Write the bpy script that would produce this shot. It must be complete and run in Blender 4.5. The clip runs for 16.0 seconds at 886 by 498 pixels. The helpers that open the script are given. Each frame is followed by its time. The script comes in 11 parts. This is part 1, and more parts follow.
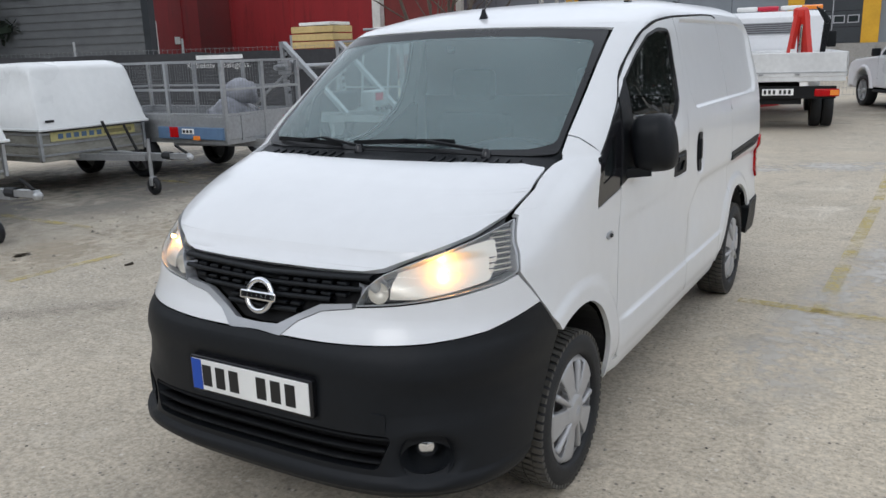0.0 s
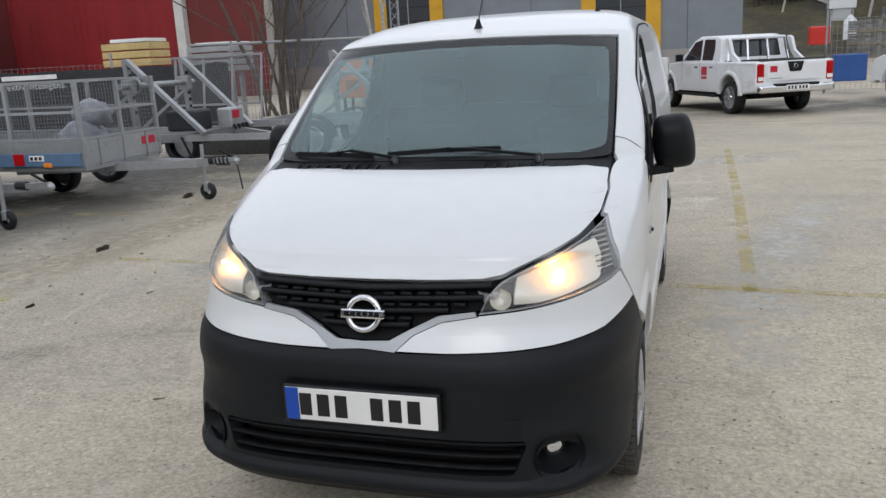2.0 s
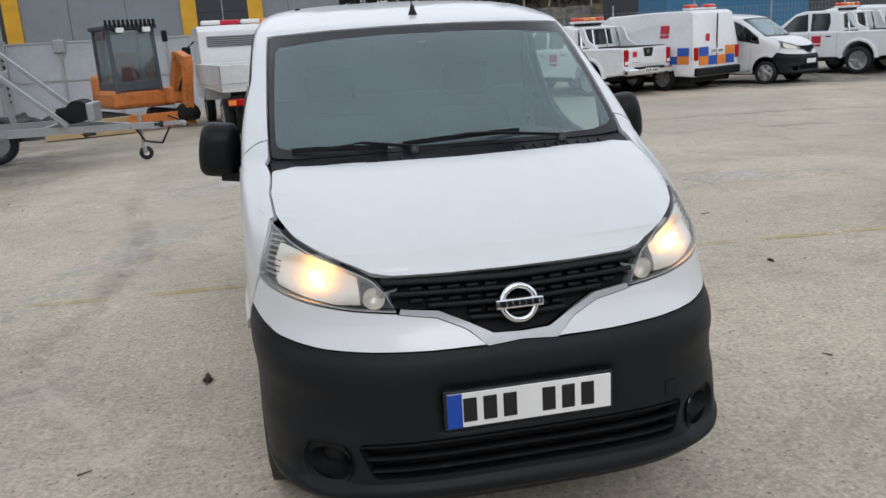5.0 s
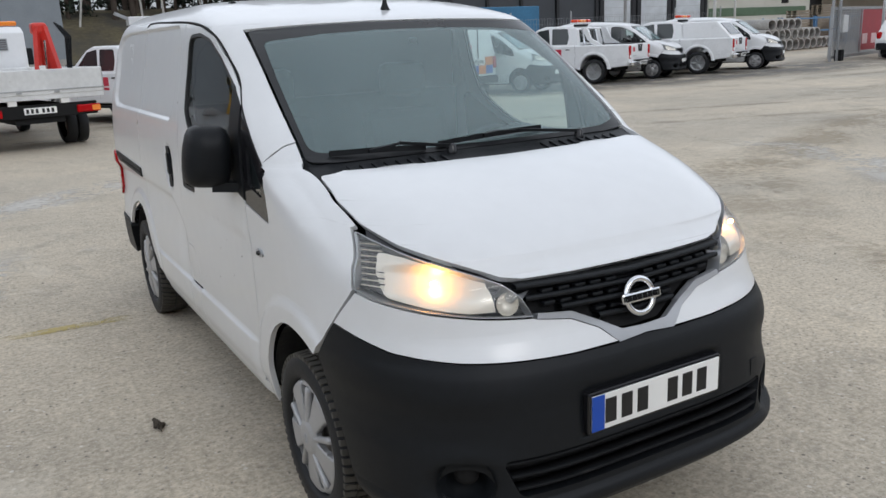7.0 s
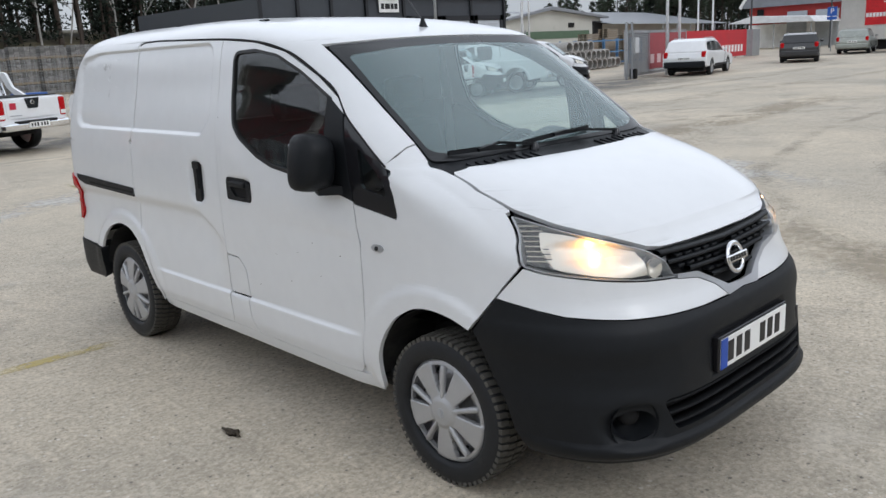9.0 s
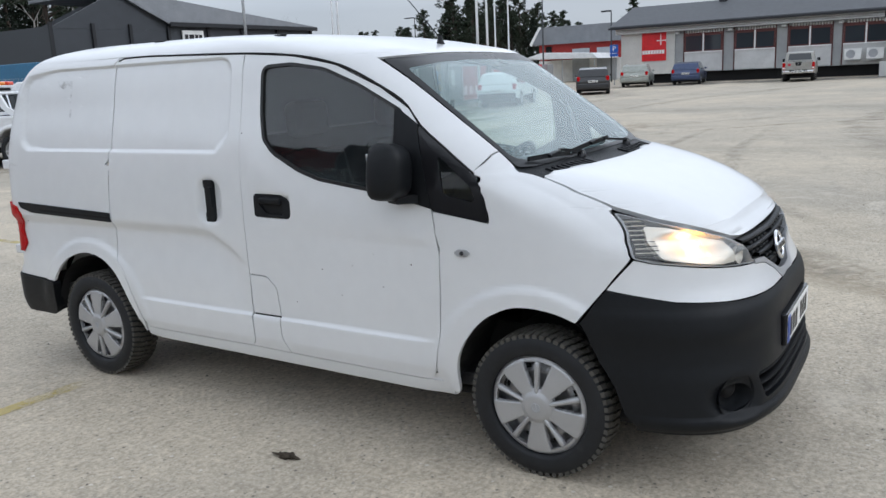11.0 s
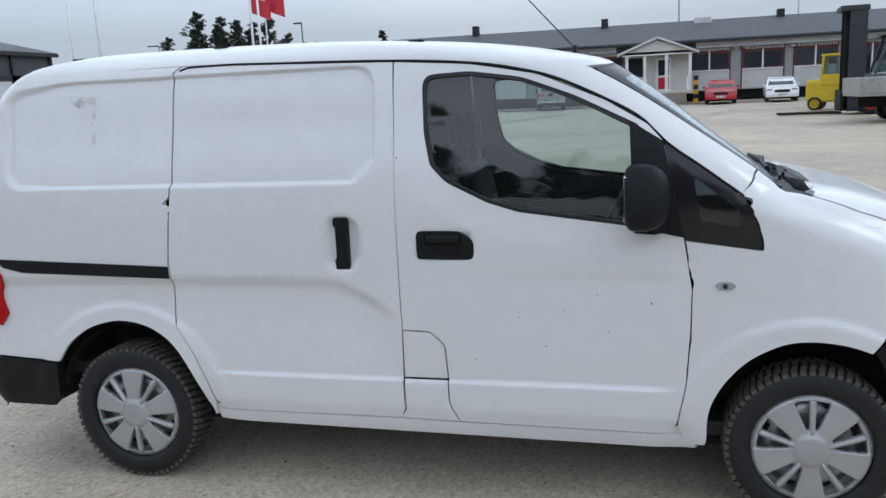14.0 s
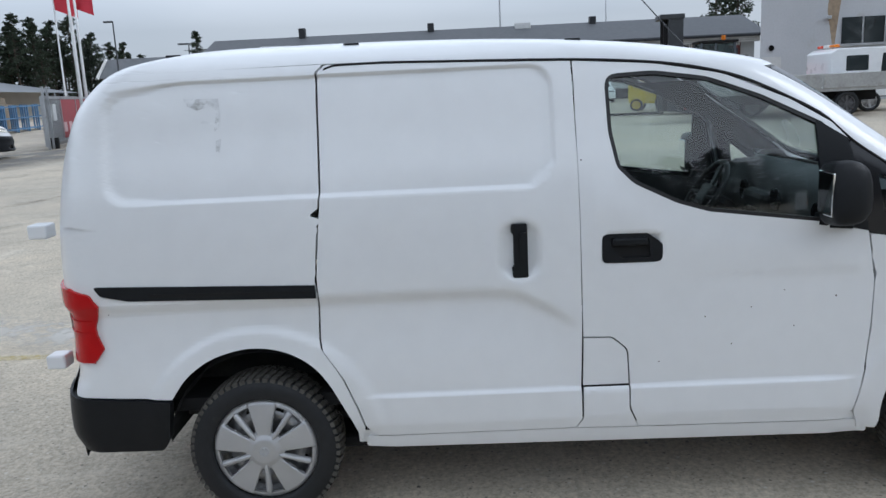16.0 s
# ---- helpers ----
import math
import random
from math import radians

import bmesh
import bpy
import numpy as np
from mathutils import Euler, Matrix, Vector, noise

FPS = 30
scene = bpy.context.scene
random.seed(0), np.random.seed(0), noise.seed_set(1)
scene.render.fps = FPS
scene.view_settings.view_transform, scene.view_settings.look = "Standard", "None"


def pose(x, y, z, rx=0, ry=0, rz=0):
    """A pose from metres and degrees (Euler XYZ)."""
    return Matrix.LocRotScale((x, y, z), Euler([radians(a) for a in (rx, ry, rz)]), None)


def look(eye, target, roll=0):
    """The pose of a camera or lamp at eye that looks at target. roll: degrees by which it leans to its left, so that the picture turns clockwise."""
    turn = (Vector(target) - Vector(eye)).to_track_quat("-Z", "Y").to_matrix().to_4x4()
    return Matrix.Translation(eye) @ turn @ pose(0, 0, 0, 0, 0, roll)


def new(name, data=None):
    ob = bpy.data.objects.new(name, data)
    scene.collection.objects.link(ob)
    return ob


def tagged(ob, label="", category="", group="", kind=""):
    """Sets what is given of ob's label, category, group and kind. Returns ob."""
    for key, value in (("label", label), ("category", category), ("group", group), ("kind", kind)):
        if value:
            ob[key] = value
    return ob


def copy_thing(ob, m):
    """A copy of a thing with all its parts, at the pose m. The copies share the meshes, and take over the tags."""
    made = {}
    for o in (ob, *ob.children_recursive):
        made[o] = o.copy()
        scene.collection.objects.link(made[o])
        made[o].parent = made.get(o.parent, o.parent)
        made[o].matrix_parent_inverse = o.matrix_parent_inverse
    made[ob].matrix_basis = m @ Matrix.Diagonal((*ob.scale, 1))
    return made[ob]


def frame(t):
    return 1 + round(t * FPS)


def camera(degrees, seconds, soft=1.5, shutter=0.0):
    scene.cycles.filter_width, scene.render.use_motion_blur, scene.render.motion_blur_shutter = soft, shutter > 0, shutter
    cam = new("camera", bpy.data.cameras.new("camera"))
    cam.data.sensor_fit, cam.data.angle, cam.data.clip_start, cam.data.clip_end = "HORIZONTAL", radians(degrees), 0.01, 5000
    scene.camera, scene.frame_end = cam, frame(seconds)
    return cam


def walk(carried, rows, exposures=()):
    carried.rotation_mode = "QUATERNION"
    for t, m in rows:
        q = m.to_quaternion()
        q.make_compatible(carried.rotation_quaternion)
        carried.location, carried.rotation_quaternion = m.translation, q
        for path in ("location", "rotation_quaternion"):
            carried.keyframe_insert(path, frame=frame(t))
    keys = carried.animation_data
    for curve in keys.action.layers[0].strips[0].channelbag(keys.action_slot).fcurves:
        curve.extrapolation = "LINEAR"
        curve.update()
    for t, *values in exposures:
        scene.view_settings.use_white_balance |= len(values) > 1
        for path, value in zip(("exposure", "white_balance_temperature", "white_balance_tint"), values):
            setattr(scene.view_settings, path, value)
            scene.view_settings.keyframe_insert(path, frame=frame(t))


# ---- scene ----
cam = camera(57.4, 16.0)
PATH = [
    (0, (1.848, -2.609, 1.603), (0.842, -0.947, 1.127), -1.8),
    (0.5, (1.669, -2.815, 1.606), (0.768, -1.092, 1.136), -2.1),
    (1, (1.502, -2.935, 1.615), (0.704, -1.161, 1.151), -2.5),
    (1.5, (1.253, -2.942, 1.614), (0.559, -1.125, 1.149), -2.8),
    (2, (0.993, -3.003, 1.622), (0.407, -1.148, 1.159), -3.0),
    (2.5, (0.717, -3.129, 1.637), (0.25, -1.242, 1.169), -3.2),
    (3, (0.468, -3.127, 1.618), (0.142, -1.212, 1.144), -3.3),
    (3.5, (0.213, -3.064, 1.642), (0.044, -1.13, 1.162), -3.5),
    (4, (-0.101, -3.09, 1.641), (-0.098, -1.15, 1.152), -3.4),
    (4.5, (-0.399, -3.073, 1.633), (-0.215, -1.144, 1.136), -3.4),
    (7, (-1.657, -2.453, 1.613), (-0.696, -0.773, 1.108), -2.5),
    (7.5, (-1.969, -2.428, 1.62), (-0.912, -0.808, 1.114), -2.4),
    (8, (-2.231, -2.365, 1.627), (-1.077, -0.809, 1.129), -2.6),
    (8.5, (-2.48, -2.186, 1.621), (-1.232, -0.702, 1.132), -2.7),
    (9, (-2.747, -2.066, 1.618), (-1.404, -0.66, 1.146), -3.0),
    (11.5, (-3.596, -1.001, 1.582), (-1.882, -0.054, 1.178), -2.7),
    (12, (-3.638, -0.686, 1.593), (-1.876, 0.175, 1.203), -2.8),
    (12.5, (-3.739, -0.386, 1.594), (-1.935, 0.389, 1.216), -2.8),
    (13, (-3.827, -0.065, 1.603), (-1.986, 0.621, 1.23), -2.8),
    (13.5, (-3.762, 0.257, 1.592), (-1.887, 0.847, 1.219), -2.7),
    (14, (-3.717, 0.575, 1.594), (-1.812, 1.058, 1.221), -2.7),
    (14.5, (-3.721, 0.918, 1.625), (-1.793, 1.292, 1.249), -2.7),
    (15, (-3.648, 1.266, 1.618), (-1.702, 1.53, 1.243), -2.8),
    (15.5, (-3.642, 1.599, 1.632), (-1.684, 1.755, 1.253), -3.0),
    (16, (-3.751, 1.928, 1.646), (-1.789, 1.972, 1.259), -2.8),
]
TINTS = [(0, 0.17, 6200, 11), (3.5, 0.10, 6350, 11), (7, 0.12, 6250, 11), (9, 0.26, 6200, 11), (11.5, 0.32, 6000, 10), (13.5, 0.31, 5870, 10), (16, 0.26, 5800, 9)]
walk(cam, [(t, look(eye, target, roll)) for t, eye, target, roll in PATH], TINTS)

# ---- world: a bright overcast sky, brighter overhead ----
world = bpy.data.worlds.new("overcast_sky")
scene.world = world
world.use_nodes = True
wn, wl = world.node_tree.nodes, world.node_tree.links
wn.clear()
SUN_UP, SUN_TURN = radians(38), radians(176)
w_out, w_bg = wn.new("ShaderNodeOutputWorld"), wn.new("ShaderNodeBackground")
w_sky = wn.new("ShaderNodeTexSky")
w_sky.sky_type, w_sky.sun_disc = "NISHITA", False
w_sky.sun_elevation, w_sky.sun_rotation = SUN_UP, SUN_TURN
w_tc, w_sep, w_map = wn.new("ShaderNodeTexCoord"), wn.new("ShaderNodeSeparateXYZ"), wn.new("ShaderNodeMapRange")
w_noise, w_scale = wn.new("ShaderNodeTexNoise"), wn.new("ShaderNodeMapping")
w_scale.inputs["Scale"].default_value = (1.2, 1.2, 4.0)
w_noise.inputs["Scale"].default_value, w_noise.inputs["Detail"].default_value = 1.6, 5
w_ramp = wn.new("ShaderNodeValToRGB")
w_ramp.color_ramp.elements[0].position, w_ramp.color_ramp.elements[0].color = 0.32, (0.62, 0.66, 0.71, 1)
w_ramp.color_ramp.elements[1].position, w_ramp.color_ramp.elements[1].color = 0.68, (0.795, 0.82, 0.85, 1)
w_mul, w_mix = wn.new("ShaderNodeVectorMath"), wn.new("ShaderNodeMix")
w_mul.operation = "MULTIPLY"
w_dim = wn.new("ShaderNodeVectorMath")
w_dim.operation, w_dim.inputs[1].default_value = "MULTIPLY", (0.1, 0.1, 0.1)
w_mix.data_type, w_mix.inputs[0].default_value = "RGBA", 0.9
wl.new(w_tc.outputs["Generated"], w_sep.inputs[0])
wl.new(w_sep.outputs["Z"], w_map.inputs["Value"])
w_map.inputs["From Min"].default_value, w_map.inputs["From Max"].default_value = 0.08, 0.26
w_map.inputs["To Min"].default_value, w_map.inputs["To Max"].default_value = 0.72, 1.74
w_top, w_both = wn.new("ShaderNodeMapRange"), wn.new("ShaderNodeMath")
w_top.inputs["From Min"].default_value, w_top.inputs["From Max"].default_value = 0.40, 1.0
w_top.inputs["To Min"].default_value, w_top.inputs["To Max"].default_value = 1.0, 0.60
w_both.operation = "MULTIPLY"
wl.new(w_sep.outputs["Z"], w_top.inputs["Value"])
wl.new(w_map.outputs["Result"], w_both.inputs[0]), wl.new(w_top.outputs["Result"], w_both.inputs[1])
wl.new(w_tc.outputs["Generated"], w_scale.inputs[0])
wl.new(w_scale.outputs[0], w_noise.inputs["Vector"])
wl.new(w_noise.outputs["Fac"], w_ramp.inputs["Fac"])
wl.new(w_ramp.outputs["Color"], w_mul.inputs[0])
wl.new(w_both.outputs[0], w_mul.inputs[1])
wl.new(w_sky.outputs["Color"], w_dim.inputs[0])
wl.new(w_dim.outputs[0], w_mix.inputs["A"])
wl.new(w_mul.outputs[0], w_mix.inputs["B"])
wl.new(w_mix.outputs["Result"], w_bg.inputs["Color"])
wl.new(w_bg.outputs[0], w_out.inputs[0])
w_bg.inputs["Strength"].default_value = 0.87
sun = new("sun", bpy.data.lights.new("sun", "SUN"))
sun.data.energy, sun.data.angle, sun.data.color = 0.5, radians(25), (1.0, 0.97, 0.93)
sun.rotation_euler = (radians(90) - SUN_UP, 0, radians(180) - SUN_TURN)
scene.view_settings.exposure = 0.0

# ---- materials ----
MATS = {}


def mat(name, color, rough=0.6, metal=0.0, grain=0.12, scale=12.0, bump=0.0, bump_scale=60.0, coat=0.0, stain=None, stain_scale=1.5, stain_at=0.55,
        spec=0.5, island=0.0, emit=0.0, trans=0.0, ior=1.45, stretch=(1, 1, 1), wide=0.1, rvar=0.1):
    """A procedural surface: base colour broken up by fine grain and by wide stains, with relief."""
    if name in MATS:
        return MATS[name]
    m = bpy.data.materials.new(name)
    m.use_nodes = True
    MATS[name] = m
    n, l = m.node_tree.nodes, m.node_tree.links
    b = n["Principled BSDF"]
    b.inputs["Base Color"].default_value = (*color, 1)
    b.inputs["Roughness"].default_value, b.inputs["Metallic"].default_value = rough, metal
    b.inputs["Coat Weight"].default_value, b.inputs["Specular IOR Level"].default_value = coat, spec
    b.inputs["Coat Roughness"].default_value = 0.08
    b.inputs["Transmission Weight"].default_value, b.inputs["IOR"].default_value = trans, ior
    if emit:
        b.inputs["Emission Color"].default_value, b.inputs["Emission Strength"].default_value = (*color, 1), emit
    if grain or stain or bump or island:
        tc, mp = n.new("ShaderNodeTexCoord"), n.new("ShaderNodeMapping")
        mp.inputs["Scale"].default_value = stretch
        l.new(tc.outputs["Object"], mp.inputs[0])
        fine, broad = n.new("ShaderNodeTexNoise"), n.new("ShaderNodeTexNoise")
        fine.inputs["Scale"].default_value, fine.inputs["Detail"].default_value = scale, 6
        broad.inputs["Scale"].default_value, broad.inputs["Detail"].default_value = stain_scale, 7
        l.new(mp.outputs[0], fine.inputs["Vector"]), l.new(mp.outputs[0], broad.inputs["Vector"])
        hsv = n.new("ShaderNodeHueSaturation")
        hsv.inputs["Color"].default_value = (*color, 1)
        add = n.new("ShaderNodeMapRange")
        add.inputs["To Min"].default_value, add.inputs["To Max"].default_value = 1 - grain, 1 + grain
        add.inputs["From Min"].default_value, add.inputs["From Max"].default_value = 0.25, 0.75
        l.new(fine.outputs["Fac"], add.inputs["Value"])
        wide_map = n.new("ShaderNodeMapRange")
        wide_map.inputs["From Min"].default_value, wide_map.inputs["From Max"].default_value = 0.3, 0.7
        wide_map.inputs["To Min"].default_value, wide_map.inputs["To Max"].default_value = 1 - wide, 1 + wide
        l.new(broad.outputs["Fac"], wide_map.inputs["Value"])
        mul = n.new("ShaderNodeMath")
        mul.operation = "MULTIPLY"
        l.new(add.outputs[0], mul.inputs[0]), l.new(wide_map.outputs[0], mul.inputs[1])
        last = mul
        if island:
            info, rnd, mul2 = n.new("ShaderNodeNewGeometry"), n.new("ShaderNodeMapRange"), n.new("ShaderNodeMath")
            rnd.inputs["To Min"].default_value, rnd.inputs["To Max"].default_value = 1 - island, 1 + island
            mul2.operation = "MULTIPLY"
            l.new(info.outputs["Random Per Island"], rnd.inputs["Value"])
            l.new(rnd.outputs[0], mul2.inputs[0]), l.new(mul.outputs[0], mul2.inputs[1])
            last = mul2
        l.new(last.outputs[0], hsv.inputs["Value"])
        out = hsv.outputs["Color"]
        if stain:
            st, ramp, mix = n.new("ShaderNodeTexNoise"), n.new("ShaderNodeValToRGB"), n.new("ShaderNodeMix")
            st.inputs["Scale"].default_value, st.inputs["Detail"].default_value, st.inputs["Roughness"].default_value = stain_scale * 2.3, 9, 0.65
            l.new(mp.outputs[0], st.inputs["Vector"])
            ramp.color_ramp.elements[0].position, ramp.color_ramp.elements[1].position = stain_at, min(stain_at + 0.18, 1)
            l.new(st.outputs["Fac"], ramp.inputs["Fac"])
            mix.data_type = "RGBA"
            mix.inputs["B"].default_value = (*stain, 1)
            l.new(ramp.outputs["Color"], mix.inputs[0]), l.new(out, mix.inputs["A"])
            out = mix.outputs["Result"]
        l.new(out, b.inputs["Base Color"])
        rr = n.new("ShaderNodeMapRange")
        rr.inputs["To Min"].default_value, rr.inputs["To Max"].default_value = max(rough - rvar, 0), min(rough + rvar, 1)
        l.new(broad.outputs["Fac"], rr.inputs["Value"])
        if rough > 0.02:
            l.new(rr.outputs[0], b.inputs["Roughness"])
        if bump:
            bn, bp = n.new("ShaderNodeTexNoise"), n.new("ShaderNodeBump")
            bn.inputs["Scale"].default_value, bn.inputs["Detail"].default_value = bump_scale, 4
            bp.inputs["Strength"].default_value, bp.inputs["Distance"].default_value = bump, 0.01
            l.new(mp.outputs[0], bn.inputs["Vector"])
            l.new(bn.outputs["Fac"], bp.inputs["Height"])
            l.new(bp.outputs[0], b.inputs["Normal"])
    return m


VAN_WHITE = mat("van_white_paint", (0.74, 0.75, 0.76), 0.32, grain=0.015, wide=0.02, coat=0.6, rvar=0.05)
WHITE_PAINT = mat("white_car_paint", (0.78, 0.79, 0.80), 0.3, grain=0.02, wide=0.03, coat=0.5)
BLACK_PLASTIC = mat("grained_black_plastic", (0.0085, 0.0098, 0.0118), 0.48, grain=0.1, scale=40, wide=0.15, bump=0.12, bump_scale=700, spec=0.26)
GLOSS_BLACK = mat("gloss_black", (0.012, 0.012, 0.014), 0.15, grain=0)
RUBBER = mat("tyre_rubber", (0.010, 0.011, 0.013), 0.62, grain=0.2, scale=30, stain=(0.035, 0.034, 0.031), stain_at=0.62, stain_scale=4, bump=0.15, bump_scale=200)
STEEL_DARK = mat("dull_chassis_steel", (0.06, 0.058, 0.055), 0.7, metal=0.3, grain=0.2)
DARK = mat("dark_cavity", (0.006, 0.006, 0.0065), 0.85, grain=0.2)
SILVER = mat("silver_wheel_paint", (0.43, 0.43, 0.435), 0.38, metal=0.4, grain=0.04, wide=0.06, stain=(0.30, 0.29, 0.27), stain_at=0.66, stain_scale=5)
CHROME = mat("chrome", (0.82, 0.83, 0.85), 0.12, metal=1.0, grain=0.02)
GREY_TRIM = mat("silver_grey_trim", (0.42, 0.43, 0.45), 0.35, metal=0.3, grain=0.02)


def pane_glass(name, tint, dust, ior=1.55, film_color=(0.55, 0.58, 0.58)):
    """Thin clear glass: see-through, mirroring by the angle, with a film: dust, and painted sky haze on the windscreen.
    """
    m = bpy.data.materials.new(name)
    m.use_nodes = True
    n, l = m.node_tree.nodes, m.node_tree.links
    n.clear()
    out, clear, gloss, edge, mx = (n.new("ShaderNode" + k) for k in ("OutputMaterial", "BsdfTransparent", "BsdfGlossy", "LayerWeight", "MixShader"))
    steep, fr = n.new("ShaderNodeMath"), n.new("ShaderNodeMapRange")
    f0 = 1.3 * ((ior - 1) / (ior + 1)) ** 2
    edge.inputs["Blend"].default_value = 0.5
    steep.operation, steep.inputs[1].default_value = "POWER", 4.5
    fr.inputs["To Min"].default_value, fr.inputs["To Max"].default_value = f0, 1.0
    l.new(edge.outputs["Facing"], steep.inputs[0]), l.new(steep.outputs[0], fr.inputs["Value"])
    clear.inputs[0].default_value, gloss.inputs["Roughness"].default_value = (*tint, 1), 0.01
    gloss.inputs["Color"].default_value = (1, 1, 1, 1)
    l.new(fr.outputs[0], mx.inputs[0]), l.new(clear.outputs[0], mx.inputs[1]), l.new(gloss.outputs[0], mx.inputs[2])
    film, mx2, tc, nz, rg = (n.new("ShaderNode" + k) for k in ("BsdfDiffuse", "MixShader", "TexCoord", "TexNoise", "MapRange"))
    film.inputs[0].default_value = (*film_color, 1)
    nz.inputs["Scale"].default_value, nz.inputs["Detail"].default_value = 2.5, 6
    rg.inputs["To Min"].default_value, rg.inputs["To Max"].default_value = dust * 0.7, dust * 1.3
    l.new(tc.outputs["Object"], nz.inputs["Vector"]), l.new(nz.outputs["Fac"], rg.inputs["Value"]), l.new(rg.outputs[0], mx2.inputs[0])
    l.new(mx.outputs[0], mx2.inputs[1]), l.new(film.outputs[0], mx2.inputs[2]), l.new(mx2.outputs[0], out.inputs[0])
    return m


# Windscreen film: dust plus the sky's haze, painted in as diffuse teal.
GLASS = pane_glass("dusty_hazed_windscreen_glass", (0.84, 0.95, 0.96), 0.205, 1.65, (0.46, 0.64, 0.66))
LENS = pane_glass("lamp_lens", (0.96, 0.96, 0.95), 0.06, 1.5)
TINTED = mat("tinted_car_glass", (0.03, 0.036, 0.038), 0.04, grain=0, spec=0.8)
RED_LENS = mat("red_lens", (0.42, 0.004, 0.006), 0.22, grain=0.05, spec=0.3)
AMBER_LENS = mat("amber_lens", (0.85, 0.25, 0.03), 0.12, grain=0.05, coat=0.8)
RED_PAINT = mat("red_paint", (0.50, 0.02, 0.025), 0.4, grain=0.06, stain=(0.3, 0.02, 0.02), stain_at=0.62)
GALV = mat("galvanised_steel", (0.40, 0.41, 0.42), 0.48, metal=0.75, grain=0.12, scale=25, stain=(0.24, 0.23, 0.21), stain_at=0.6, stain_scale=2)

# ---- mesh helpers ----
from functools import lru_cache
from mathutils.geometry import tessellate_polygon


def link_mesh(name, bm, material, parent=None, label="", smooth=True):
    me = bpy.data.meshes.new(name)
    if smooth:
        for f in bm.faces:
            f.smooth = True
    bm.to_mesh(me)
    bm.free()
    for m in material if isinstance(material, (list, tuple)) else [material]:
        me.materials.append(m)
    ob = new(name, me)
    ob.parent = parent
    if label:
        ob["label"] = label
    return ob


def part(name, bm, material, parent, label="", smooth=False):
    """Links a bmesh as one mesh object under a thing or a part."""
    return link_mesh(name, bm, material, parent, label, smooth)


def base(name, label, category, m=None, group="", kind=""):
    """The Empty at a thing's base, under which its parts hang."""
    ob = new(name)
    ob.empty_display_size = 0.1
    if m is not None:
        ob.matrix_basis = m
    return tagged(ob, label, category, group, kind)


def solo(name, bm, material, label, category, m=None, group="", kind="", smooth=False):
    """A thing that is one mesh."""
    ob = link_mesh(name, bm, material, None, "", smooth)
    if m is not None:
        ob.matrix_basis = m
    return tagged(ob, label, category, group, kind)


def block(bm, x0, x1, y0, y1, z0, z1, bevel=0.0, m=None):
    """Adds a box to a bmesh, with rounded edges."""
    g = bmesh.ops.create_cube(bm, size=1.0, matrix=Matrix.Translation(((x0 + x1) / 2, (y0 + y1) / 2, (z0 + z1) / 2)) @ Matrix.Diagonal((abs(x1 - x0), abs(y1 - y0), abs(z1 - z0), 1)))
    vs = g["verts"]
    if bevel:
        es = list({e for v in vs for e in v.link_edges})
        r = bmesh.ops.bevel(bm, geom=es, offset=min(bevel, 0.45 * min(abs(x1 - x0), abs(y1 - y0), abs(z1 - z0))), segments=2, affect="EDGES", profile=0.5)
        vs = list({v for f in r["faces"] for v in f.verts} | {v for v in vs if v.is_valid})
    if m is not None:
        bmesh.ops.transform(bm, matrix=m, verts=vs)
    return bm


def box(x0, x1, y0, y1, z0, z1, bevel=0.0, m=None):
    return block(bmesh.new(), x0, x1, y0, y1, z0, z1, bevel, m)


def rod(bm, a, b, r, r2=None, n=8, caps=True):
    """Adds a tapered rod from a to b to a bmesh."""
    a, b = Vector(a), Vector(b)
    d = b - a
    m = Matrix.Translation((a + b) / 2) @ d.to_track_quat("Z", "Y").to_matrix().to_4x4()
    bmesh.ops.create_cone(bm, cap_ends=caps, segments=n, radius1=r, radius2=r if r2 is None else r2, depth=d.length, matrix=m)
    return bm


def bar(bm, a, b, w, h=None):
    """Adds a square bar from a to b."""
    a, b = Vector(a), Vector(b)
    d = b - a
    m = Matrix.Translation((a + b) / 2) @ d.to_track_quat("Z", "Y").to_matrix().to_4x4() @ Matrix.Diagonal((w, h or w, d.length, 1))
    bmesh.ops.create_cube(bm, size=1.0, matrix=m)
    return bm


def lathe(bm, profile, n=48, axis="x", centre=(0, 0, 0)):
    """Adds a surface of revolution: profile rows are (along the axis, radius)."""
    rings = []
    for a, r in profile:
        ring = []
        for k in range(n):
            c, s = math.cos(2 * math.pi * k / n) * r, math.sin(2 * math.pi * k / n) * r
            co = {"x": (a, c, s), "y": (s, a, c), "z": (c, s, a)}[axis]
            ring.append(bm.verts.new(Vector(co) + Vector(centre)))
        rings.append(ring)
    for p, q in zip(rings, rings[1:]):
        for k in range(n):
            bm.faces.new((p[k], p[(k + 1) % n], q[(k + 1) % n], q[k]))
    return rings


def fillet(points, n=5):
    """A polygon with rounded corners: rows are (a, b) or (a, b, radius)."""
    out, count = [], len(points)
    for i, p in enumerate(points):
        r = p[2] if len(p) > 2 else 0
        c = Vector(p[:2])
        if r <= 0:
            out.append(c)
            continue
        u, v = Vector(points[i - 1][:2]) - c, Vector(points[(i + 1) % count][:2]) - c
        lu, lv = u.length, v.length
        u, v = u / lu, v / lv
        half = math.acos(max(-1, min(1, u.dot(v)))) / 2
        t = min(r / max(math.tan(half), 1e-3), 0.48 * lu, 0.48 * lv)
        a, b = c + u * t, c + v * t
        for k in range(n + 1):
            s = k / n
            out.append(a * (1 - s) ** 2 + c * 2 * s * (1 - s) + b * s * s)
    return out


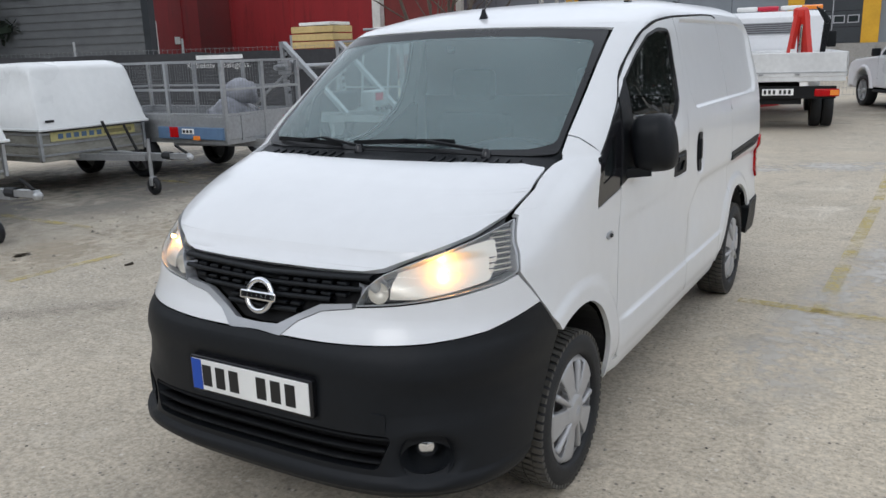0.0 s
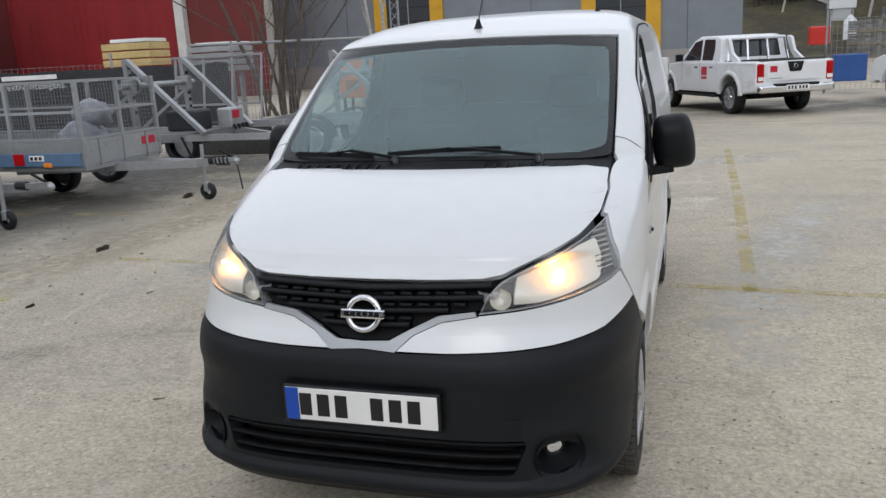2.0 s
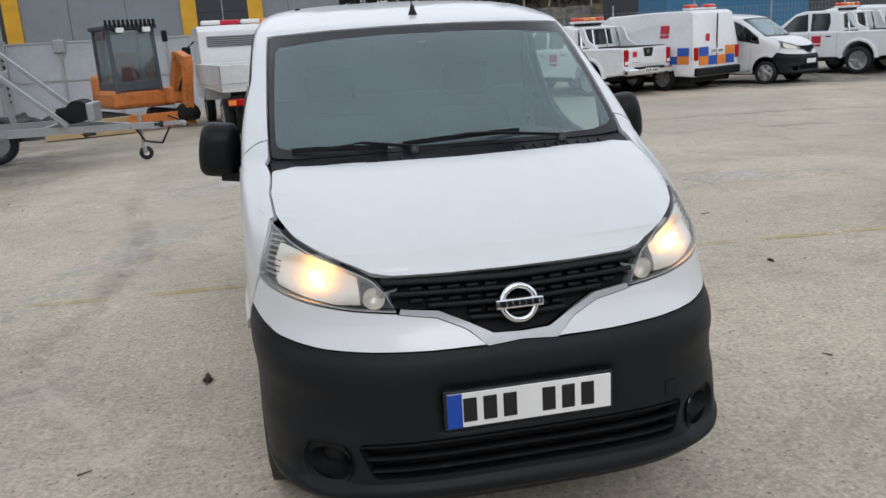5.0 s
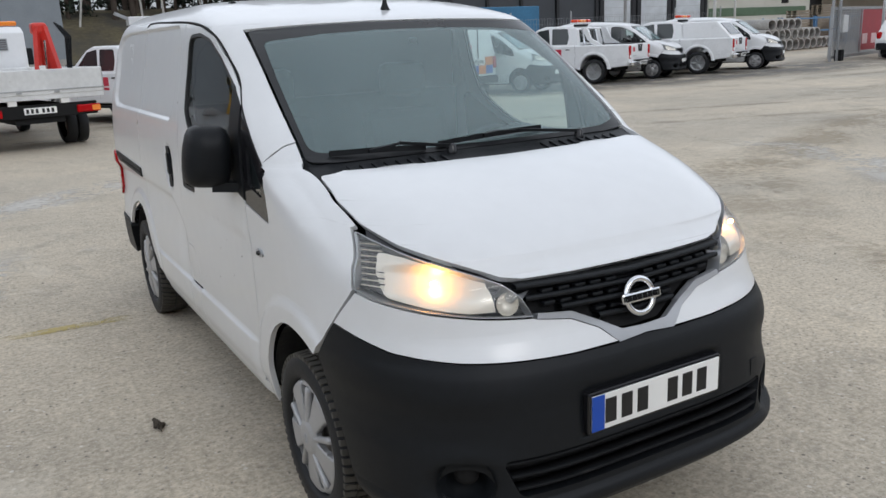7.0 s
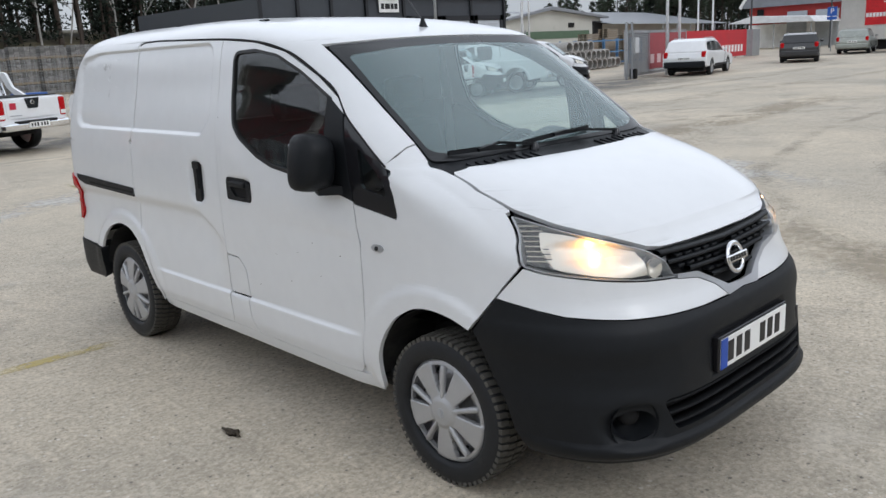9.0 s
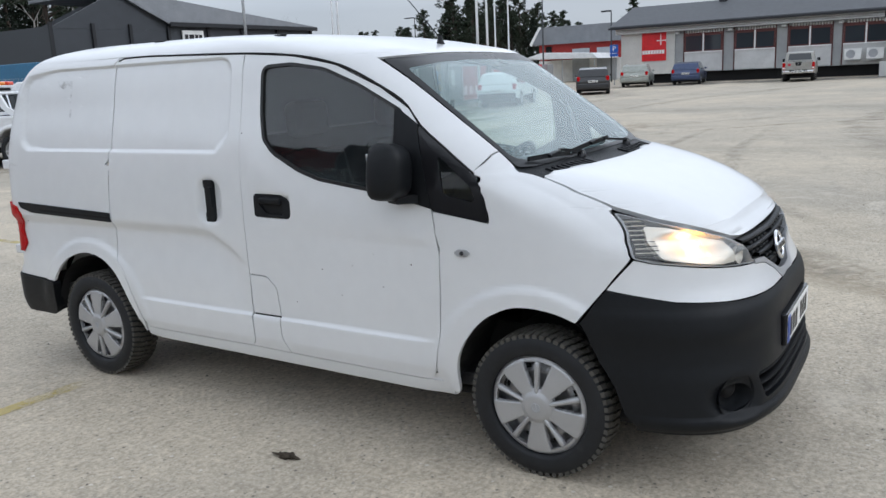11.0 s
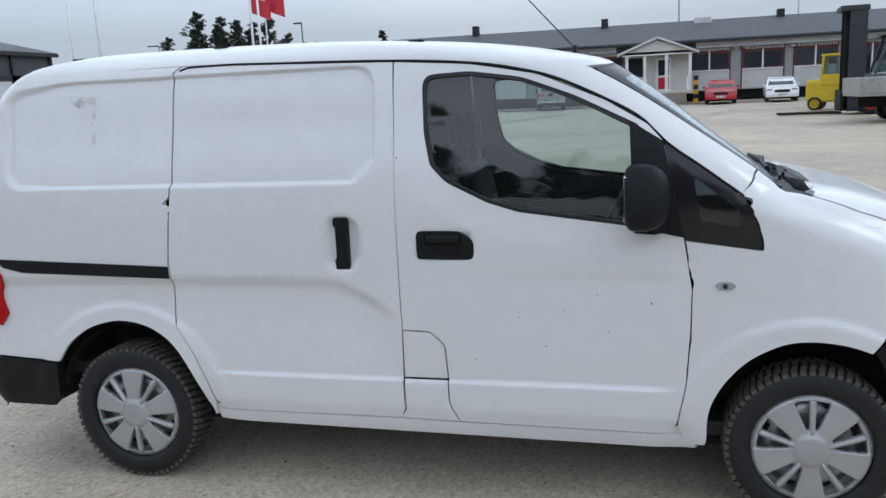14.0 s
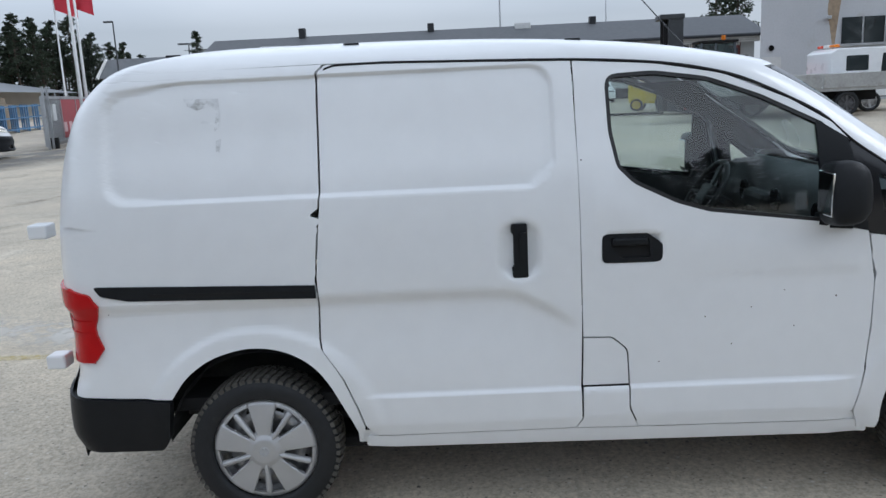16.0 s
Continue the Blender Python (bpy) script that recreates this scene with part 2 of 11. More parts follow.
def shrink(loop, d):
    """The loop moved inwards by d (outwards if minus)."""
    pts = [Vector(p[:2]) for p in loop]
    area = sum(p.x * q.y - q.x * p.y for p, q in zip(pts, pts[1:] + pts[:1]))
    sgn, out, n = (1 if area > 0 else -1), [], len(pts)
    for i in range(n):
        a, c, b = pts[i - 1], pts[i], pts[(i + 1) % n]
        e1, e2 = (c - a), (b - c)
        if e1.length < 1e-7 or e2.length < 1e-7:
            out.append(c)
            continue
        e1.normalize(), e2.normalize()
        n1, n2 = Vector((-e1.y, e1.x)), Vector((-e2.y, e2.x))
        k = max(1 + n1.dot(n2), 0.35)
        out.append(c + (n1 + n2) / k * d * sgn)
    return out


def fill(loops, step, cuts=((), ())):
    """A flat bmesh of a polygon with holes, cut along a grid of that step and along the extra lines."""
    vecs = [[Vector((p[0], p[1], 0)) for p in loop] for loop in loops]
    flat = [p for loop in vecs for p in loop]
    bm = bmesh.new()
    vs = [bm.verts.new(p) for p in flat]
    for tri in tessellate_polygon(vecs):
        if len(set(tri)) == 3:
            try:
                bm.faces.new([vs[i] for i in tri])
            except ValueError:
                pass
    bmesh.ops.remove_doubles(bm, verts=bm.verts[:], dist=1e-5)
    if step:
        for axis in (0, 1):
            lo, hi = min(p[axis] for p in flat), max(p[axis] for p in flat)
            no = Vector((1, 0, 0)) if axis == 0 else Vector((0, 1, 0))
            for k in range(math.floor(lo / step) + 1, math.ceil(hi / step)):
                bmesh.ops.bisect_plane(bm, geom=bm.verts[:] + bm.edges[:] + bm.faces[:], dist=1e-5, plane_co=no * (k * step), plane_no=no)
            for at in cuts[axis]:
                if lo < at < hi:
                    bmesh.ops.bisect_plane(bm, geom=bm.verts[:] + bm.edges[:] + bm.faces[:], dist=1e-5, plane_co=no * at, plane_no=no)
    return bm


def sheet(loops, place, step, depth, outward, cuts=((), ())):
    """A curved panel: a grid-cut polygon laid onto a surface by place(a, b), with its edges folded inwards by depth."""
    bm = fill(loops, step, cuts)
    for v in bm.verts:
        v.co = place(v.co.x, v.co.y)
    bm.normal_update()
    score = sum(f.normal.dot(Vector(outward(f.calc_center_median()))) * f.calc_area() for f in bm.faces)
    if score < 0:
        bmesh.ops.reverse_faces(bm, faces=bm.faces[:])
        bm.normal_update()
    if depth:
        edges = [e for e in bm.edges if e.is_boundary]
        normal = {v: v.normal.copy() for e in edges for v in e.verts}
        for e in edges:
            e.smooth = False
        old = {v: v.co.copy() for v in normal}
        g = bmesh.ops.extrude_edge_only(bm, edges=edges)
        fresh = [x for x in g["geom"] if isinstance(x, bmesh.types.BMVert)]
        for v in fresh:
            src = next((u for e in v.link_edges for u in e.verts if u is not v and u in normal and (u.co - v.co).length < 1e-7), None)
            if src is not None:
                v.co = v.co - normal[src] * depth
    return bm


def plate(loop, to3d, thick):
    """A flat polygon with thickness; to3d is the matrix from its plane (x, y, thickness) to space."""
    bm = bmesh.new()
    lo, hi = [bm.verts.new((p[0], p[1], 0)) for p in loop], [bm.verts.new((p[0], p[1], thick)) for p in loop]
    n = len(loop)
    bm.faces.new(hi), bm.faces.new(lo[::-1])
    for k in range(n):
        bm.faces.new((lo[k], lo[(k + 1) % n], hi[(k + 1) % n], hi[k]))
    bmesh.ops.recalc_face_normals(bm, faces=bm.faces[:])
    bmesh.ops.transform(bm, matrix=to3d, verts=bm.verts[:])
    return bm


# Planes in which outlines are drawn: SIDE takes (y, z) and grows along +x, FRONT takes (x, z) and grows along -y, TOP takes (x, y) and grows along z.
SIDE = Matrix(((0, 0, 1, 0), (1, 0, 0, 0), (0, 1, 0, 0), (0, 0, 0, 1)))
FRONT = Matrix(((1, 0, 0, 0), (0, 0, -1, 0), (0, 1, 0, 0), (0, 0, 0, 1)))
TOP = Matrix.Identity(4)


def text_mesh(body, size, material, m, parent=None, name="lettering", label="", depth=0.002, spacing=1.0):
    """Raised letters, as a mesh, standing in the plane of m."""
    cu = bpy.data.curves.new(name, "FONT")
    cu.body, cu.size, cu.extrude, cu.align_x, cu.align_y, cu.space_character = body, size, depth, "CENTER", "CENTER", spacing
    tmp = bpy.data.objects.new(name, cu)
    scene.collection.objects.link(tmp)
    me = bpy.data.meshes.new_from_object(tmp.evaluated_get(bpy.context.evaluated_depsgraph_get()))
    bpy.data.objects.remove(tmp)
    me.materials.append(material)
    ob = new(name, me)
    ob.matrix_basis, ob.parent = m, parent
    if label:
        ob["label"] = label
    return ob

# ---- the van's body as a stack of level outlines (nose towards -y, front axle at y = 0, metres) ----
def glide(*rows):
    """A smooth curve through rows of (at, value) that does not overshoot."""
    a, b = np.array([r[0] for r in rows], float), np.array([r[1] for r in rows], float)
    h, d = np.diff(a), np.diff(b) / np.diff(a)
    m = np.zeros(len(a))
    m[0], m[-1] = d[0], d[-1]
    for k in range(1, len(a) - 1):
        if d[k - 1] * d[k] > 0:
            w1, w2 = 2 * h[k] + h[k - 1], h[k] + 2 * h[k - 1]
            m[k] = (w1 + w2) / (w1 / d[k - 1] + w2 / d[k])

    a, b, h, m, last = a.tolist(), b.tolist(), h.tolist(), m.tolist(), len(a) - 2

    def at(t):
        t = min(max(t, a[0]), a[-1])
        k = 0
        while k < last and a[k + 1] < t:
            k += 1
        s = (t - a[k]) / h[k]
        return (b[k] * (1 + 2 * s) * (1 - s) ** 2 + m[k] * h[k] * s * (1 - s) ** 2 + b[k + 1] * s * s * (3 - 2 * s) + m[k + 1] * h[k] * s * s * (s - 1))

    return at


WIDE = glide((0.20, 0.74), (0.27, 0.79), (0.34, 0.812), (0.5, 0.822), (0.7, 0.830), (0.95, 0.832), (1.15, 0.827), (1.28, 0.815), (1.5, 0.768), (1.70, 0.722),
             (1.76, 0.69), (1.80, 0.63), (1.83, 0.52), (1.85, 0.33), (1.858, 0.18), (1.862, 0.001))
NOSE = glide((0.18, -0.68), (0.24, -0.79), (0.30, -0.825), (0.38, -0.82), (0.46, -0.81), (0.60, -0.803), (0.68, -0.79), (0.74, -0.765), (0.80, -0.735), (0.86, -0.715),
             (0.905, -0.70), (0.935, -0.665), (1.0, -0.52), (1.1, -0.275), (1.2, -0.005), (1.25, 0.055), (1.4, 0.25), (1.665, 0.60), (1.70, 0.66), (1.745, 0.86),
             (1.79, 1.13), (1.82, 1.42), (1.845, 1.8), (1.858, 2.1), (1.862, 2.3))
TURN_IN = glide((0.2, 0.45), (0.4, 0.64), (0.77, 0.76), (0.9, 0.82), (1.065, 0.5), (1.2, 0.34), (1.3, 0.33), (1.665, 0.42), (1.745, 0.5), (1.862, 0.5))
SQUARE = glide((0.2, 3.5), (0.46, 4.1), (0.77, 3.8), (0.9, 4.2), (1.065, 4.8), (1.2, 5.7), (1.4, 5.5), (1.665, 4.5), (1.75, 3.5), (1.862, 2.5))
TAIL = glide((0.2, 3.45), (0.3, 3.55), (0.4, 3.59), (0.55, 3.58), (0.62, 3.545), (1.0, 3.55), (1.4, 3.515), (1.6, 3.46), (1.7, 3.39), (1.78, 3.28), (1.82, 3.12), (1.845, 2.95),
             (1.858, 2.7), (1.862, 2.5))
PULL = glide((0.93, 0.0), (0.965, -0.03), (1.0, -0.085), (1.05, -0.13), (1.1, -0.155), (1.15, -0.165), (1.18, -0.13), (1.2, -0.07), (1.214, 0.0), (1.9, 0.0))  # the bonnet's crown
SET = glide((0.9, 0.0), (1.198, 0.0), (1.216, 0.062), (1.3, 0.055), (1.6, 0.05), (1.69, 0.05), (1.745, 0.02), (1.79, 0.0), (1.9, 0.0))  # the flat middle of the windscreen
GRID_A, GRID_B = np.linspace(0, 0.97, 50), np.linspace(0, 1, 60) ** 0.5


@lru_cache(maxsize=60000)
def outline(z):
    """Half the plan outline at height z, from the middle of the nose round to the middle of the tail: x, y and the length along it."""
    w, f, lf, p, r = WIDE(z), NOSE(z), TURN_IN(z), SQUARE(z), TAIL(z)
    lr = 0.20
    k = np.unique(np.concatenate([GRID_A, (1 - (1 - GRID_B) ** 2.5) ** (1 / p)]))
    xf, yf = w * k, f + np.hypot(lf * (1 - np.maximum(1 - k**p, 0) ** 0.4), SET(z)) + PULL(z) * np.maximum(1 - (k / 0.92) ** 6, 0)
    k2 = np.unique(np.concatenate([GRID_A, (1 - (1 - GRID_B) ** 2) ** (1 / 3)]))[::-1]
    xr, yr = w * k2, r - lr * (1 - np.maximum(1 - k2**3, 0) ** 0.5)
    x, y = np.concatenate([xf, xr]), np.concatenate([yf, yr])
    y = np.maximum.accumulate(y + 1e-9 * np.arange(len(y)))
    s = np.concatenate([[0], np.cumsum(np.hypot(np.diff(x), np.diff(y)))])
    return x, y, s, len(xf)


def side_x(y, z):
    x, yy, _, _ = outline(round(z, 4))
    return float(np.interp(y, yy, x))


def front_y(x, z):
    xx, yy, _, n = outline(round(z, 4))
    return float(np.interp(abs(x), xx[:n], yy[:n]))


def top_z(x, y, lo=0.88, hi=1.862):
    """The height of the skin over a place in plan."""
    for _ in range(15):
        mid = (lo + hi) / 2
        xx, yy, _, n = outline(round(mid, 4))
        inside = abs(x) < xx[n - 1] and y > np.interp(abs(x), xx[:n], yy[:n]) and y < np.interp(-abs(x), -xx[n:], yy[n:])
        lo, hi = (mid, hi) if inside else (lo, mid)
    return (lo + hi) / 2


def wrap_of(kind, value, z):
    """The length along the outline at height z of the place with that x (front half) or y."""
    xx, yy, s, n = outline(round(z, 4))
    return float(np.interp(value, xx[:n], s[:n])) if kind == "x" else float(np.interp(value, yy, s))


def wrap_at(s, z):
    xx, yy, ss, _ = outline(round(z, 4))
    return float(np.interp(abs(s), ss, xx)) * (1 if s >= 0 else -1), float(np.interp(abs(s), ss, yy)), z


# Rows of the body by length along its profile, so that flat and steep stretches get even grids.
_Z = np.linspace(0.2, 1.862, 1200)
_V = np.concatenate([[0], np.cumsum(np.sqrt(np.diff(_Z) ** 2 + (0.6 * np.diff([NOSE(z) for z in _Z])) ** 2 + np.diff([WIDE(z) for z in _Z]) ** 2))])


def v_of(z):
    return float(np.interp(z, _Z, _V))


def z_of(v):
    return float(np.interp(v, _V, _Z))


def wrap_loop(rows):
    """Rows of ("x" | "y" | "s", value, z[, radius]) as a loop in (length along the outline, row); edges stay straight in side view."""
    out, n = [], len(rows)
    for i, (kind, value, z, *r) in enumerate(rows):
        s = value if kind == "s" else wrap_of(kind, value, z)
        out.append((s, v_of(z), *r))
        kind2, value2, z2 = rows[(i + 1) % n][:3]
        if kind == kind2 == "y" and abs(z2 - z) > 0.03:
            cuts = max(int(math.hypot(value2 - value, z2 - z) / 0.03), 1)
            for k in range(1, cuts):
                t = k / cuts
                if (r and t * math.hypot(value2 - value, z2 - z) < r[0]) or (len(rows[(i + 1) % n]) > 3 and (1 - t) * math.hypot(value2 - value, z2 - z) < rows[(i + 1) % n][3]):
                    continue
                zz = z + (z2 - z) * t
                out.append((wrap_of("y", value + (value2 - value) * t, zz), v_of(zz)))
    return out

# ---- the white van ----
van = base("panel_van", "white panel van with black bumpers and lit headlights on the asphalt", "van")


def hump(t, a, b):
    """0 below a, 1 above b, smooth between."""
    s = min(max((t - a) / (b - a), 0), 1)
    return s * s * (3 - 2 * s)


def inside_round(y, z, y0, y1, z0, z1, r):
    """How far (y, z) lies inside a rounded rectangle."""
    dx, dz = max(y0 + r - y, y - (y1 - r), 0), max(z0 + r - z, z - (z1 - r), 0)
    if dx > 0 and dz > 0:
        return r - math.hypot(dx, dz)
    return min(y - y0, y1 - y, z - z0, z1 - z)


ARCH_F, ARCH_R = (0.02, 0.318, 0.385), (2.72, 0.318, 0.395)
SHOULDER = glide((0.2, 0.74), (1.46, 0.772), (1.63, 0.855), (1.76, 0.91), (2.05, 0.915), (3.5, 0.905))


def relief(y, z, slide_handle=True):
    """How far the pressed side stands out of the plain body: arches, recessed load panels, swages and handle dishes."""
    d = 0.0
    for cy, cz, r in (ARCH_F, ARCH_R):
        dist = math.hypot(y - cy, z - cz) - r
        if z > cz - 0.25:
            d += 0.013 * (1 - hump(dist, 0.055, 0.095)) * hump(z, 0.3, 0.5)
    if y > 1.5:
        top = 1.724 if y < 2.45 else 1.722 - 0.028 * hump(y, 2.9, 3.25)
        deep = inside_round(y, z, 1.565, 3.235, 1.276, top, 0.09)
        if y < 1.75 and z < 1.42:
            deep = min(deep, ((y - 1.56) + (z - 1.272) - 0.10) * 0.707)
        soft = hump(y, 3.0, 3.12)
        d -= 0.017 * hump(deep, 0.0 - 0.004 * soft, 0.017 + 0.012 * soft)
        if slide_handle:
            dish = inside_round(y, z, 1.625, 1.795, 0.935, 1.165, 0.075)
            d -= 0.020 * hump(dish, 0.0, 0.03)
    if y > 0.42 and z < 1.2:
        line = SHOULDER(y)
        fade = hump(y, 1.46, 1.62) + 0.35 * (1 - hump(y, 1.3, 1.5)) * hump(y, 0.5, 0.9)
        if y > 1.45:
            d -= 0.024 * fade * (1 - hump(z, line - 0.052, line + 0.006)) * hump(z, line - 0.40, line - 0.05)
    if 0.40 < y < 2.36:
        d += 0.014 * (1 - hump(z, 0.498, 0.516)) * hump(y, 0.43, 0.56) * (1 - hump(y, 2.2, 2.34))
        d -= 0.010 * (1 - hump(z, 0.33, 0.40))
    if 1.16 < y < 1.44 and 0.96 < z < 1.13:
        dish = inside_round(y, z, 1.186, 1.412, 0.985, 1.10, 0.04)
        d -= 0.020 * hump(dish, 0.0, 0.02)
    # the fall of the door below the window line
    if 0.45 < y < 1.45 and 0.93 < z < 1.35:
        wl = WAIST(y)
        d += 0.006 * (1 - hump(z, wl - 0.13, wl - 0.015)) * hump(z, wl - 0.33, wl - 0.10)
    return d


CREASE_Y = [1.565 + 0.0045 * k for k in range(-1, 6)] + [3.235 - 0.006 * k for k in range(-1, 6)]
CREASE_Z = [0.4965, 0.5005, 0.5045, 0.5085, 0.519, 0.523, 1.2755, 1.2785, 1.2865, 1.2905, 1.2945, 1.2985, 1.700, 1.7045, 1.709, 1.7135, 1.718, 1.7225]
WAIST = glide((0.45, 1.06), (0.62, 1.107), (0.83, 1.137), (1.02, 1.162), (1.135, 1.198), (1.29, 1.275), (1.35, 1.33))


def lay_wrap(sign, relieved=True, lift=0.0):
    def at(s, v):
        x, y, z = wrap_at(s, z_of(v))
        d = lift + (relief(y, z) if relieved else 0.0)
        if d:
            x2, y2, _ = wrap_at(s + 0.004, z)
            nx, ny = (y2 - y), -(x2 - x)
            k = math.hypot(nx, ny) or 1
            x, y = x + nx / k * d, y + ny / k * d
        return Vector((x * sign, y, z))

    return at


def lay_side(sign, relieved=True, lift=0.0):
    def at(y, z):
        return Vector(((side_x(y, z) + lift + (relief(y, z) if relieved else 0.0)) * sign, y, z))

    return at


def out_of(p):
    """Roughly outwards from the middle of the van."""
    return (p.x * 1.2, (p.y - min(max(p.y, 0.4), 2.8)), max(p.z - 1.0, -0.2) * 1.6)


GAP = 0.0022


def wrap_panel(name, rows, sign, material, parent=van, step=0.03, depth=0.016, label="", lift=0.0, holes=(), relieved=True, gap=GAP, cuts=((), ())):
    loop = shrink(fillet(wrap_loop(rows)), gap)
    hs = [fillet(wrap_loop(h)) for h in holes]
    return part(name, sheet([loop, *hs], lay_wrap(sign, relieved, lift), step, depth, out_of, cuts), material, parent, label, True)


def twin_panel(name, rows, material, parent=van, step=0.03, depth=0.016, label="", lift=0.0, holes=(), gap=GAP):
    """A panel over the middle of the nose: the half that starts and ends at s = 0 is drawn, and mirrored."""
    loop = shrink(fillet(wrap_loop(rows)), gap)
    loop = [Vector((0, p.y)) if p.x < 2 * gap + 1e-4 else p for p in loop]
    hs = [fillet(wrap_loop(h)) for h in holes]
    whole = [*loop, *[Vector((-p.x, p.y)) for p in loop[::-1] if p.x > 1e-4]]
    hs = hs + [[Vector((-p[0], p[1])) for p in h] for h in hs]
    return part(name, sheet([whole, *hs], lay_wrap(1, False, lift), step, depth, out_of), material, parent, label, True)


def side_panel(name, loop, sign, material, parent=van, step=0.02, depth=0.016, label="", lift=0.0, holes=(), relieved=True, gap=GAP, cuts=((), ())):
    return part(name, sheet([shrink(loop, gap), *holes], lay_side(sign, relieved, lift), step, depth, out_of, cuts), material, parent, label, True)


X, Y = "x", "y"
# bonnet, windscreen, front end
HOOD = [(X, 0, 0.932), (X, 0.199, 0.934), (X, 0.374, 0.939), (X, 0.436, 0.950, 0.02), (X, 0.547, 0.995, 0.1), (X, 0.65, 1.039, 0.1), (X, 0.70, 1.086, 0.05), (X, 0.711, 1.14, 0.05), (X, 0.706, 1.196, 0.04),
        (X, 0.62, 1.208, 0.05), (X, 0.35, 1.2065), (X, 0, 1.2045)]
twin_panel("bonnet", HOOD, VAN_WHITE, depth=0.022, gap=0.005)
SCREEN = [(X, 0, 1.213), (X, 0.35, 1.214), (X, 0.60, 1.216), (X, 0.703, 1.224, 0.03), (X, 0.700, 1.30), (X, 0.685, 1.50), (X, 0.663, 1.672, 0.03), (X, 0.40, 1.686), (X, 0.15, 1.692), (X, 0, 1.692)]
CLEAR = [(X, 0, 1.230), (X, 0.35, 1.232), (X, 0.58, 1.240), (X, 0.678, 1.260, 0.04), (X, 0.674, 1.33), (X, 0.659, 1.50), (X, 0.638, 1.626, 0.04), (X, 0.40, 1.648), (X, 0.15, 1.657), (X, 0, 1.657)]
half_clear = fillet(wrap_loop(CLEAR))
whole_clear = [*half_clear, *[Vector((-p[0], p[1])) for p in half_clear[::-1] if p[0] > 1e-4]]
half_screen = shrink(fillet(wrap_loop(SCREEN)), 0.004)
half_screen = [Vector((0, p.y)) if p.x < 0.01 else p for p in half_screen]
whole_screen = [*half_screen, *[Vector((-p.x, p.y)) for p in half_screen[::-1] if p.x > 1e-4]]
screen = part("windscreen", sheet([whole_clear], lay_wrap(1, False, -0.004), 0.06, 0.0, out_of), GLASS, van, "windscreen with a teal film of dust and painted sky haze", True)
part("border", sheet([whole_screen, whole_clear], lay_wrap(1, False, -0.003), 0.05, 0.012, out_of), mat("screen_border_black", (0.02, 0.021, 0.023), 0.3, grain=0.1, wide=0.2), screen, "black glass border", True)

BUMPER_TOP = [(X, 0.11, 0.727), (X, 0.276, 0.729), (X, 0.449, 0.735), (X, 0.598, 0.742), (X, 0.732, 0.756), (Y, -0.28, 0.797)]
bumper_hole = [(X, 0.0001, 0.468), (X, 0.53, 0.462, 0.02), (X, 0.485, 0.352, 0.03), (X, 0.0001, 0.338)]
fog_hole = [(X, 0.615 + 0.066 * math.cos(k * math.pi / 10), 0.385 + 0.052 * math.sin(k * math.pi / 10)) for k in range(20)]
BUMPER = [(X, 0, 0.733), *BUMPER_TOP, (Y, -0.178, 0.667), (Y, -0.25, 0.56, 0.1), (Y, -0.315, 0.43, 0.1), (Y, -0.36, 0.30), (Y, -0.39, 0.262, 0.02), (X, 0.70, 0.255), (X, 0.5, 0.245), (X, 0, 0.24)]
loop = shrink(fillet(wrap_loop(BUMPER)), GAP)
loop = [Vector((0, p.y)) if p.x < 0.006 else p for p in loop]
whole = [*loop, *[Vector((-p.x, p.y)) for p in loop[::-1] if p.x > 1e-4]]
grille_half = fillet(wrap_loop(bumper_hole))
grille_whole = [p for p in grille_half if p[0] > 0.001] + [Vector((-p[0], p[1])) for p in grille_half[::-1] if p[0] > 0.001]
fog_loop = fillet(wrap_loop(fog_hole))


def lay_bumper(s, v):
    """The bumper with its ledge under the top edge, the swell at the corners and the lip at the bottom."""
    p = lay_wrap(1, False)(s, v)
    x, z = abs(p.x), p.z
    corner = hump(x, 0.40, 0.62)
    d = 0.016 * (1 - hump(abs(z - 0.30), 0.012, 0.035)) - 0.012 * corner * (1 - hump(abs(z - 0.55), 0.02, 0.09))
    d -= 0.022 * (1 - hump(math.hypot((x - 0.615) * 1.0, (p.y * 0 + z - 0.385) * 1.25), 0.062, 0.115)) * hump(x, 0.45, 0.6)
    d += 0.006 * hump(z, 0.60, 0.66) * (1 - hump(z, 0.70, 0.735))
    d -= 0.012 * (1 - hump(x, 0.262, 0.285)) * (1 - hump(abs(z - 0.552), 0.066, 0.078))
    return p + Vector((p.x * 0.35, -1, 0)).normalized() * d


bumper = part("front_bumper", sheet([whole, grille_whole, fog_loop, [Vector((-p[0], p[1])) for p in fog_loop]], lay_bumper, 0.016, 0.05, out_of), BLACK_PLASTIC, van, "black grained plastic bumper", True)
INTAKE = mat("intake_black_plastic", (0.006, 0.0065, 0.0075), 0.65, grain=0.2, spec=0.2, stain=(0.05, 0.047, 0.042), stain_at=0.62, stain_scale=5)
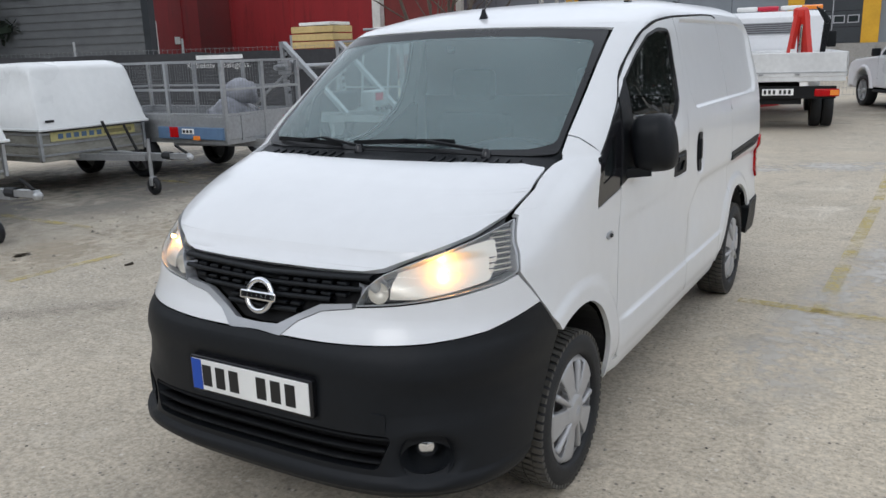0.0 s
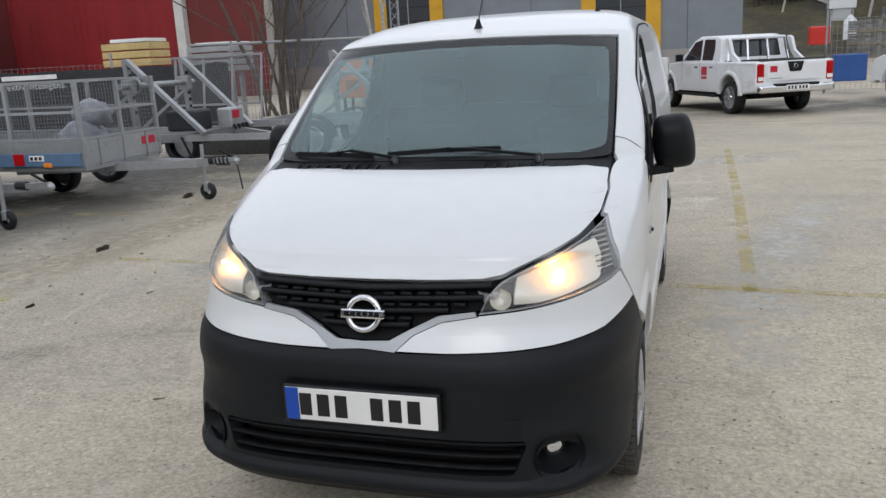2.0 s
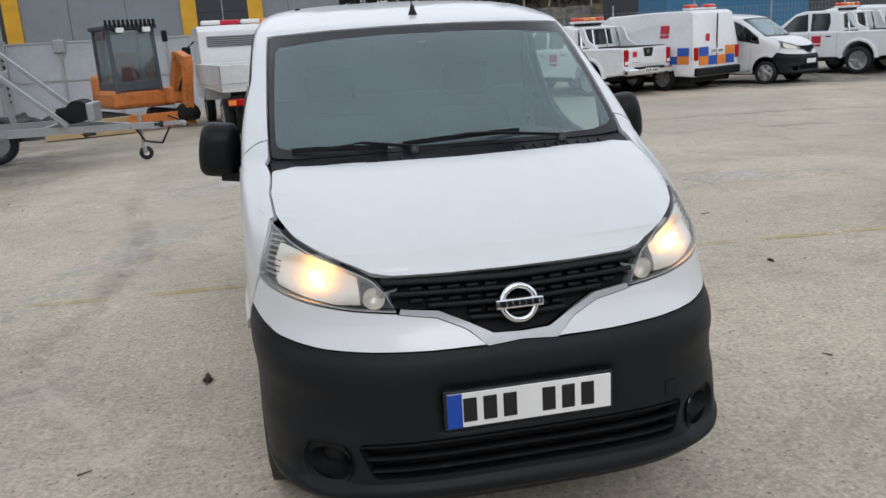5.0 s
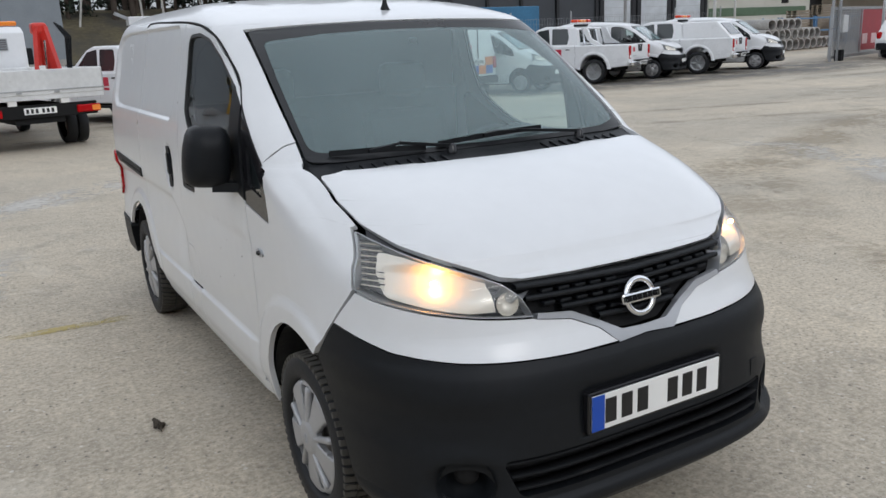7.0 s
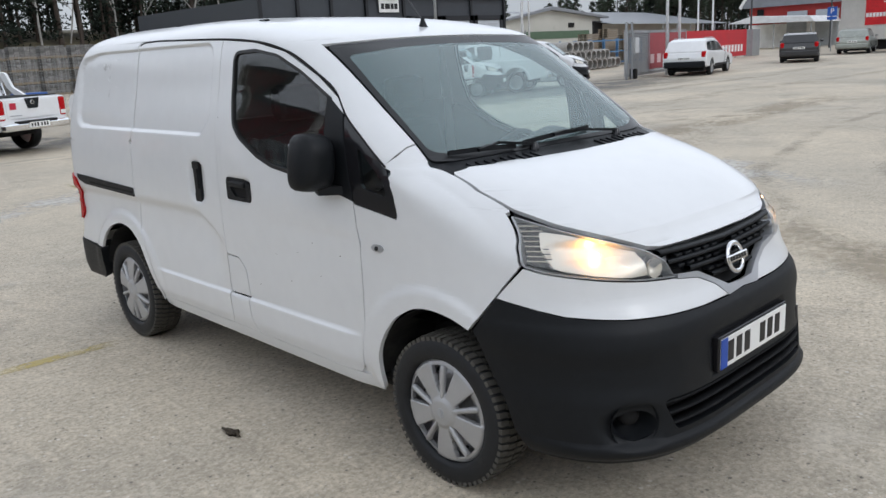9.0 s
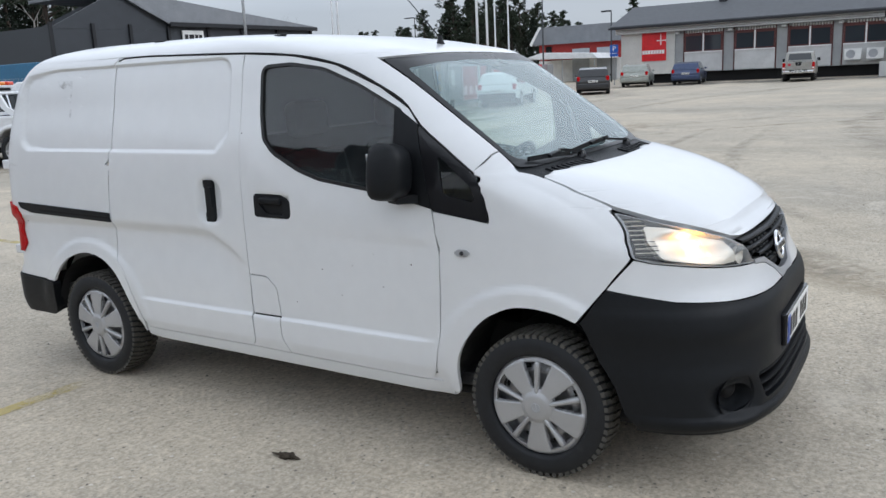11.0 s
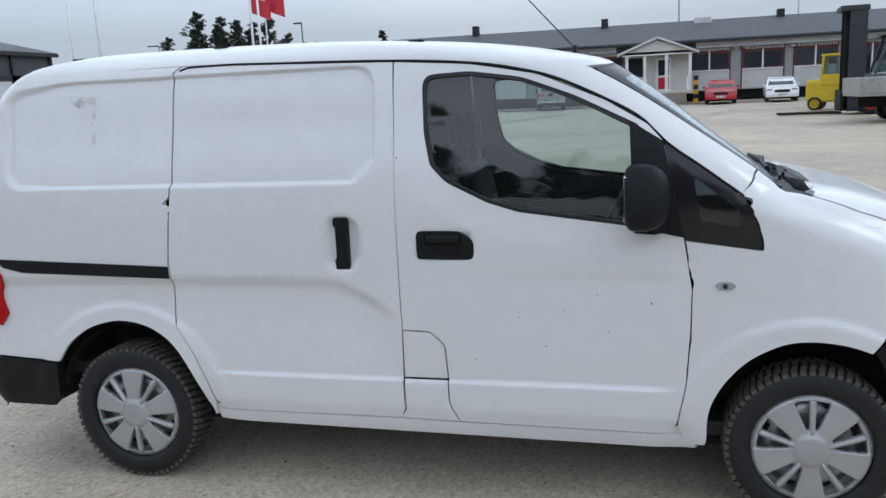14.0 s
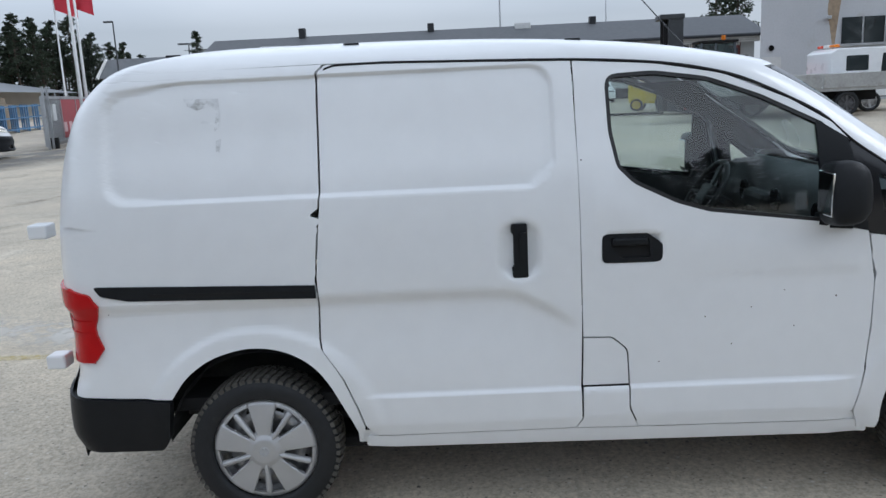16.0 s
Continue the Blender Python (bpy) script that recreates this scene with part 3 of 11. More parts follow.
# lower grille: dark duct and three slats
part("duct", sheet([shrink(grille_whole, -0.02)], lay_wrap(1, False, -0.09), 0.05, 0.0, out_of), DARK, bumper, "", True)
for z, half in ((0.448, 0.525), (0.410, 0.505), (0.372, 0.49)):
    bm = bmesh.new()
    prev = None
    for k in range(41):
        x = -half + 2 * half * k / 40
        y = front_y(x, z)
        ring = [bm.verts.new((x, y + dy, z + dz)) for dy, dz in ((0.008, 0.006), (0.002, 0.0), (0.008, -0.005), (0.05, -0.012), (0.05, 0.0))]
        if prev:
            for i in range(5):
                bm.faces.new((prev[i], prev[(i + 1) % 5], ring[(i + 1) % 5], ring[i]))
        prev = ring
    part("slat", bm, INTAKE, bumper, "", True)
for sign in (1, -1):
    c = Vector((0.612 * sign, front_y(0.612, 0.385) + 0.03, 0.392))
    turn = Matrix.Translation(c) @ Vector((0.55 * sign, -0.83, 0)).to_track_quat("Z", "Y").to_matrix().to_4x4()
    bm = bmesh.new()
    lathe(bm, [(0.012, 0.085), (-0.03, 0.062), (-0.075, 0.055), (-0.08, 0.001)], 28, "z")
    bmesh.ops.transform(bm, matrix=turn, verts=bm.verts[:])
    part("fog_lamp_housing", bm, BLACK_PLASTIC, bumper, "", True)
    bm = bmesh.new()
    lathe(bm, [(-0.03, 0.001), (-0.032, 0.02), (-0.042, 0.036), (-0.06, 0.038)], 24, "z", (0, 0.014, 0.008))
    bmesh.ops.transform(bm, matrix=turn, verts=bm.verts[:])
    # One fog lamp is chrome, its twin near-black.
    part("fog_lamp", bm, CHROME if sign > 0 else DARK, bumper, "round fog lamp, chrome on one side, near-black on the other", True)
# tow-eye cover
part("tow_cover", sheet([shrink(fillet(wrap_loop([(X, 0.462, 0.533, 0.006), (X, 0.508, 0.528, 0.006), (X, 0.507, 0.471, 0.006), (X, 0.462, 0.474, 0.006)])), 0.0)], lay_wrap(1, False, 0.001), 0.02, 0.006, out_of),
     BLACK_PLASTIC, bumper, "", True)

TRIM_LOW = [(X, 0.11, 0.727), (X, 0.167, 0.778), (X, 0.254, 0.818), (X, 0.367, 0.836)]
TRIM_TOP = [(X, 0.36, 0.852), (X, 0.247, 0.839), (X, 0.159, 0.797), (X, 0.089, 0.761), (X, 0, 0.757)]
LAMP_LOW = [(X, 0.371, 0.839), (X, 0.51, 0.852), (X, 0.647, 0.871), (X, 0.746, 0.894), (X, 0.770, 0.908)]
twin_panel("grille_trim", [(X, 0, 0.734), *TRIM_LOW, *TRIM_TOP], GREY_TRIM, depth=0.03, step=0.02, lift=0.003, gap=0.001, label="satin silver grille trim")
for sign in (1, -1):
    wrap_panel("front_fascia", [(X, 0.11, 0.729), *TRIM_LOW[1:], *LAMP_LOW, (Y, -0.28, 0.797), *BUMPER_TOP[-2:0:-1]], sign, VAN_WHITE, step=0.025)
# upper grille
GRILLE = [(X, 0, 0.757), (X, 0.089, 0.761), (X, 0.159, 0.797), (X, 0.247, 0.839), (X, 0.362, 0.852), (X, 0.41, 0.926), (X, 0.43, 0.942), (X, 0.374, 0.938), (X, 0.199, 0.932), (X, 0, 0.93)]
grille = twin_panel("grille", GRILLE, DARK, depth=0.02, step=0.03, lift=-0.045, gap=-0.012, label="black plastic radiator grille")


def sweep(name, z_at, half, profile, material, parent, n=40):
    """A bar that follows the nose from side to side: profile rows are (back, up)."""
    bm, prev = bmesh.new(), None
    for k in range(n + 1):
        x = -half + 2 * half * k / n
        z = z_at(abs(x))
        y = front_y(x, z)
        ring = [bm.verts.new((x, y + dy, z + dz)) for dy, dz in profile]
        if prev:
            for i in range(len(ring)):
                bm.faces.new((prev[i], prev[(i + 1) % len(ring)], ring[(i + 1) % len(ring)], ring[i]))
        prev = ring
    bmesh.ops.recalc_face_normals(bm, faces=bm.faces[:])
    return part(name, bm, material, parent, "", True)


SLAT = ((0.010, 0.012), (0.004, 0.006), (0.006, -0.002), (0.03, -0.010), (0.045, 0.006))
sweep("slat", lambda x: 0.908 + 0.03 * x, 0.405, ((0.004, 0.010), (0.0, 0.004), (0.004, -0.004), (0.03, -0.006), (0.03, 0.014)), BLACK_PLASTIC, grille)
sweep("slat", lambda x: 0.876 + 0.03 * x, 0.385, SLAT, BLACK_PLASTIC, grille)
sweep("slat", lambda x: 0.838 + 0.035 * x, 0.255 + 0.02, SLAT, BLACK_PLASTIC, grille)
sweep("slat", lambda x: 0.796 + 0.03 * x, 0.15, SLAT, BLACK_PLASTIC, grille)
for row, half in ((0.892, 0.36), (0.858, 0.33), (0.817, 0.2)):
    for k in range(int(half / 0.045)):
        for sign in (1, -1):
            x = 0.075 + 0.058 * k
            if x > half - 0.02:
                continue
            z = row + 0.03 * x
            bm = box(x * sign - 0.020, x * sign + 0.020, front_y(x, z) + 0.012, front_y(x, z) + 0.04, z - 0.006, z + 0.006, 0.004, None)
            part("grille_stud", bm, BLACK_PLASTIC, grille)
# round emblem: a chrome ring with a plain bar, no lettering
emblem_y = front_y(0, 0.838) - 0.012
bm = bmesh.new()
rings = []
for k in range(40):
    a = 2 * math.pi * k / 40
    ring = []
    for i in range(8):
        b = 2 * math.pi * i / 8
        r = 0.053 + 0.0105 * math.cos(b)
        ring.append(bm.verts.new((r * math.sin(a), 0.009 * math.sin(b), r * math.cos(a) * 0.98)))
    rings.append(ring)
for k in range(40):
    for i in range(8):
        bm.faces.new((rings[k][i], rings[(k + 1) % 40][i], rings[(k + 1) % 40][(i + 1) % 8], rings[k][(i + 1) % 8]))
lean = Matrix.Translation((0, emblem_y, 0.838)) @ Matrix.Rotation(radians(-14), 4, "X")
bmesh.ops.transform(bm, matrix=lean, verts=bm.verts[:])
emblem = part("emblem", bm, CHROME, grille, "round chrome emblem with a plain cross bar", True)
part("emblem_bar", box(-0.076, 0.076, -0.014, 0.006, -0.0155, 0.0155, 0.006, lean), CHROME, emblem)
for k in range(6):
    part("emblem_mark", box(-0.060 + 0.0205 * k, -0.045 + 0.0205 * k, -0.0155, -0.012, -0.0085, 0.0085, 0.001, lean), GLOSS_BLACK, emblem)
# number plate: holder, white plate, blue end, bars in place of the characters
plate_y = front_y(0, 0.552) - 0.006
holder = part("plate_holder", box(-0.268, 0.268, plate_y - 0.008, plate_y + 0.03, 0.488, 0.616, 0.006), GLOSS_BLACK, van, "black number plate holder")
PLATE_WHITE = mat("plate_white", (0.82, 0.82, 0.80), 0.35, grain=0.02)
PLATE_BLUE = mat("plate_blue", (0.01, 0.07, 0.42), 0.35, grain=0.03)
INK = mat("black_ink", (0.012, 0.012, 0.013), 0.45, grain=0)
number_plate = part("number_plate", box(-0.258, 0.258, plate_y - 0.011, plate_y - 0.006, 0.497, 0.607, 0.002), PLATE_WHITE, holder, "white number plate with dark bars")
part("blue_end", box(-0.258, -0.212, plate_y - 0.012, plate_y - 0.009, 0.4975, 0.6065), PLATE_BLUE, number_plate)
for x0 in (-0.188, -0.126, -0.064, 0.058, 0.120, 0.182):
    part("plate_bar", box(x0 - 0.021, x0 + 0.021, plate_y - 0.0125, plate_y - 0.009, 0.514, 0.590, 0.001), INK, number_plate)

# headlamps
LAMP = [(X, 0.371, 0.841), (X, 0.40, 0.90, 0.03), (X, 0.438, 0.936, 0.03), (X, 0.547, 0.982), (X, 0.655, 1.026, 0.1), (X, 0.718, 1.070, 0.015), (X, 0.770, 0.912, 0.012), (X, 0.746, 0.895, 0.02), (X, 0.647, 0.873), (X, 0.51, 0.854)]
HOUSING = mat("lamp_housing_grey", (0.10, 0.10, 0.105), 0.4, metal=0.3, grain=0.05)
REFLECTOR = mat("lamp_reflector", (0.84, 0.80, 0.72), 0.42, metal=0.5, grain=0.0)
BULB = mat("glowing_bulb", (1.0, 0.42, 0.07), 0.3, grain=0, emit=200.0)
for sign in (1, -1):
    head = wrap_panel("headlamp", LAMP, sign, HOUSING, step=0.03, depth=0.02, lift=-0.060, gap=-0.004, label="clear headlamp, lit warm yellow", relieved=False)
    wrap_panel("lens", LAMP, sign, LENS, head, step=0.03, depth=0.0, lift=0.001, gap=0.003, label="clear plastic lens", relieved=False)
    wrap_panel("rim", LAMP, sign, GREY_TRIM, head, step=0.03, depth=0.05, lift=-0.001, gap=0.001, relieved=False, holes=([(k, a, z) for k, a, z in
               ((X, 0.3755, 0.846), (X, 0.406, 0.903), (X, 0.444, 0.9355), (X, 0.549, 0.978), (X, 0.6535, 1.0215), (X, 0.7155, 1.064), (X, 0.7665, 0.915), (X, 0.743, 0.8995), (X, 0.646, 0.8775), (X, 0.51, 0.858))],))
    # main reflector: a dished silver bowl behind the lens, with its glowing bulb
    bowl_loop = fillet(wrap_loop([(X, 0.478, 0.866), (X, 0.482, 0.945, 0.02), (X, 0.56, 0.974), (X, 0.655, 1.008, 0.05), (X, 0.705, 1.020, 0.03), (X, 0.728, 0.960, 0.05), (X, 0.728, 0.905, 0.02), (X, 0.64, 0.880), (X, 0.55, 0.866)]))
    cs, cv = wrap_of(X, 0.615, 0.945), v_of(0.945)

    def dish(s, v, sign=sign, cs=cs, cv=cv):
        deep = 0.038 * (1 - hump(math.hypot((s - cs) / 0.19, (v - cv) / 0.085), 0.0, 1.15))
        return lay_wrap(sign, False, -0.014 - deep)(s, v)

    bowl = part("reflector", sheet([bowl_loop], dish, 0.012, 0.03, out_of), REFLECTOR, head, "silvered reflector bowl", True)
    heart = lay_wrap(sign, False, -0.020)(cs, cv)
    bm = bmesh.new()
    bmesh.ops.create_uvsphere(bm, u_segments=14, v_segments=8, radius=0.0072, matrix=Matrix.Translation(heart) @ Matrix.Diagonal((1.5, 1, 1, 1)))
    part("bulb", bm, BULB, bowl, "glowing halogen bulb", True)
    c = Vector((0.432, front_y(0.432, 0.878) + 0.026, 0.880))
    aim = Matrix.Translation((c.x * sign, c.y, c.z)) @ Vector((0.2 * sign, -0.97, 0.1)).to_track_quat("Z", "Y").to_matrix().to_4x4()
    bm = bmesh.new()
    lathe(bm, [(0.004, 0.034), (-0.012, 0.030), (-0.024, 0.018), (-0.028, 0.001)], 22, "z")
    bmesh.ops.transform(bm, matrix=aim, verts=bm.verts[:])
    part("indicator", bm, REFLECTOR, head, "round silver indicator bowl", True)
    for k in range(17):
        z = 0.921 + 0.0076 * k
        a = Vector(lay_wrap(sign, False, -0.016)(wrap_of(X, 0.764 - 0.0024 * k, z), v_of(z)))
        b = Vector(lay_wrap(sign, False, -0.018)(wrap_of(X, 0.726 - 0.0024 * k, z), v_of(z)))
        part("reflector_rib", bar(bmesh.new(), a, b, 0.0035), REFLECTOR if k % 2 else HOUSING, head)

# doors and wings
TOP_SEAM = [(1.495, 1.728), (1.201, 1.705), (0.951, 1.657), (0.708, 1.553), (0.562, 1.464), (0.513, 1.409)]
DOOR_FRONT = [(0.439, 1.062), (0.411, 0.885), (0.415, 0.723), (0.428, 0.536), (0.461, 0.366), (0.492, 0.331)]
FLAP = [(1.485, 0.708), (1.376, 0.705, 0.03), (1.318, 0.655, 0.05), (1.310, 0.515)]
GLASS_OPEN = [(1.382, 1.672, 0.05), (1.202, 1.678, 0.3), (1.009, 1.648, 0.3), (0.82, 1.576, 0.3), (0.60, 1.466), (0.540, 1.395), (0.462, 1.080, 0.03), (0.621, 1.110), (0.829, 1.138, 0.2), (1.02, 1.164, 0.2), (1.135, 1.200, 0.2),
              (1.29, 1.277, 0.15), (1.350, 1.340, 0.06), (1.375, 1.463, 0.3)]
GLASS_EDGE = mat("window_rubber", (0.014, 0.014, 0.015), 0.45, grain=0.1)
DOOR_GLASS = pane_glass("door_glass", (0.72, 0.80, 0.78), 0.005, 1.55)
for sign in (1, -1):
    right = sign < 0
    outer = [(a, b, 0.03) if i and i < 5 else (a, b) for i, (a, b) in enumerate(TOP_SEAM)] + [(*p, 0.06) for p in DOOR_FRONT[:-1]] + [(0.492, 0.331, 0.02)]
    if right:
        outer += [(1.272, 0.338, 0.03), (1.309, 0.42, 0.08), (1.310, 0.515)] + FLAP[::-1][1:]
    else:
        outer += [(1.488, 0.345, 0.02)]
    opening = fillet(GLASS_OPEN)
    door = side_panel("front_door", fillet(outer), sign, VAN_WHITE, holes=[opening], label="white front door with a black handle", step=0.018, cuts=((), CREASE_Z[:6]))
    part("window_seal", sheet([shrink(opening, -0.004), shrink(opening, 0.014)], lay_side(sign, False, -0.002), 0.05, 0.016, out_of), GLASS_EDGE, door, "black rubber window seal", True)
    pane = fillet([(1.375, 1.665, 0.05), (1.202, 1.670, 0.3), (1.009, 1.640, 0.3), (0.82, 1.568, 0.3), (0.622, 1.470), (0.606, 1.115), (0.829, 1.145, 0.2), (1.02, 1.171, 0.2), (1.135, 1.207, 0.2), (1.285, 1.283, 0.15), (1.343, 1.343, 0.06), (1.367, 1.463, 0.3)])
    part("window_glass", sheet([pane], lay_side(sign, False, -0.012), 0.08, 0.0, out_of), DOOR_GLASS, door, "clear door window", True)
    part("mirror_mount", sheet([fillet([(0.626, 1.478), (0.513, 1.405), (0.440, 1.068), (0.612, 1.106)])], lay_side(sign, False, 0.0015), 0.04, 0.014, out_of), BLACK_PLASTIC, door, "black plastic mirror mount", True)
    # pull handle in its dish
    x0 = side_x(1.3, 1.04)
    cup_loop = fillet([(1.190, 0.988, 0.025), (1.409, 0.990, 0.018), (1.411, 1.098, 0.025), (1.245, 1.097, 0.03), (1.187, 1.055, 0.03)])
    dip = fillet([(1.232, 1.006, 0.012), (1.335, 1.006, 0.03), (1.378, 1.050, 0.01), (1.378, 1.082, 0.008), (1.240, 1.082, 0.012)])
    cup = part("handle_cup", sheet([cup_loop, dip], lay_side(sign, False, 0.003), 0.03, 0.022, out_of), BLACK_PLASTIC, door, "black recessed handle cup", True)
    part("cup_floor", sheet([shrink(dip, -0.006)], lay_side(sign, False, -0.009), 0.03, 0.0, out_of), DARK, cup, "", True)
    part("door_handle", box(x0 - 0.008, x0 + 0.012, 1.242, 1.374, 1.052, 1.082, 0.008, Matrix.Diagonal((sign, 1, 1, 1))), BLACK_PLASTIC, cup, "black pull handle")
    # fixed quarter window
    quarter = side_panel("quarter_window", fillet([(0.507, 1.402, 0.01), (0.380, 1.306), (0.245, 1.204, 0.09), (0.196, 1.09, 0.05), (0.186, 1.026, 0.012), (0.436, 1.062, 0.01)]), sign, GLOSS_BLACK, label="black front quarter window", step=0.04, relieved=False, lift=-0.003, gap=-0.004,
                         holes=[fillet([(0.412, 1.285, 0.012), (0.265, 1.165, 0.03), (0.232, 1.098, 0.02), (0.385, 1.125, 0.03)])])
    part("pane", sheet([fillet([(0.416, 1.292), (0.258, 1.170), (0.224, 1.092), (0.390, 1.118)])], lay_side(sign, False, -0.008), 0.05, 0.0, out_of), DOOR_GLASS, quarter, "", True)
    wing = [(Y, 0.432, 0.288), (Y, 0.4605, 0.366, 0.06), (Y, 0.428, 0.536, 0.06), (Y, 0.415, 0.723, 0.06), (Y, 0.411, 0.885, 0.06), (Y, 0.4385, 1.058), (Y, 0.182, 1.022, 0.012), (Y, 0.193, 1.09, 0.05), (Y, 0.240, 1.206), (X, 0.779, 1.254, 0.05), (X, 0.742, 1.278, 0.03), (X, 0.704, 1.288), (X, 0.708, 1.228),
            (X, 0.711, 1.200), (X, 0.716, 1.14, 0.05), (X, 0.706, 1.080, 0.03), (X, 0.720, 1.074), (X, 0.772, 0.912), (Y, -0.28, 0.799), (Y, -0.174, 0.666), (Y, -0.10, 0.693, 9), (Y, 0.0, 0.706, 9), (Y, 0.1, 0.697, 9), (Y, 0.227, 0.632, 9),
            (Y, 0.315, 0.523, 9), (Y, 0.358, 0.40, 9), (Y, 0.362, 0.285)]
    fender = wrap_panel("front_wing", wing, sign, VAN_WHITE, step=0.02, depth=0.02, label="white front wing")
    # side repeater lamp
    rep = fillet([(0.342, 0.898, 0.012), (0.32, 0.912, 0.02), (0.285, 0.912, 0.02), (0.262, 0.898, 0.012), (0.285, 0.884, 0.02), (0.32, 0.884, 0.02)])
    lamp = part("side_repeater", sheet([rep], lay_side(sign, True, 0.006), 0.02, 0.008, out_of), GREY_TRIM, fender, "small clear side repeater", True)
    bm = bmesh.new()
    bmesh.ops.create_uvsphere(bm, u_segments=10, v_segments=6, radius=0.009, matrix=Matrix.Translation((sign * (side_x(0.302, 0.898) + 0.008), 0.302, 0.898)))
    part("repeater_lens", bm, GLOSS_BLACK, lamp, "", True)
    # sliding door
    slide = [(1.497, 1.728), (2.015, 1.746), (2.40, 1.757, 0.03), (2.432, 1.730, 0.02), (2.436, 1.300), (2.470, 0.985), (2.468, 0.90), (2.475, 0.741), (2.468, 0.696, 0.05), (2.395, 0.583, 0.1), (2.349, 0.468, 0.1),
             (2.322, 0.375, 0.05), (2.281, 0.340, 0.02), (1.515, 0.343, 0.02), (1.489, 0.381, 0.02), (1.491, 0.514), (1.485, 0.732), (1.488, 1.35)]
    sdoor = side_panel("sliding_door", fillet(slide), sign, VAN_WHITE, label="white sliding load door", step=0.016, cuts=(CREASE_Y, CREASE_Z))
    x1 = side_x(1.712, 1.05)
    hand = Matrix.Translation((x1 - 0.024, 0, 0)) @ SIDE if sign > 0 else Matrix.Diagonal((-1, 1, 1, 1)) @ Matrix.Translation((x1 - 0.024, 0, 0)) @ SIDE
    pull = part("door_handle", plate(fillet([(1.682, 1.150, 0.008), (1.742, 1.150, 0.010), (1.742, 1.118, 0.004), (1.734, 1.110), (1.734, 0.995), (1.742, 0.985, 0.004), (1.738, 0.948, 0.008), (1.682, 0.948, 0.006)]), hand, 0.022), BLACK_PLASTIC, sdoor, "upright black pull handle")
    part("handle_grip", plate(fillet([(1.684, 1.118, 0.004), (1.710, 1.118, 0.006), (1.712, 1.018, 0.006), (1.684, 1.014, 0.004)]), hand @ Matrix.Translation((0, 0, 0.022)), 0.010), BLACK_PLASTIC, pull)
    part("handle_gap", plate([(1.710, 1.120), (1.7135, 1.120), (1.7155, 1.014), (1.712, 1.014)], hand @ Matrix.Translation((0, 0, 0.0205)), 0.003), DARK, pull)
    # sill and the foot of the pillar
    side_panel("sill", fillet([(0.385, 0.262, 0.02), (2.336, 0.282, 0.02), (2.322, 0.337, 0.02), (2.28, 0.337, 0.02), (1.515, 0.340), (1.27, 0.335), (0.492, 0.328), (0.40, 0.322)]), sign, VAN_WHITE, step=0.03, lift=-0.006, label="white sill")
    if right:
        side_panel("pillar_foot", fillet([(1.487, 0.512), (1.487, 0.385, 0.02), (1.515, 0.342), (1.273, 0.338), (1.310, 0.42, 0.08), (1.311, 0.512)]), sign, VAN_WHITE, step=0.02)
        side_panel("fuel_flap", fillet([(1.484, 0.706), (1.376, 0.704, 0.03), (1.319, 0.655, 0.05), (1.311, 0.515), (1.488, 0.514)]), sign, VAN_WHITE, step=0.02, label="white fuel filler flap")
    # rear quarter, from the sliding door round the corner
    rear = [(Y, 2.410, 1.7565), (Y, 2.434, 1.730, 0.02), (Y, 2.438, 1.300), (Y, 2.472, 0.985), (Y, 2.470, 0.90), (Y, 2.477, 0.741), (Y, 2.470, 0.696, 0.05), (Y, 2.397, 0.583, 0.1), (Y, 2.351, 0.468, 0.1),
            (Y, 2.325, 0.375), (Y, 2.345, 0.300), (Y, 2.38, 0.42, 9), (Y, 2.44, 0.545, 9), (Y, 2.512, 0.645, 9), (Y, 2.63, 0.708, 9), (Y, 2.757, 0.720, 9), (Y, 2.90, 0.682, 9), (Y, 3.00, 0.610, 9), (Y, 3.058, 0.526),
            (Y, 3.25, 0.535), (Y, 3.44, 0.547), (Y, 3.49, 0.70), (Y, 3.47, 1.0), (Y, 3.45, 1.4), (Y, 3.40, 1.6), (Y, 3.31, 1.7), (Y, 3.24, 1.7565)]
    quarter_panel = wrap_panel("rear_quarter", rear, sign, VAN_WHITE, step=0.018, label="white rear quarter panel with a torn sticker", cuts=((), [v_of(z) for z in CREASE_Z[6:]]))
    side_panel("slide_rail", fillet([(3.312, 0.985, 0.01), (2.474, 0.957), (2.472, 0.903), (3.18, 0.922, 0.05), (3.285, 0.945, 0.03)]), sign, BLACK_PLASTIC, step=0.05, relieved=False, lift=0.006, label="black sliding door rail")
    side_panel("rail_slot", fillet([(3.10, 0.950), (2.476, 0.936), (2.476, 0.922), (3.10, 0.934)]), sign, DARK, step=0.06, relieved=False, lift=0.0075, depth=0.003)
    tl = [(Y, 3.40, 0.978, 0.02), (Y, 3.325, 0.955, 0.02), (Y, 3.293, 0.90, 0.03), (Y, 3.322, 0.82, 0.05), (Y, 3.298, 0.735, 0.02), (Y, 3.335, 0.686, 0.02), (Y, 3.50, 0.672), (Y, 3.535, 0.82), (Y, 3.52, 0.98)]
    tail_lamp = wrap_panel("tail_lamp", tl, sign, RED_LENS, step=0.02, lift=0.014, depth=0.025, label="red tail lamp")
    for z in (0.80, 0.845):
        wrap_panel("lamp_rib", [(Y, 3.33, z), (Y, 3.33, z + 0.008), (Y, 3.47, z + 0.008), (Y, 3.47, z)], sign, RED_LENS, tail_lamp, step=0.03, lift=0.019, depth=0.01)
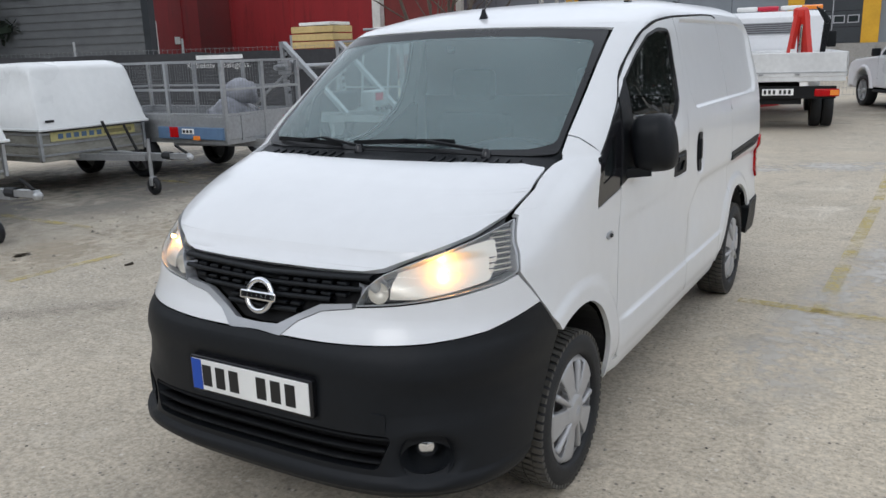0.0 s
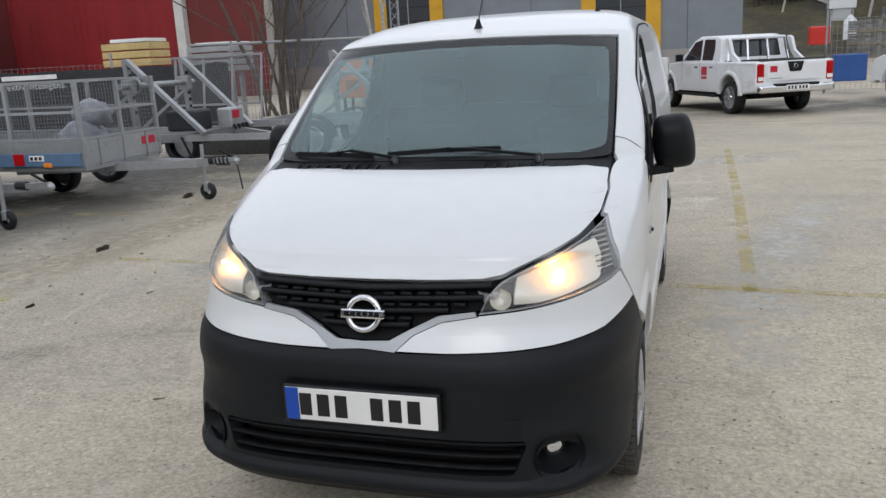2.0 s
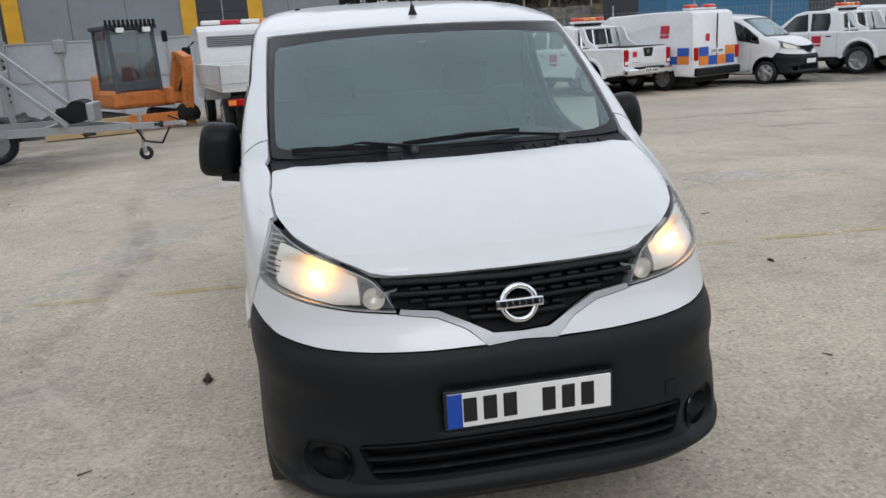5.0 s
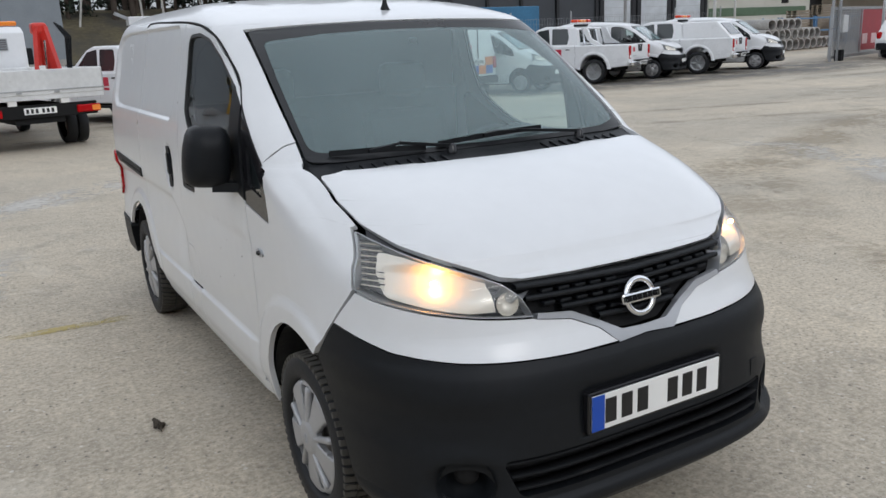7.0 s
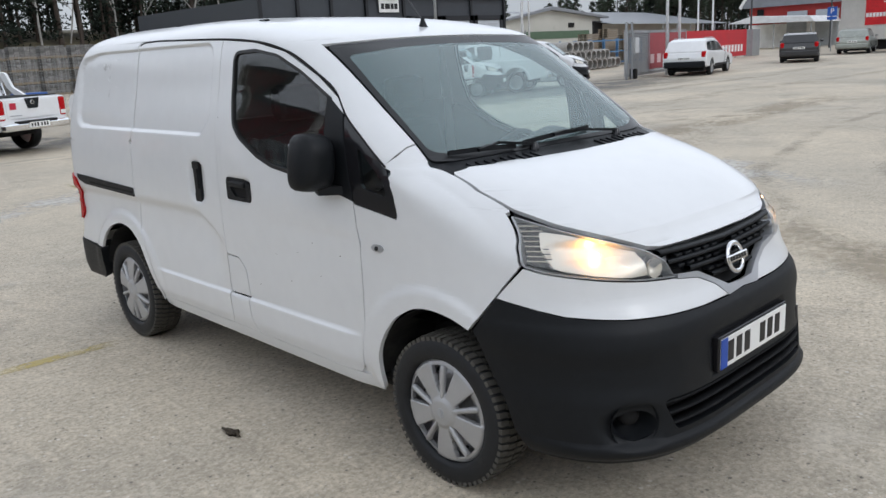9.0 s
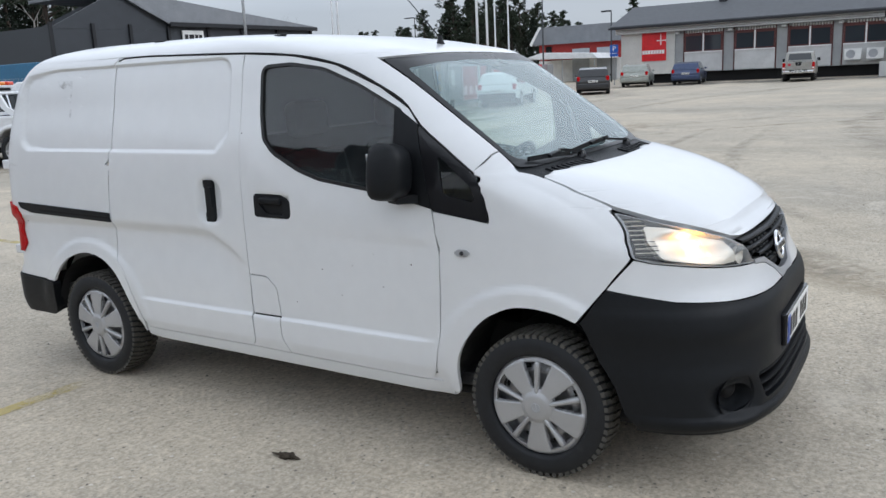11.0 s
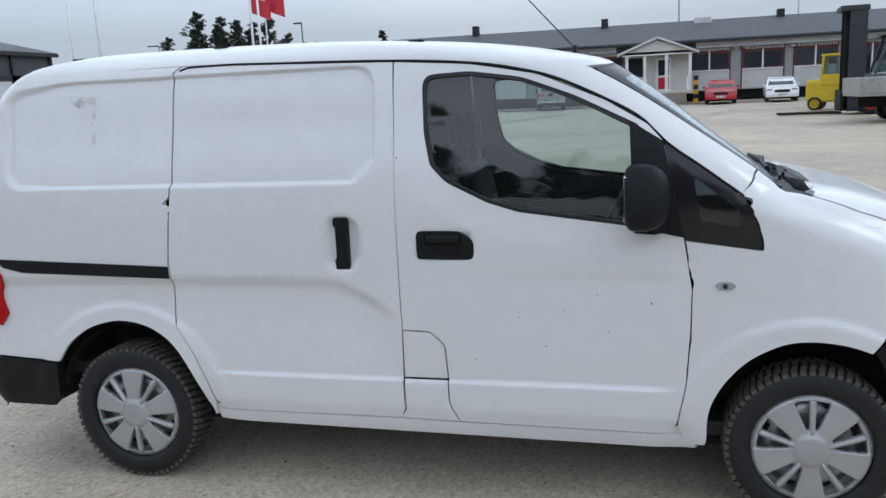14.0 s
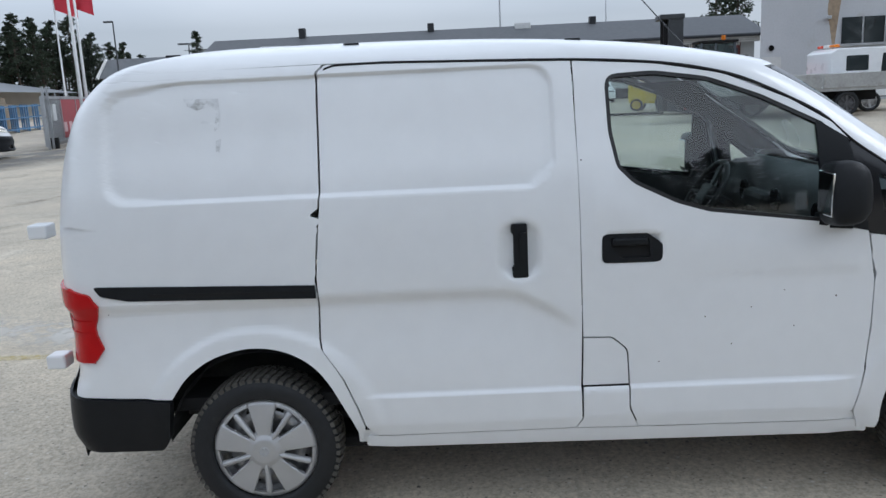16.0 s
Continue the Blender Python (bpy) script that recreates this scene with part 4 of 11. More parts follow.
    # rear bumper corner
    wrap_panel("rear_bumper", [(Y, 3.062, 0.522), (Y, 3.25, 0.531), (Y, 3.42, 0.545), (Y, 3.57, 0.55), (Y, 3.58, 0.32), (Y, 3.46, 0.315, 0.04), (Y, 3.12, 0.312, 0.03), (Y, 3.085, 0.36, 0.03)], sign, BLACK_PLASTIC, step=0.03, lift=0.010, depth=0.05, label="black rear bumper corner")
    # door mirror: a big black shell on a short arm
    bm = bmesh.new()
    bmesh.ops.create_cube(bm, size=1.0)
    bmesh.ops.subdivide_edges(bm, edges=bm.edges[:], cuts=6, use_grid_fill=True)
    for v in bm.verts:
        p = v.co * 2
        n4 = (abs(p.x) ** 5 + abs(p.y) ** 5 + abs(p.z) ** 5) ** 0.2
        q = p / n4
        taper = 1 - 0.14 * max(q.z, 0) - 0.05 * max(-q.z, 0)
        back = 1 - 0.35 * max(-q.y, 0) ** 2
        v.co = (q.x * 0.088 * taper * back, q.y * 0.085 * (1 if q.y < 0 else 0.75), q.z * 0.114 * back)
    mm = Matrix.Translation((sign * 0.912, 0.578, 1.222)) @ Matrix.Rotation(radians(-7 * sign), 4, "Y")
    bmesh.ops.transform(bm, matrix=mm, verts=bm.verts[:])
    mirror = part("door_mirror", bm, BLACK_PLASTIC, van, "black plastic door mirror", True)
    MIRROR = mat("mirror_glass", (0.9, 0.92, 0.93), 0.02, metal=1.0, grain=0)
    part("mirror_face", box(sign * 0.912 - 0.058, sign * 0.912 + 0.058, 0.632, 0.6435, 1.146, 1.300, 0.004), MIRROR, mirror)
    bm = bmesh.new()
    bar(bm, (sign * 0.80, 0.525, 1.105), (sign * 0.90, 0.575, 1.112), 0.075, 0.035)
    bar(bm, (sign * 0.805, 0.62, 1.118), (sign * 0.80, 0.46, 1.088), 0.05, 0.04)
    part("mirror_arm", bm, BLACK_PLASTIC, mirror)

# roof, pillars and tail in one pressing
def total(z):
    return outline(round(z, 4))[2][-1]


roof = [(X, 0, 1.695), (X, 0.15, 1.695), (X, 0.40, 1.689), (X, 0.668, 1.676, 0.02), (X, 0.690, 1.50), (X, 0.705, 1.30), (X, 0.704, 1.2905), (X, 0.742, 1.2805, 0.03), (X, 0.779, 1.2565, 0.05), (Y, 0.240, 1.208), (Y, 0.513, 1.412), (Y, 0.562, 1.467), (Y, 0.708, 1.556), (Y, 0.951, 1.660),
        (Y, 1.201, 1.708), (Y, 1.495, 1.731), (Y, 2.015, 1.749), (Y, 2.40, 1.759), (Y, 2.8, 1.7565), (Y, 3.24, 1.7565), ("s", total(1.7565), 1.7565)]
roof += [("s", total(z), z) for z in (1.80, 1.83, 1.85, 1.858, 1.8618)] + [("s", 0.0, z) for z in (1.8618, 1.84, 1.80, 1.75)]
roof_loop = wrap_loop(roof)
for sign in (1, -1):
    part("roof", sheet([roof_loop], lay_wrap(sign, False), 0.03, 0.012, out_of), VAN_WHITE, van, "white roof and windscreen pillar", True)
    part("tailgate", sheet([fillet(wrap_loop([(Y, 3.49, 0.55), (Y, 3.49, 0.70), (Y, 3.47, 1.0), (Y, 3.45, 1.4), (Y, 3.40, 1.6), (Y, 3.31, 1.7), (Y, 3.24, 1.755), ("s", total(1.755), 1.755), ("s", total(1.4), 1.4),
                                               ("s", total(1.0), 1.0), ("s", total(0.7), 0.7), ("s", total(0.4), 0.4), (Y, 3.57, 0.4)]))], lay_wrap(sign, False), 0.06, 0.0, out_of), VAN_WHITE, van, "white tail door", True)

# underside, wheel houses, cabin shell
part("floor_pan", box(-0.70, 0.70, -0.60, 3.05, 0.24, 0.29, 0.02), DARK, van, "black underside")
for sign in (1, -1):
    for cy, far in ((0.01, 0.0), (2.72, 0.0)):
        bm = bmesh.new()
        n = 20
        for k in range(n):
            a0, a1 = math.pi * (0.02 + 0.98 * k / n), math.pi * (0.02 + 0.98 * (k + 1) / n)
            r = 0.375
            q = [bm.verts.new((sign * x, cy + r * math.cos(a), 0.318 + r * math.sin(a))) for a in (a0, a1) for x in (0.50, 0.80)]
            bm.faces.new((q[0], q[1], q[3], q[2]))
        bmesh.ops.remove_doubles(bm, verts=bm.verts[:], dist=1e-4)
        block(bm, sign * 0.49, sign * 0.51, cy - 0.36, cy + 0.36, 0.26, 0.69)
        part("wheel_house", bm, mat("wheel_house_black", (0.016, 0.016, 0.017), 0.8, stain=(0.05, 0.048, 0.043), stain_at=0.5), van, "dusty black wheel house liner")

for sign in (1, -1):
    part("leaf_spring", bar(bmesh.new(), (sign * 0.56, 2.2, 0.33), (sign * 0.56, 3.32, 0.40), 0.06, 0.03), STEEL_DARK, van, "dark steel leaf spring")
    for z in (0.665, 1.185):
        part("tail_hinge", box(sign * 0.70 - 0.04, sign * 0.70 + 0.04, 3.50, 3.575, z - 0.028, z + 0.028, 0.008), VAN_WHITE, van, "white tail door hinge")
part("rear_axle", rod(bmesh.new(), (-0.66, 2.725, 0.30), (0.66, 2.725, 0.30), 0.045, n=12), STEEL_DARK, van)
part("silencer", rod(bmesh.new(), (0.18, 2.95, 0.33), (0.62, 2.95, 0.33), 0.09, n=16), STEEL_DARK, van, "dull exhaust silencer")

# wheels
TREAD = mat("dusty_tyre_tread", (0.072, 0.067, 0.058), 0.9, grain=0.25, scale=25, wide=0.2)
STEEL_RIM = mat("steel_rim", (0.13, 0.13, 0.135), 0.5, metal=0.5, grain=0.2)
PALE_RIM = mat("silver_steel_rim", (0.40, 0.40, 0.41), 0.38, metal=0.7, grain=0.2, stain=(0.16, 0.15, 0.14), stain_at=0.52, stain_scale=8)


def tread_mesh(r, w, n=60):
    """The blocks of the tread, standing proud of the tyre."""
    bm = bmesh.new()
    h = w / 2
    for k in range(n):
        a = 2 * math.pi * (k + 0.15) / n
        a2 = 2 * math.pi * (k + 0.78) / n
        for x0, x1, lag in ((-h * 0.92, -h * 0.50, 0.35), (-h * 0.46, -h * 0.04, 0.0), (h * 0.04, h * 0.46, 0.2), (h * 0.50, h * 0.92, 0.55)):
            o = 2 * math.pi * lag / n
            vs = []
            for rad in (r * 0.955, r):
                for x, aa in ((x0, a), (x1, a + 0.02), (x1, a2 + 0.02), (x0, a2)):
                    q = rad if abs(x) < h * 0.7 else rad * (0.985 if rad == r else 0.975)
                    vs.append(bm.verts.new((x, q * math.cos(aa + o), q * math.sin(aa + o))))
            b, t = vs[:4], vs[4:]
            bm.faces.new(t)
            for i in range(4):
                bm.faces.new((b[i], b[(i + 1) % 4], t[(i + 1) % 4], t[i]))
    bmesh.ops.recalc_face_normals(bm, faces=bm.faces[:])
    return bm


def tyre_mesh(r, w, n=60):
    """A tyre standing round the x axis, outer face towards +x: rounded walls and a flat tread."""
    bm = bmesh.new()
    h = w / 2
    prof = [(-h * 0.75, r * 0.69), (-h * 0.98, r * 0.75), (-h, r * 0.84), (-h * 0.93, r * 0.93), (-h * 0.80, r * 0.972), (h * 0.80, r * 0.972), (h * 0.93, r * 0.93), (h, r * 0.84), (h * 0.98, r * 0.75), (h * 0.92, r * 0.70), (h * 0.7, r * 0.69)]
    lathe(bm, prof, n, "x")
    bmesh.ops.recalc_face_normals(bm, faces=bm.faces[:])
    return bm


def cover_mesh(r):
    """A wheel cover: a domed hub, five broad flaring spokes and a bevelled rim, open between the spokes, facing +x."""
    bm = bmesh.new()
    qs = [0.10, 0.20, 0.27, 0.30, 0.34, 0.38, 0.42, 0.47, 0.52, 0.57, 0.62, 0.67, 0.72, 0.77, 0.81, 0.845, 0.875, 0.90, 0.93, 0.965, 1.0]
    n = 300
    shape = glide((0.0, 0.030), (0.27, 0.026), (0.30, 0.019), (0.6, 0.016), (0.85, 0.012), (0.93, 0.010), (0.97, 0.006), (1.0, -0.006))

    def broad(q, a):
        """How far inside a broad spoke, in parts of the radius."""
        k = (a / (2 * math.pi) * 5) % 1.0
        return 0.125 + 0.225 * (q - 0.35) - min(k, 1 - k) * 2 * math.pi / 5 * q

    grid = {}
    for j, q in enumerate(qs):
        for k in range(n):
            a = 2 * math.pi * k / n
            low = 0.0 if q < 0.33 or q > 0.99 else -0.007 * (1 - hump(broad(q, a), -0.03, 0.01)) * hump(q, 0.33, 0.42)
            grid[j, k] = bm.verts.new((shape(q) + low, r * q * math.cos(a), r * q * math.sin(a)))
    for j in range(len(qs) - 1):
        for k in range(n):
            q, a = (qs[j] + qs[j + 1]) / 2, 2 * math.pi * (k + 0.5) / n
            if not (0.36 < q < 0.895 and broad(q, a) < -0.012):
                bm.faces.new((grid[j, k], grid[j, (k + 1) % n], grid[j + 1, (k + 1) % n], grid[j + 1, k]))
    for v in [v for v in bm.verts if not v.link_faces]:
        bm.verts.remove(v)
    edges = [e for e in bm.edges if e.is_boundary]
    for e in edges:
        e.smooth = False
    g = bmesh.ops.extrude_edge_only(bm, edges=edges)
    for v in [x for x in g["geom"] if isinstance(x, bmesh.types.BMVert)]:
        v.co.x -= 0.018
    bmesh.ops.recalc_face_normals(bm, faces=bm.faces[:])
    return bm


def finger_mesh(r, a):
    """A rounded finger spoke lying in the opening between two broad ones."""
    bm, rings = bmesh.new(), []
    c, s = math.cos(a), math.sin(a)
    for q, w, x in ((0.26, 0.026, 0.016), (0.31, 0.038, 0.021), (0.38, 0.044, 0.021), (0.6, 0.050, 0.018), (0.80, 0.060, 0.014), (0.87, 0.058, 0.012), (0.915, 0.040, 0.008)):
        rings.append([bm.verts.new((x + dx, r * (q * c - w * u * s), r * (q * s + w * u * c))) for u, dx in ((-1, -0.016), (-1, -0.005), (-0.6, 0.002), (0, 0.004), (0.6, 0.002), (1, -0.005), (1, -0.016))])
    for p, q in zip(rings, rings[1:]):
        for i in range(6):
            bm.faces.new((p[i], p[i + 1], q[i + 1], q[i]))
    bm.faces.new(rings[0]), bm.faces.new(rings[-1][::-1])
    bmesh.ops.recalc_face_normals(bm, faces=bm.faces[:])
    return bm


van_tyre, van_cover = tyre_mesh(0.298, 0.178), cover_mesh(0.203)
first_wheel = None
for sign, cy in ((-1, 0.0), (-1, 2.725), (1, 0.0), (1, 2.725)):
    if first_wheel is None:
        bm = van_tyre
        tyre = part("wheel", bm, RUBBER, van, "silver wheel cover in a dusty winter tyre", True)
        tagged(part("tread", tread_mesh(0.298, 0.178), TREAD, tyre, "dusty studded tread blocks"), kind="stuff")
        rim_bm = bmesh.new()
        lathe(rim_bm, [(0.052, 0.212), (0.056, 0.205), (0.0, 0.186), (0.015, 0.17), (0.042, 0.145), (0.040, 0.12), (0.022, 0.10), (0.022, 0.001)], 40, "x")
        rim = part("rim", rim_bm, PALE_RIM, tyre, "silver steel rim with round holes", True)
        cover = part("wheel_cover", van_cover, SILVER, tyre, "silver ten-slot wheel cover", True)
        cover.location.x = 0.070
        for k in range(5):
            part("finger_spoke", finger_mesh(0.203, 2 * math.pi * (k + 0.5) / 5), SILVER, cover, "", True)
        cap = bmesh.new()
        lathe(cap, [(0.0285, 0.021), (0.0305, 0.019), (0.029, 0.015), (0.0295, 0.001)], 28, "x")
        part("hub_cap", cap, GREY_TRIM, cover, "", True)
        part("hub_bar", box(0.029, 0.0315, -0.016, 0.016, -0.003, 0.003, 0.001), GREY_TRIM, cover)
        for k in range(8):
            a = 2 * math.pi * (k + 0.5) / 8
            stud = bmesh.new()
            lathe(stud, [(0.030, 0.017), (0.0365, 0.016), (0.0365, 0.001)], 14, "x", (0.0, 0.150 * math.cos(a), 0.150 * math.sin(a)))
            part("rim_hole", stud, DARK, rim, "dark round hole", True)
        first_wheel = tyre
        tyre.matrix_basis = Matrix.Translation((sign * 0.732, cy, 0.298)) @ Matrix.Rotation(math.pi if sign < 0 else 0, 4, "Z") @ Matrix.Rotation(radians(-90), 4, "X")
    else:
        turn = {(-1, 2.725): 90, (1, 0.0): 37, (1, 2.725): 75}[sign, cy]
        copy_thing(first_wheel, Matrix.Translation((sign * 0.732, cy, 0.298)) @ Matrix.Rotation(math.pi if sign < 0 else 0, 4, "Z") @ Matrix.Rotation(radians(turn), 4, "X"))

# aerial and wipers
bm = bmesh.new()
lathe(bm, [(0.0, 0.024), (0.012, 0.018), (0.03, 0.011), (0.045, 0.008)], 14, "z", (0.004, 0.872, top_z(0, 0.872) - 0.004))
aerial = part("aerial", bm, BLACK_PLASTIC, van, "thin black roof aerial", True)
za = top_z(0, 0.872)
part("aerial_rod", rod(bmesh.new(), (0.004, 0.875, za + 0.03), (0.004, 1.175, za + 0.36), 0.0035, 0.002), GLOSS_BLACK, aerial)

def on_screen(x, z, lift):
    return Vector((x, front_y(x, z) - lift * 0.8, z + lift * 0.6))


def wiper(px, blade):
    """A wiper: pivot boss at the arm's outer end, arm and blade lying low on the glass."""
    p = on_screen(px, 1.216, 0.014)
    bm = bmesh.new()
    lathe(bm, [(-0.02, 0.020), (0.010, 0.017), (0.018, 0.007), (0.018, 0.001)], 14, "z", p)
    w = part("wiper", bm, GLOSS_BLACK, van, "black windscreen wiper", True)
    (xa, zta), (xb, ztb) = blade
    mid_x, mid_z = (xa + xb) / 2, (zta + ztb) / 2
    bm = bmesh.new()
    knee = on_screen(px + (mid_x - px) * 0.72, 1.244, 0.030)
    bar(bm, p + Vector((0, 0, 0.010)), knee, 0.017, 0.011)
    bar(bm, knee, on_screen(mid_x + 0.02, mid_z, 0.034), 0.011, 0.007)
    bar(bm, on_screen(mid_x + 0.03, mid_z, 0.034), on_screen(mid_x - 0.045, mid_z - 0.002, 0.022), 0.026, 0.013)
    part("wiper_arm", bm, BLACK_PLASTIC, w)
    bm = bmesh.new()
    rings = []
    for k in range(11):
        s = k / 10
        c = on_screen(xa + (xb - xa) * s, zta + (ztb - zta) * s, 0.010 + 0.008 * math.sin(math.pi * s))
        rings.append([bm.verts.new(c + Vector((0, dy, dz))) for dy, dz in ((-0.006, -0.008), (0.006, -0.009), (0.005, 0.008), (-0.005, 0.011))])
    for p_, q_ in zip(rings, rings[1:]):
        for i in range(4):
            bm.faces.new((p_[i], p_[(i + 1) % 4], q_[(i + 1) % 4], q_[i]))
    bm.faces.new(rings[0]), bm.faces.new(rings[-1])
    bmesh.ops.recalc_face_normals(bm, faces=bm.faces[:])
    part("wiper_blade", bm, BLACK_PLASTIC, w)


wiper(0.43, ((-0.20, 1.236), (0.27, 1.252)))
wiper(-0.16, ((-0.62, 1.242), (-0.26, 1.228)))
# scuttle below the screen
def lay_scuttle(x, t):
    """From the glass (t = 0) forwards and down under the bonnet's rear edge (t = 1)."""
    a, b = Vector((x, front_y(x, 1.218) + 0.01, 1.216)), Vector((x, front_y(x, 1.195) - 0.02, 1.168))
    return a.lerp(b, t)


cowl = part("cowl", sheet([[Vector((-0.70, 0)), Vector((0.70, 0)), Vector((0.70, 1)), Vector((-0.70, 1))]], lay_scuttle, 0.05, 0.0, lambda p: (0, 0, 1)), BLACK_PLASTIC, van, "black plastic scuttle with air slots", True)
for sign in (1, -1):
    for k in range(9):
        x = sign * (0.22 + 0.045 * k)
        part("scuttle_rib", bar(bmesh.new(), lay_scuttle(x, 0.25) + Vector((0, 0, 0.004)), lay_scuttle(x, 0.7) + Vector((0, 0, 0.004)), 0.012, 0.008), BLACK_PLASTIC, cowl)
# rubber pads on the roof edge
for y in (1.46, 2.32, 3.02):
    for sign in (1, -1):
        x = sign * 0.50
        part("roof_plug", box(x - 0.012, x + 0.012, y - 0.03, y + 0.03, top_z(x, y) - 0.004, top_z(x, y) + 0.006, 0.003), BLACK_PLASTIC, van)
# torn sticker on the rear quarter
STICKER = mat("torn_sticker_film", (0.66, 0.67, 0.68), 0.45, grain=0.1, scale=30, stain=(0.32, 0.32, 0.31), stain_at=0.5, stain_scale=9)
for pts in ([(2.93, 1.655), (2.80, 1.652), (2.795, 1.60), (2.83, 1.625), (2.88, 1.612), (2.915, 1.628)], [(2.81, 1.60), (2.795, 1.602), (2.80, 1.55), (2.82, 1.53)], [(2.86, 1.575), (2.80, 1.56), (2.803, 1.553), (2.87, 1.566)], [(2.815, 1.50), (2.795, 1.505), (2.80, 1.455), (2.815, 1.46)]):
    side_panel("sticker_scrap", [Vector(p) for p in pts], -1, STICKER, quarter_panel, step=0.03, depth=0.0, lift=0.0012, gap=0.0)
# stone chips and scuffs
CHIP = mat("rust_chip", (0.05, 0.03, 0.02), 0.7, grain=0.2)
random.seed(4)
bm = bmesh.new()
for y, z in ((1.03, 0.77), (0.86, 0.80), (0.93, 0.66), (0.70, 0.72), (0.74, 0.86), (1.20, 0.60), (0.55, 0.83), (1.478, 1.37), (3.27, 0.87), (0.66, 0.93)):
    bmesh.ops.create_uvsphere(bm, u_segments=6, v_segments=4, radius=0.0018 + 0.0016 * random.random(), matrix=Matrix.Translation((-(side_x(y, z) + relief(y, z)), y, z)) @ Matrix.Diagonal((0.25, 1, 1.3, 1)))
tagged(part("paint_chips", bm, CHIP, van, "small dark stone chips"), kind="stuff")

# cabin
CLOTH = mat("dark_seat_cloth", (0.016, 0.019, 0.023), 0.75, grain=0.2, scale=60, bump=0.2, bump_scale=400)
DASH = mat("charcoal_dash_plastic", (0.018, 0.018, 0.02), 0.6, grain=0.1, bump=0.1, bump_scale=500)
LINING = mat("grey_cabin_lining", (0.12, 0.125, 0.13), 0.8, grain=0.08)
CARD = mat("grey_door_card", (0.022, 0.022, 0.024), 0.7, grain=0.08)
part("bulkhead", box(-0.72, 0.72, 1.50, 1.52, 0.28, 1.70, 0.01), mat("bulkhead_grey", (0.11, 0.115, 0.12), 0.7, grain=0.06), van, "grey steel bulkhead")
part("cabin_floor", box(-0.74, 0.74, 0.10, 1.50, 0.30, 0.36, 0.01), DASH, van)
part("headlining", box(-0.58, 0.58, 0.80, 1.50, 1.692, 1.705, 0.004), LINING, van, "pale grey headlining")
bm = bmesh.new()
rows = [(0.10, 1.18), (0.22, 1.205), (0.40, 1.20), (0.50, 1.15), (0.54, 1.02), (0.50, 0.85), (0.46, 0.70), (0.42, 0.60), (0.10, 0.60)]
prev = None
for k in range(25):
    x = -0.72 + 1.44 * k / 24
    hood_bump = 0.05 * math.exp(-((x - 0.36) / 0.16) ** 2)
    ring = [bm.verts.new((x, y, z + (hood_bump if 0.3 < y < 0.52 and z > 1.1 else 0))) for y, z in rows]
    if prev:
        for i in range(len(ring)):
            bm.faces.new((prev[i], prev[(i + 1) % len(ring)], ring[(i + 1) % len(ring)], ring[i]))
    prev = ring
bmesh.ops.recalc_face_normals(bm, faces=bm.faces[:])
dash = part("dashboard", bm, DASH, van, "charcoal plastic dashboard", True)
part("centre_console", box(-0.14, 0.14, 0.42, 0.57, 0.62, 1.12, 0.03), DASH, dash)
part("radio", box(-0.085, 0.085, 0.565, 0.575, 0.99, 1.05, 0.006), GLOSS_BLACK, dash)
for x in (-0.62, -0.19, 0.19, 0.62):
    bm = bmesh.new()
    lathe(bm, [(0.0, 0.05), (0.014, 0.046), (0.012, 0.038), (-0.01, 0.03), (-0.01, 0.001)], 20, "y", (x, 0.53, 1.10))
    part("air_vent", bm, GLOSS_BLACK, dash, "", True)
# steering wheel
bm = bmesh.new()
N, M = 40, 8
wheel_m = Matrix.Translation((0.36, 0.68, 1.06)) @ Matrix.Rotation(radians(-58), 4, "X")
tor = [[bm.verts.new(((0.185 + 0.015 * math.cos(2 * math.pi * i / M)) * math.cos(2 * math.pi * k / N), (0.185 + 0.015 * math.cos(2 * math.pi * i / M)) * math.sin(2 * math.pi * k / N), 0.015 * math.sin(2 * math.pi * i / M))) for i in range(M)] for k in range(N)]
for k in range(N):
    for i in range(M):
        bm.faces.new((tor[k][i], tor[(k + 1) % N][i], tor[(k + 1) % N][(i + 1) % M], tor[k][(i + 1) % M]))
bmesh.ops.transform(bm, matrix=wheel_m, verts=bm.verts[:])
swheel = part("steering_wheel", bm, DASH, van, "black three-spoke steering wheel", True)
part("airbag_hub", box(-0.075, 0.075, -0.06, 0.055, -0.03, 0.012, 0.02, wheel_m), DASH, swheel)
for a in (0, 180, 270):
    c, s = math.cos(radians(a)), math.sin(radians(a))
    part("spoke", bar(bmesh.new(), wheel_m @ Vector((0.06 * c, 0.05 * s, -0.01)), wheel_m @ Vector((0.18 * c, 0.18 * s, 0)), 0.035, 0.014), DASH, swheel)
part("steering_column", rod(bmesh.new(), (0.36, 0.66, 1.05), (0.36, 0.45, 0.93), 0.04), DASH, swheel)
for x in (0.37, -0.37):
    seat = part("seat", box(x - 0.24, x + 0.24, 0.78, 1.28, 0.52, 0.70, 0.06), CLOTH, van, "dark cloth seat")
    part("seat_back", box(x - 0.24, x + 0.24, -0.06, 0.08, 0.0, 0.62, 0.06, Matrix.Translation((0, 1.30, 0.66)) @ Matrix.Rotation(radians(-14), 4, "X")), CLOTH, seat)
    part("head_rest", box(x - 0.13, x + 0.13, 1.40, 1.50, 1.32, 1.50, 0.04), CLOTH, seat)
    part("seat_base", box(x - 0.2, x + 0.2, 0.82, 1.25, 0.36, 0.52, 0.02), DASH, seat)
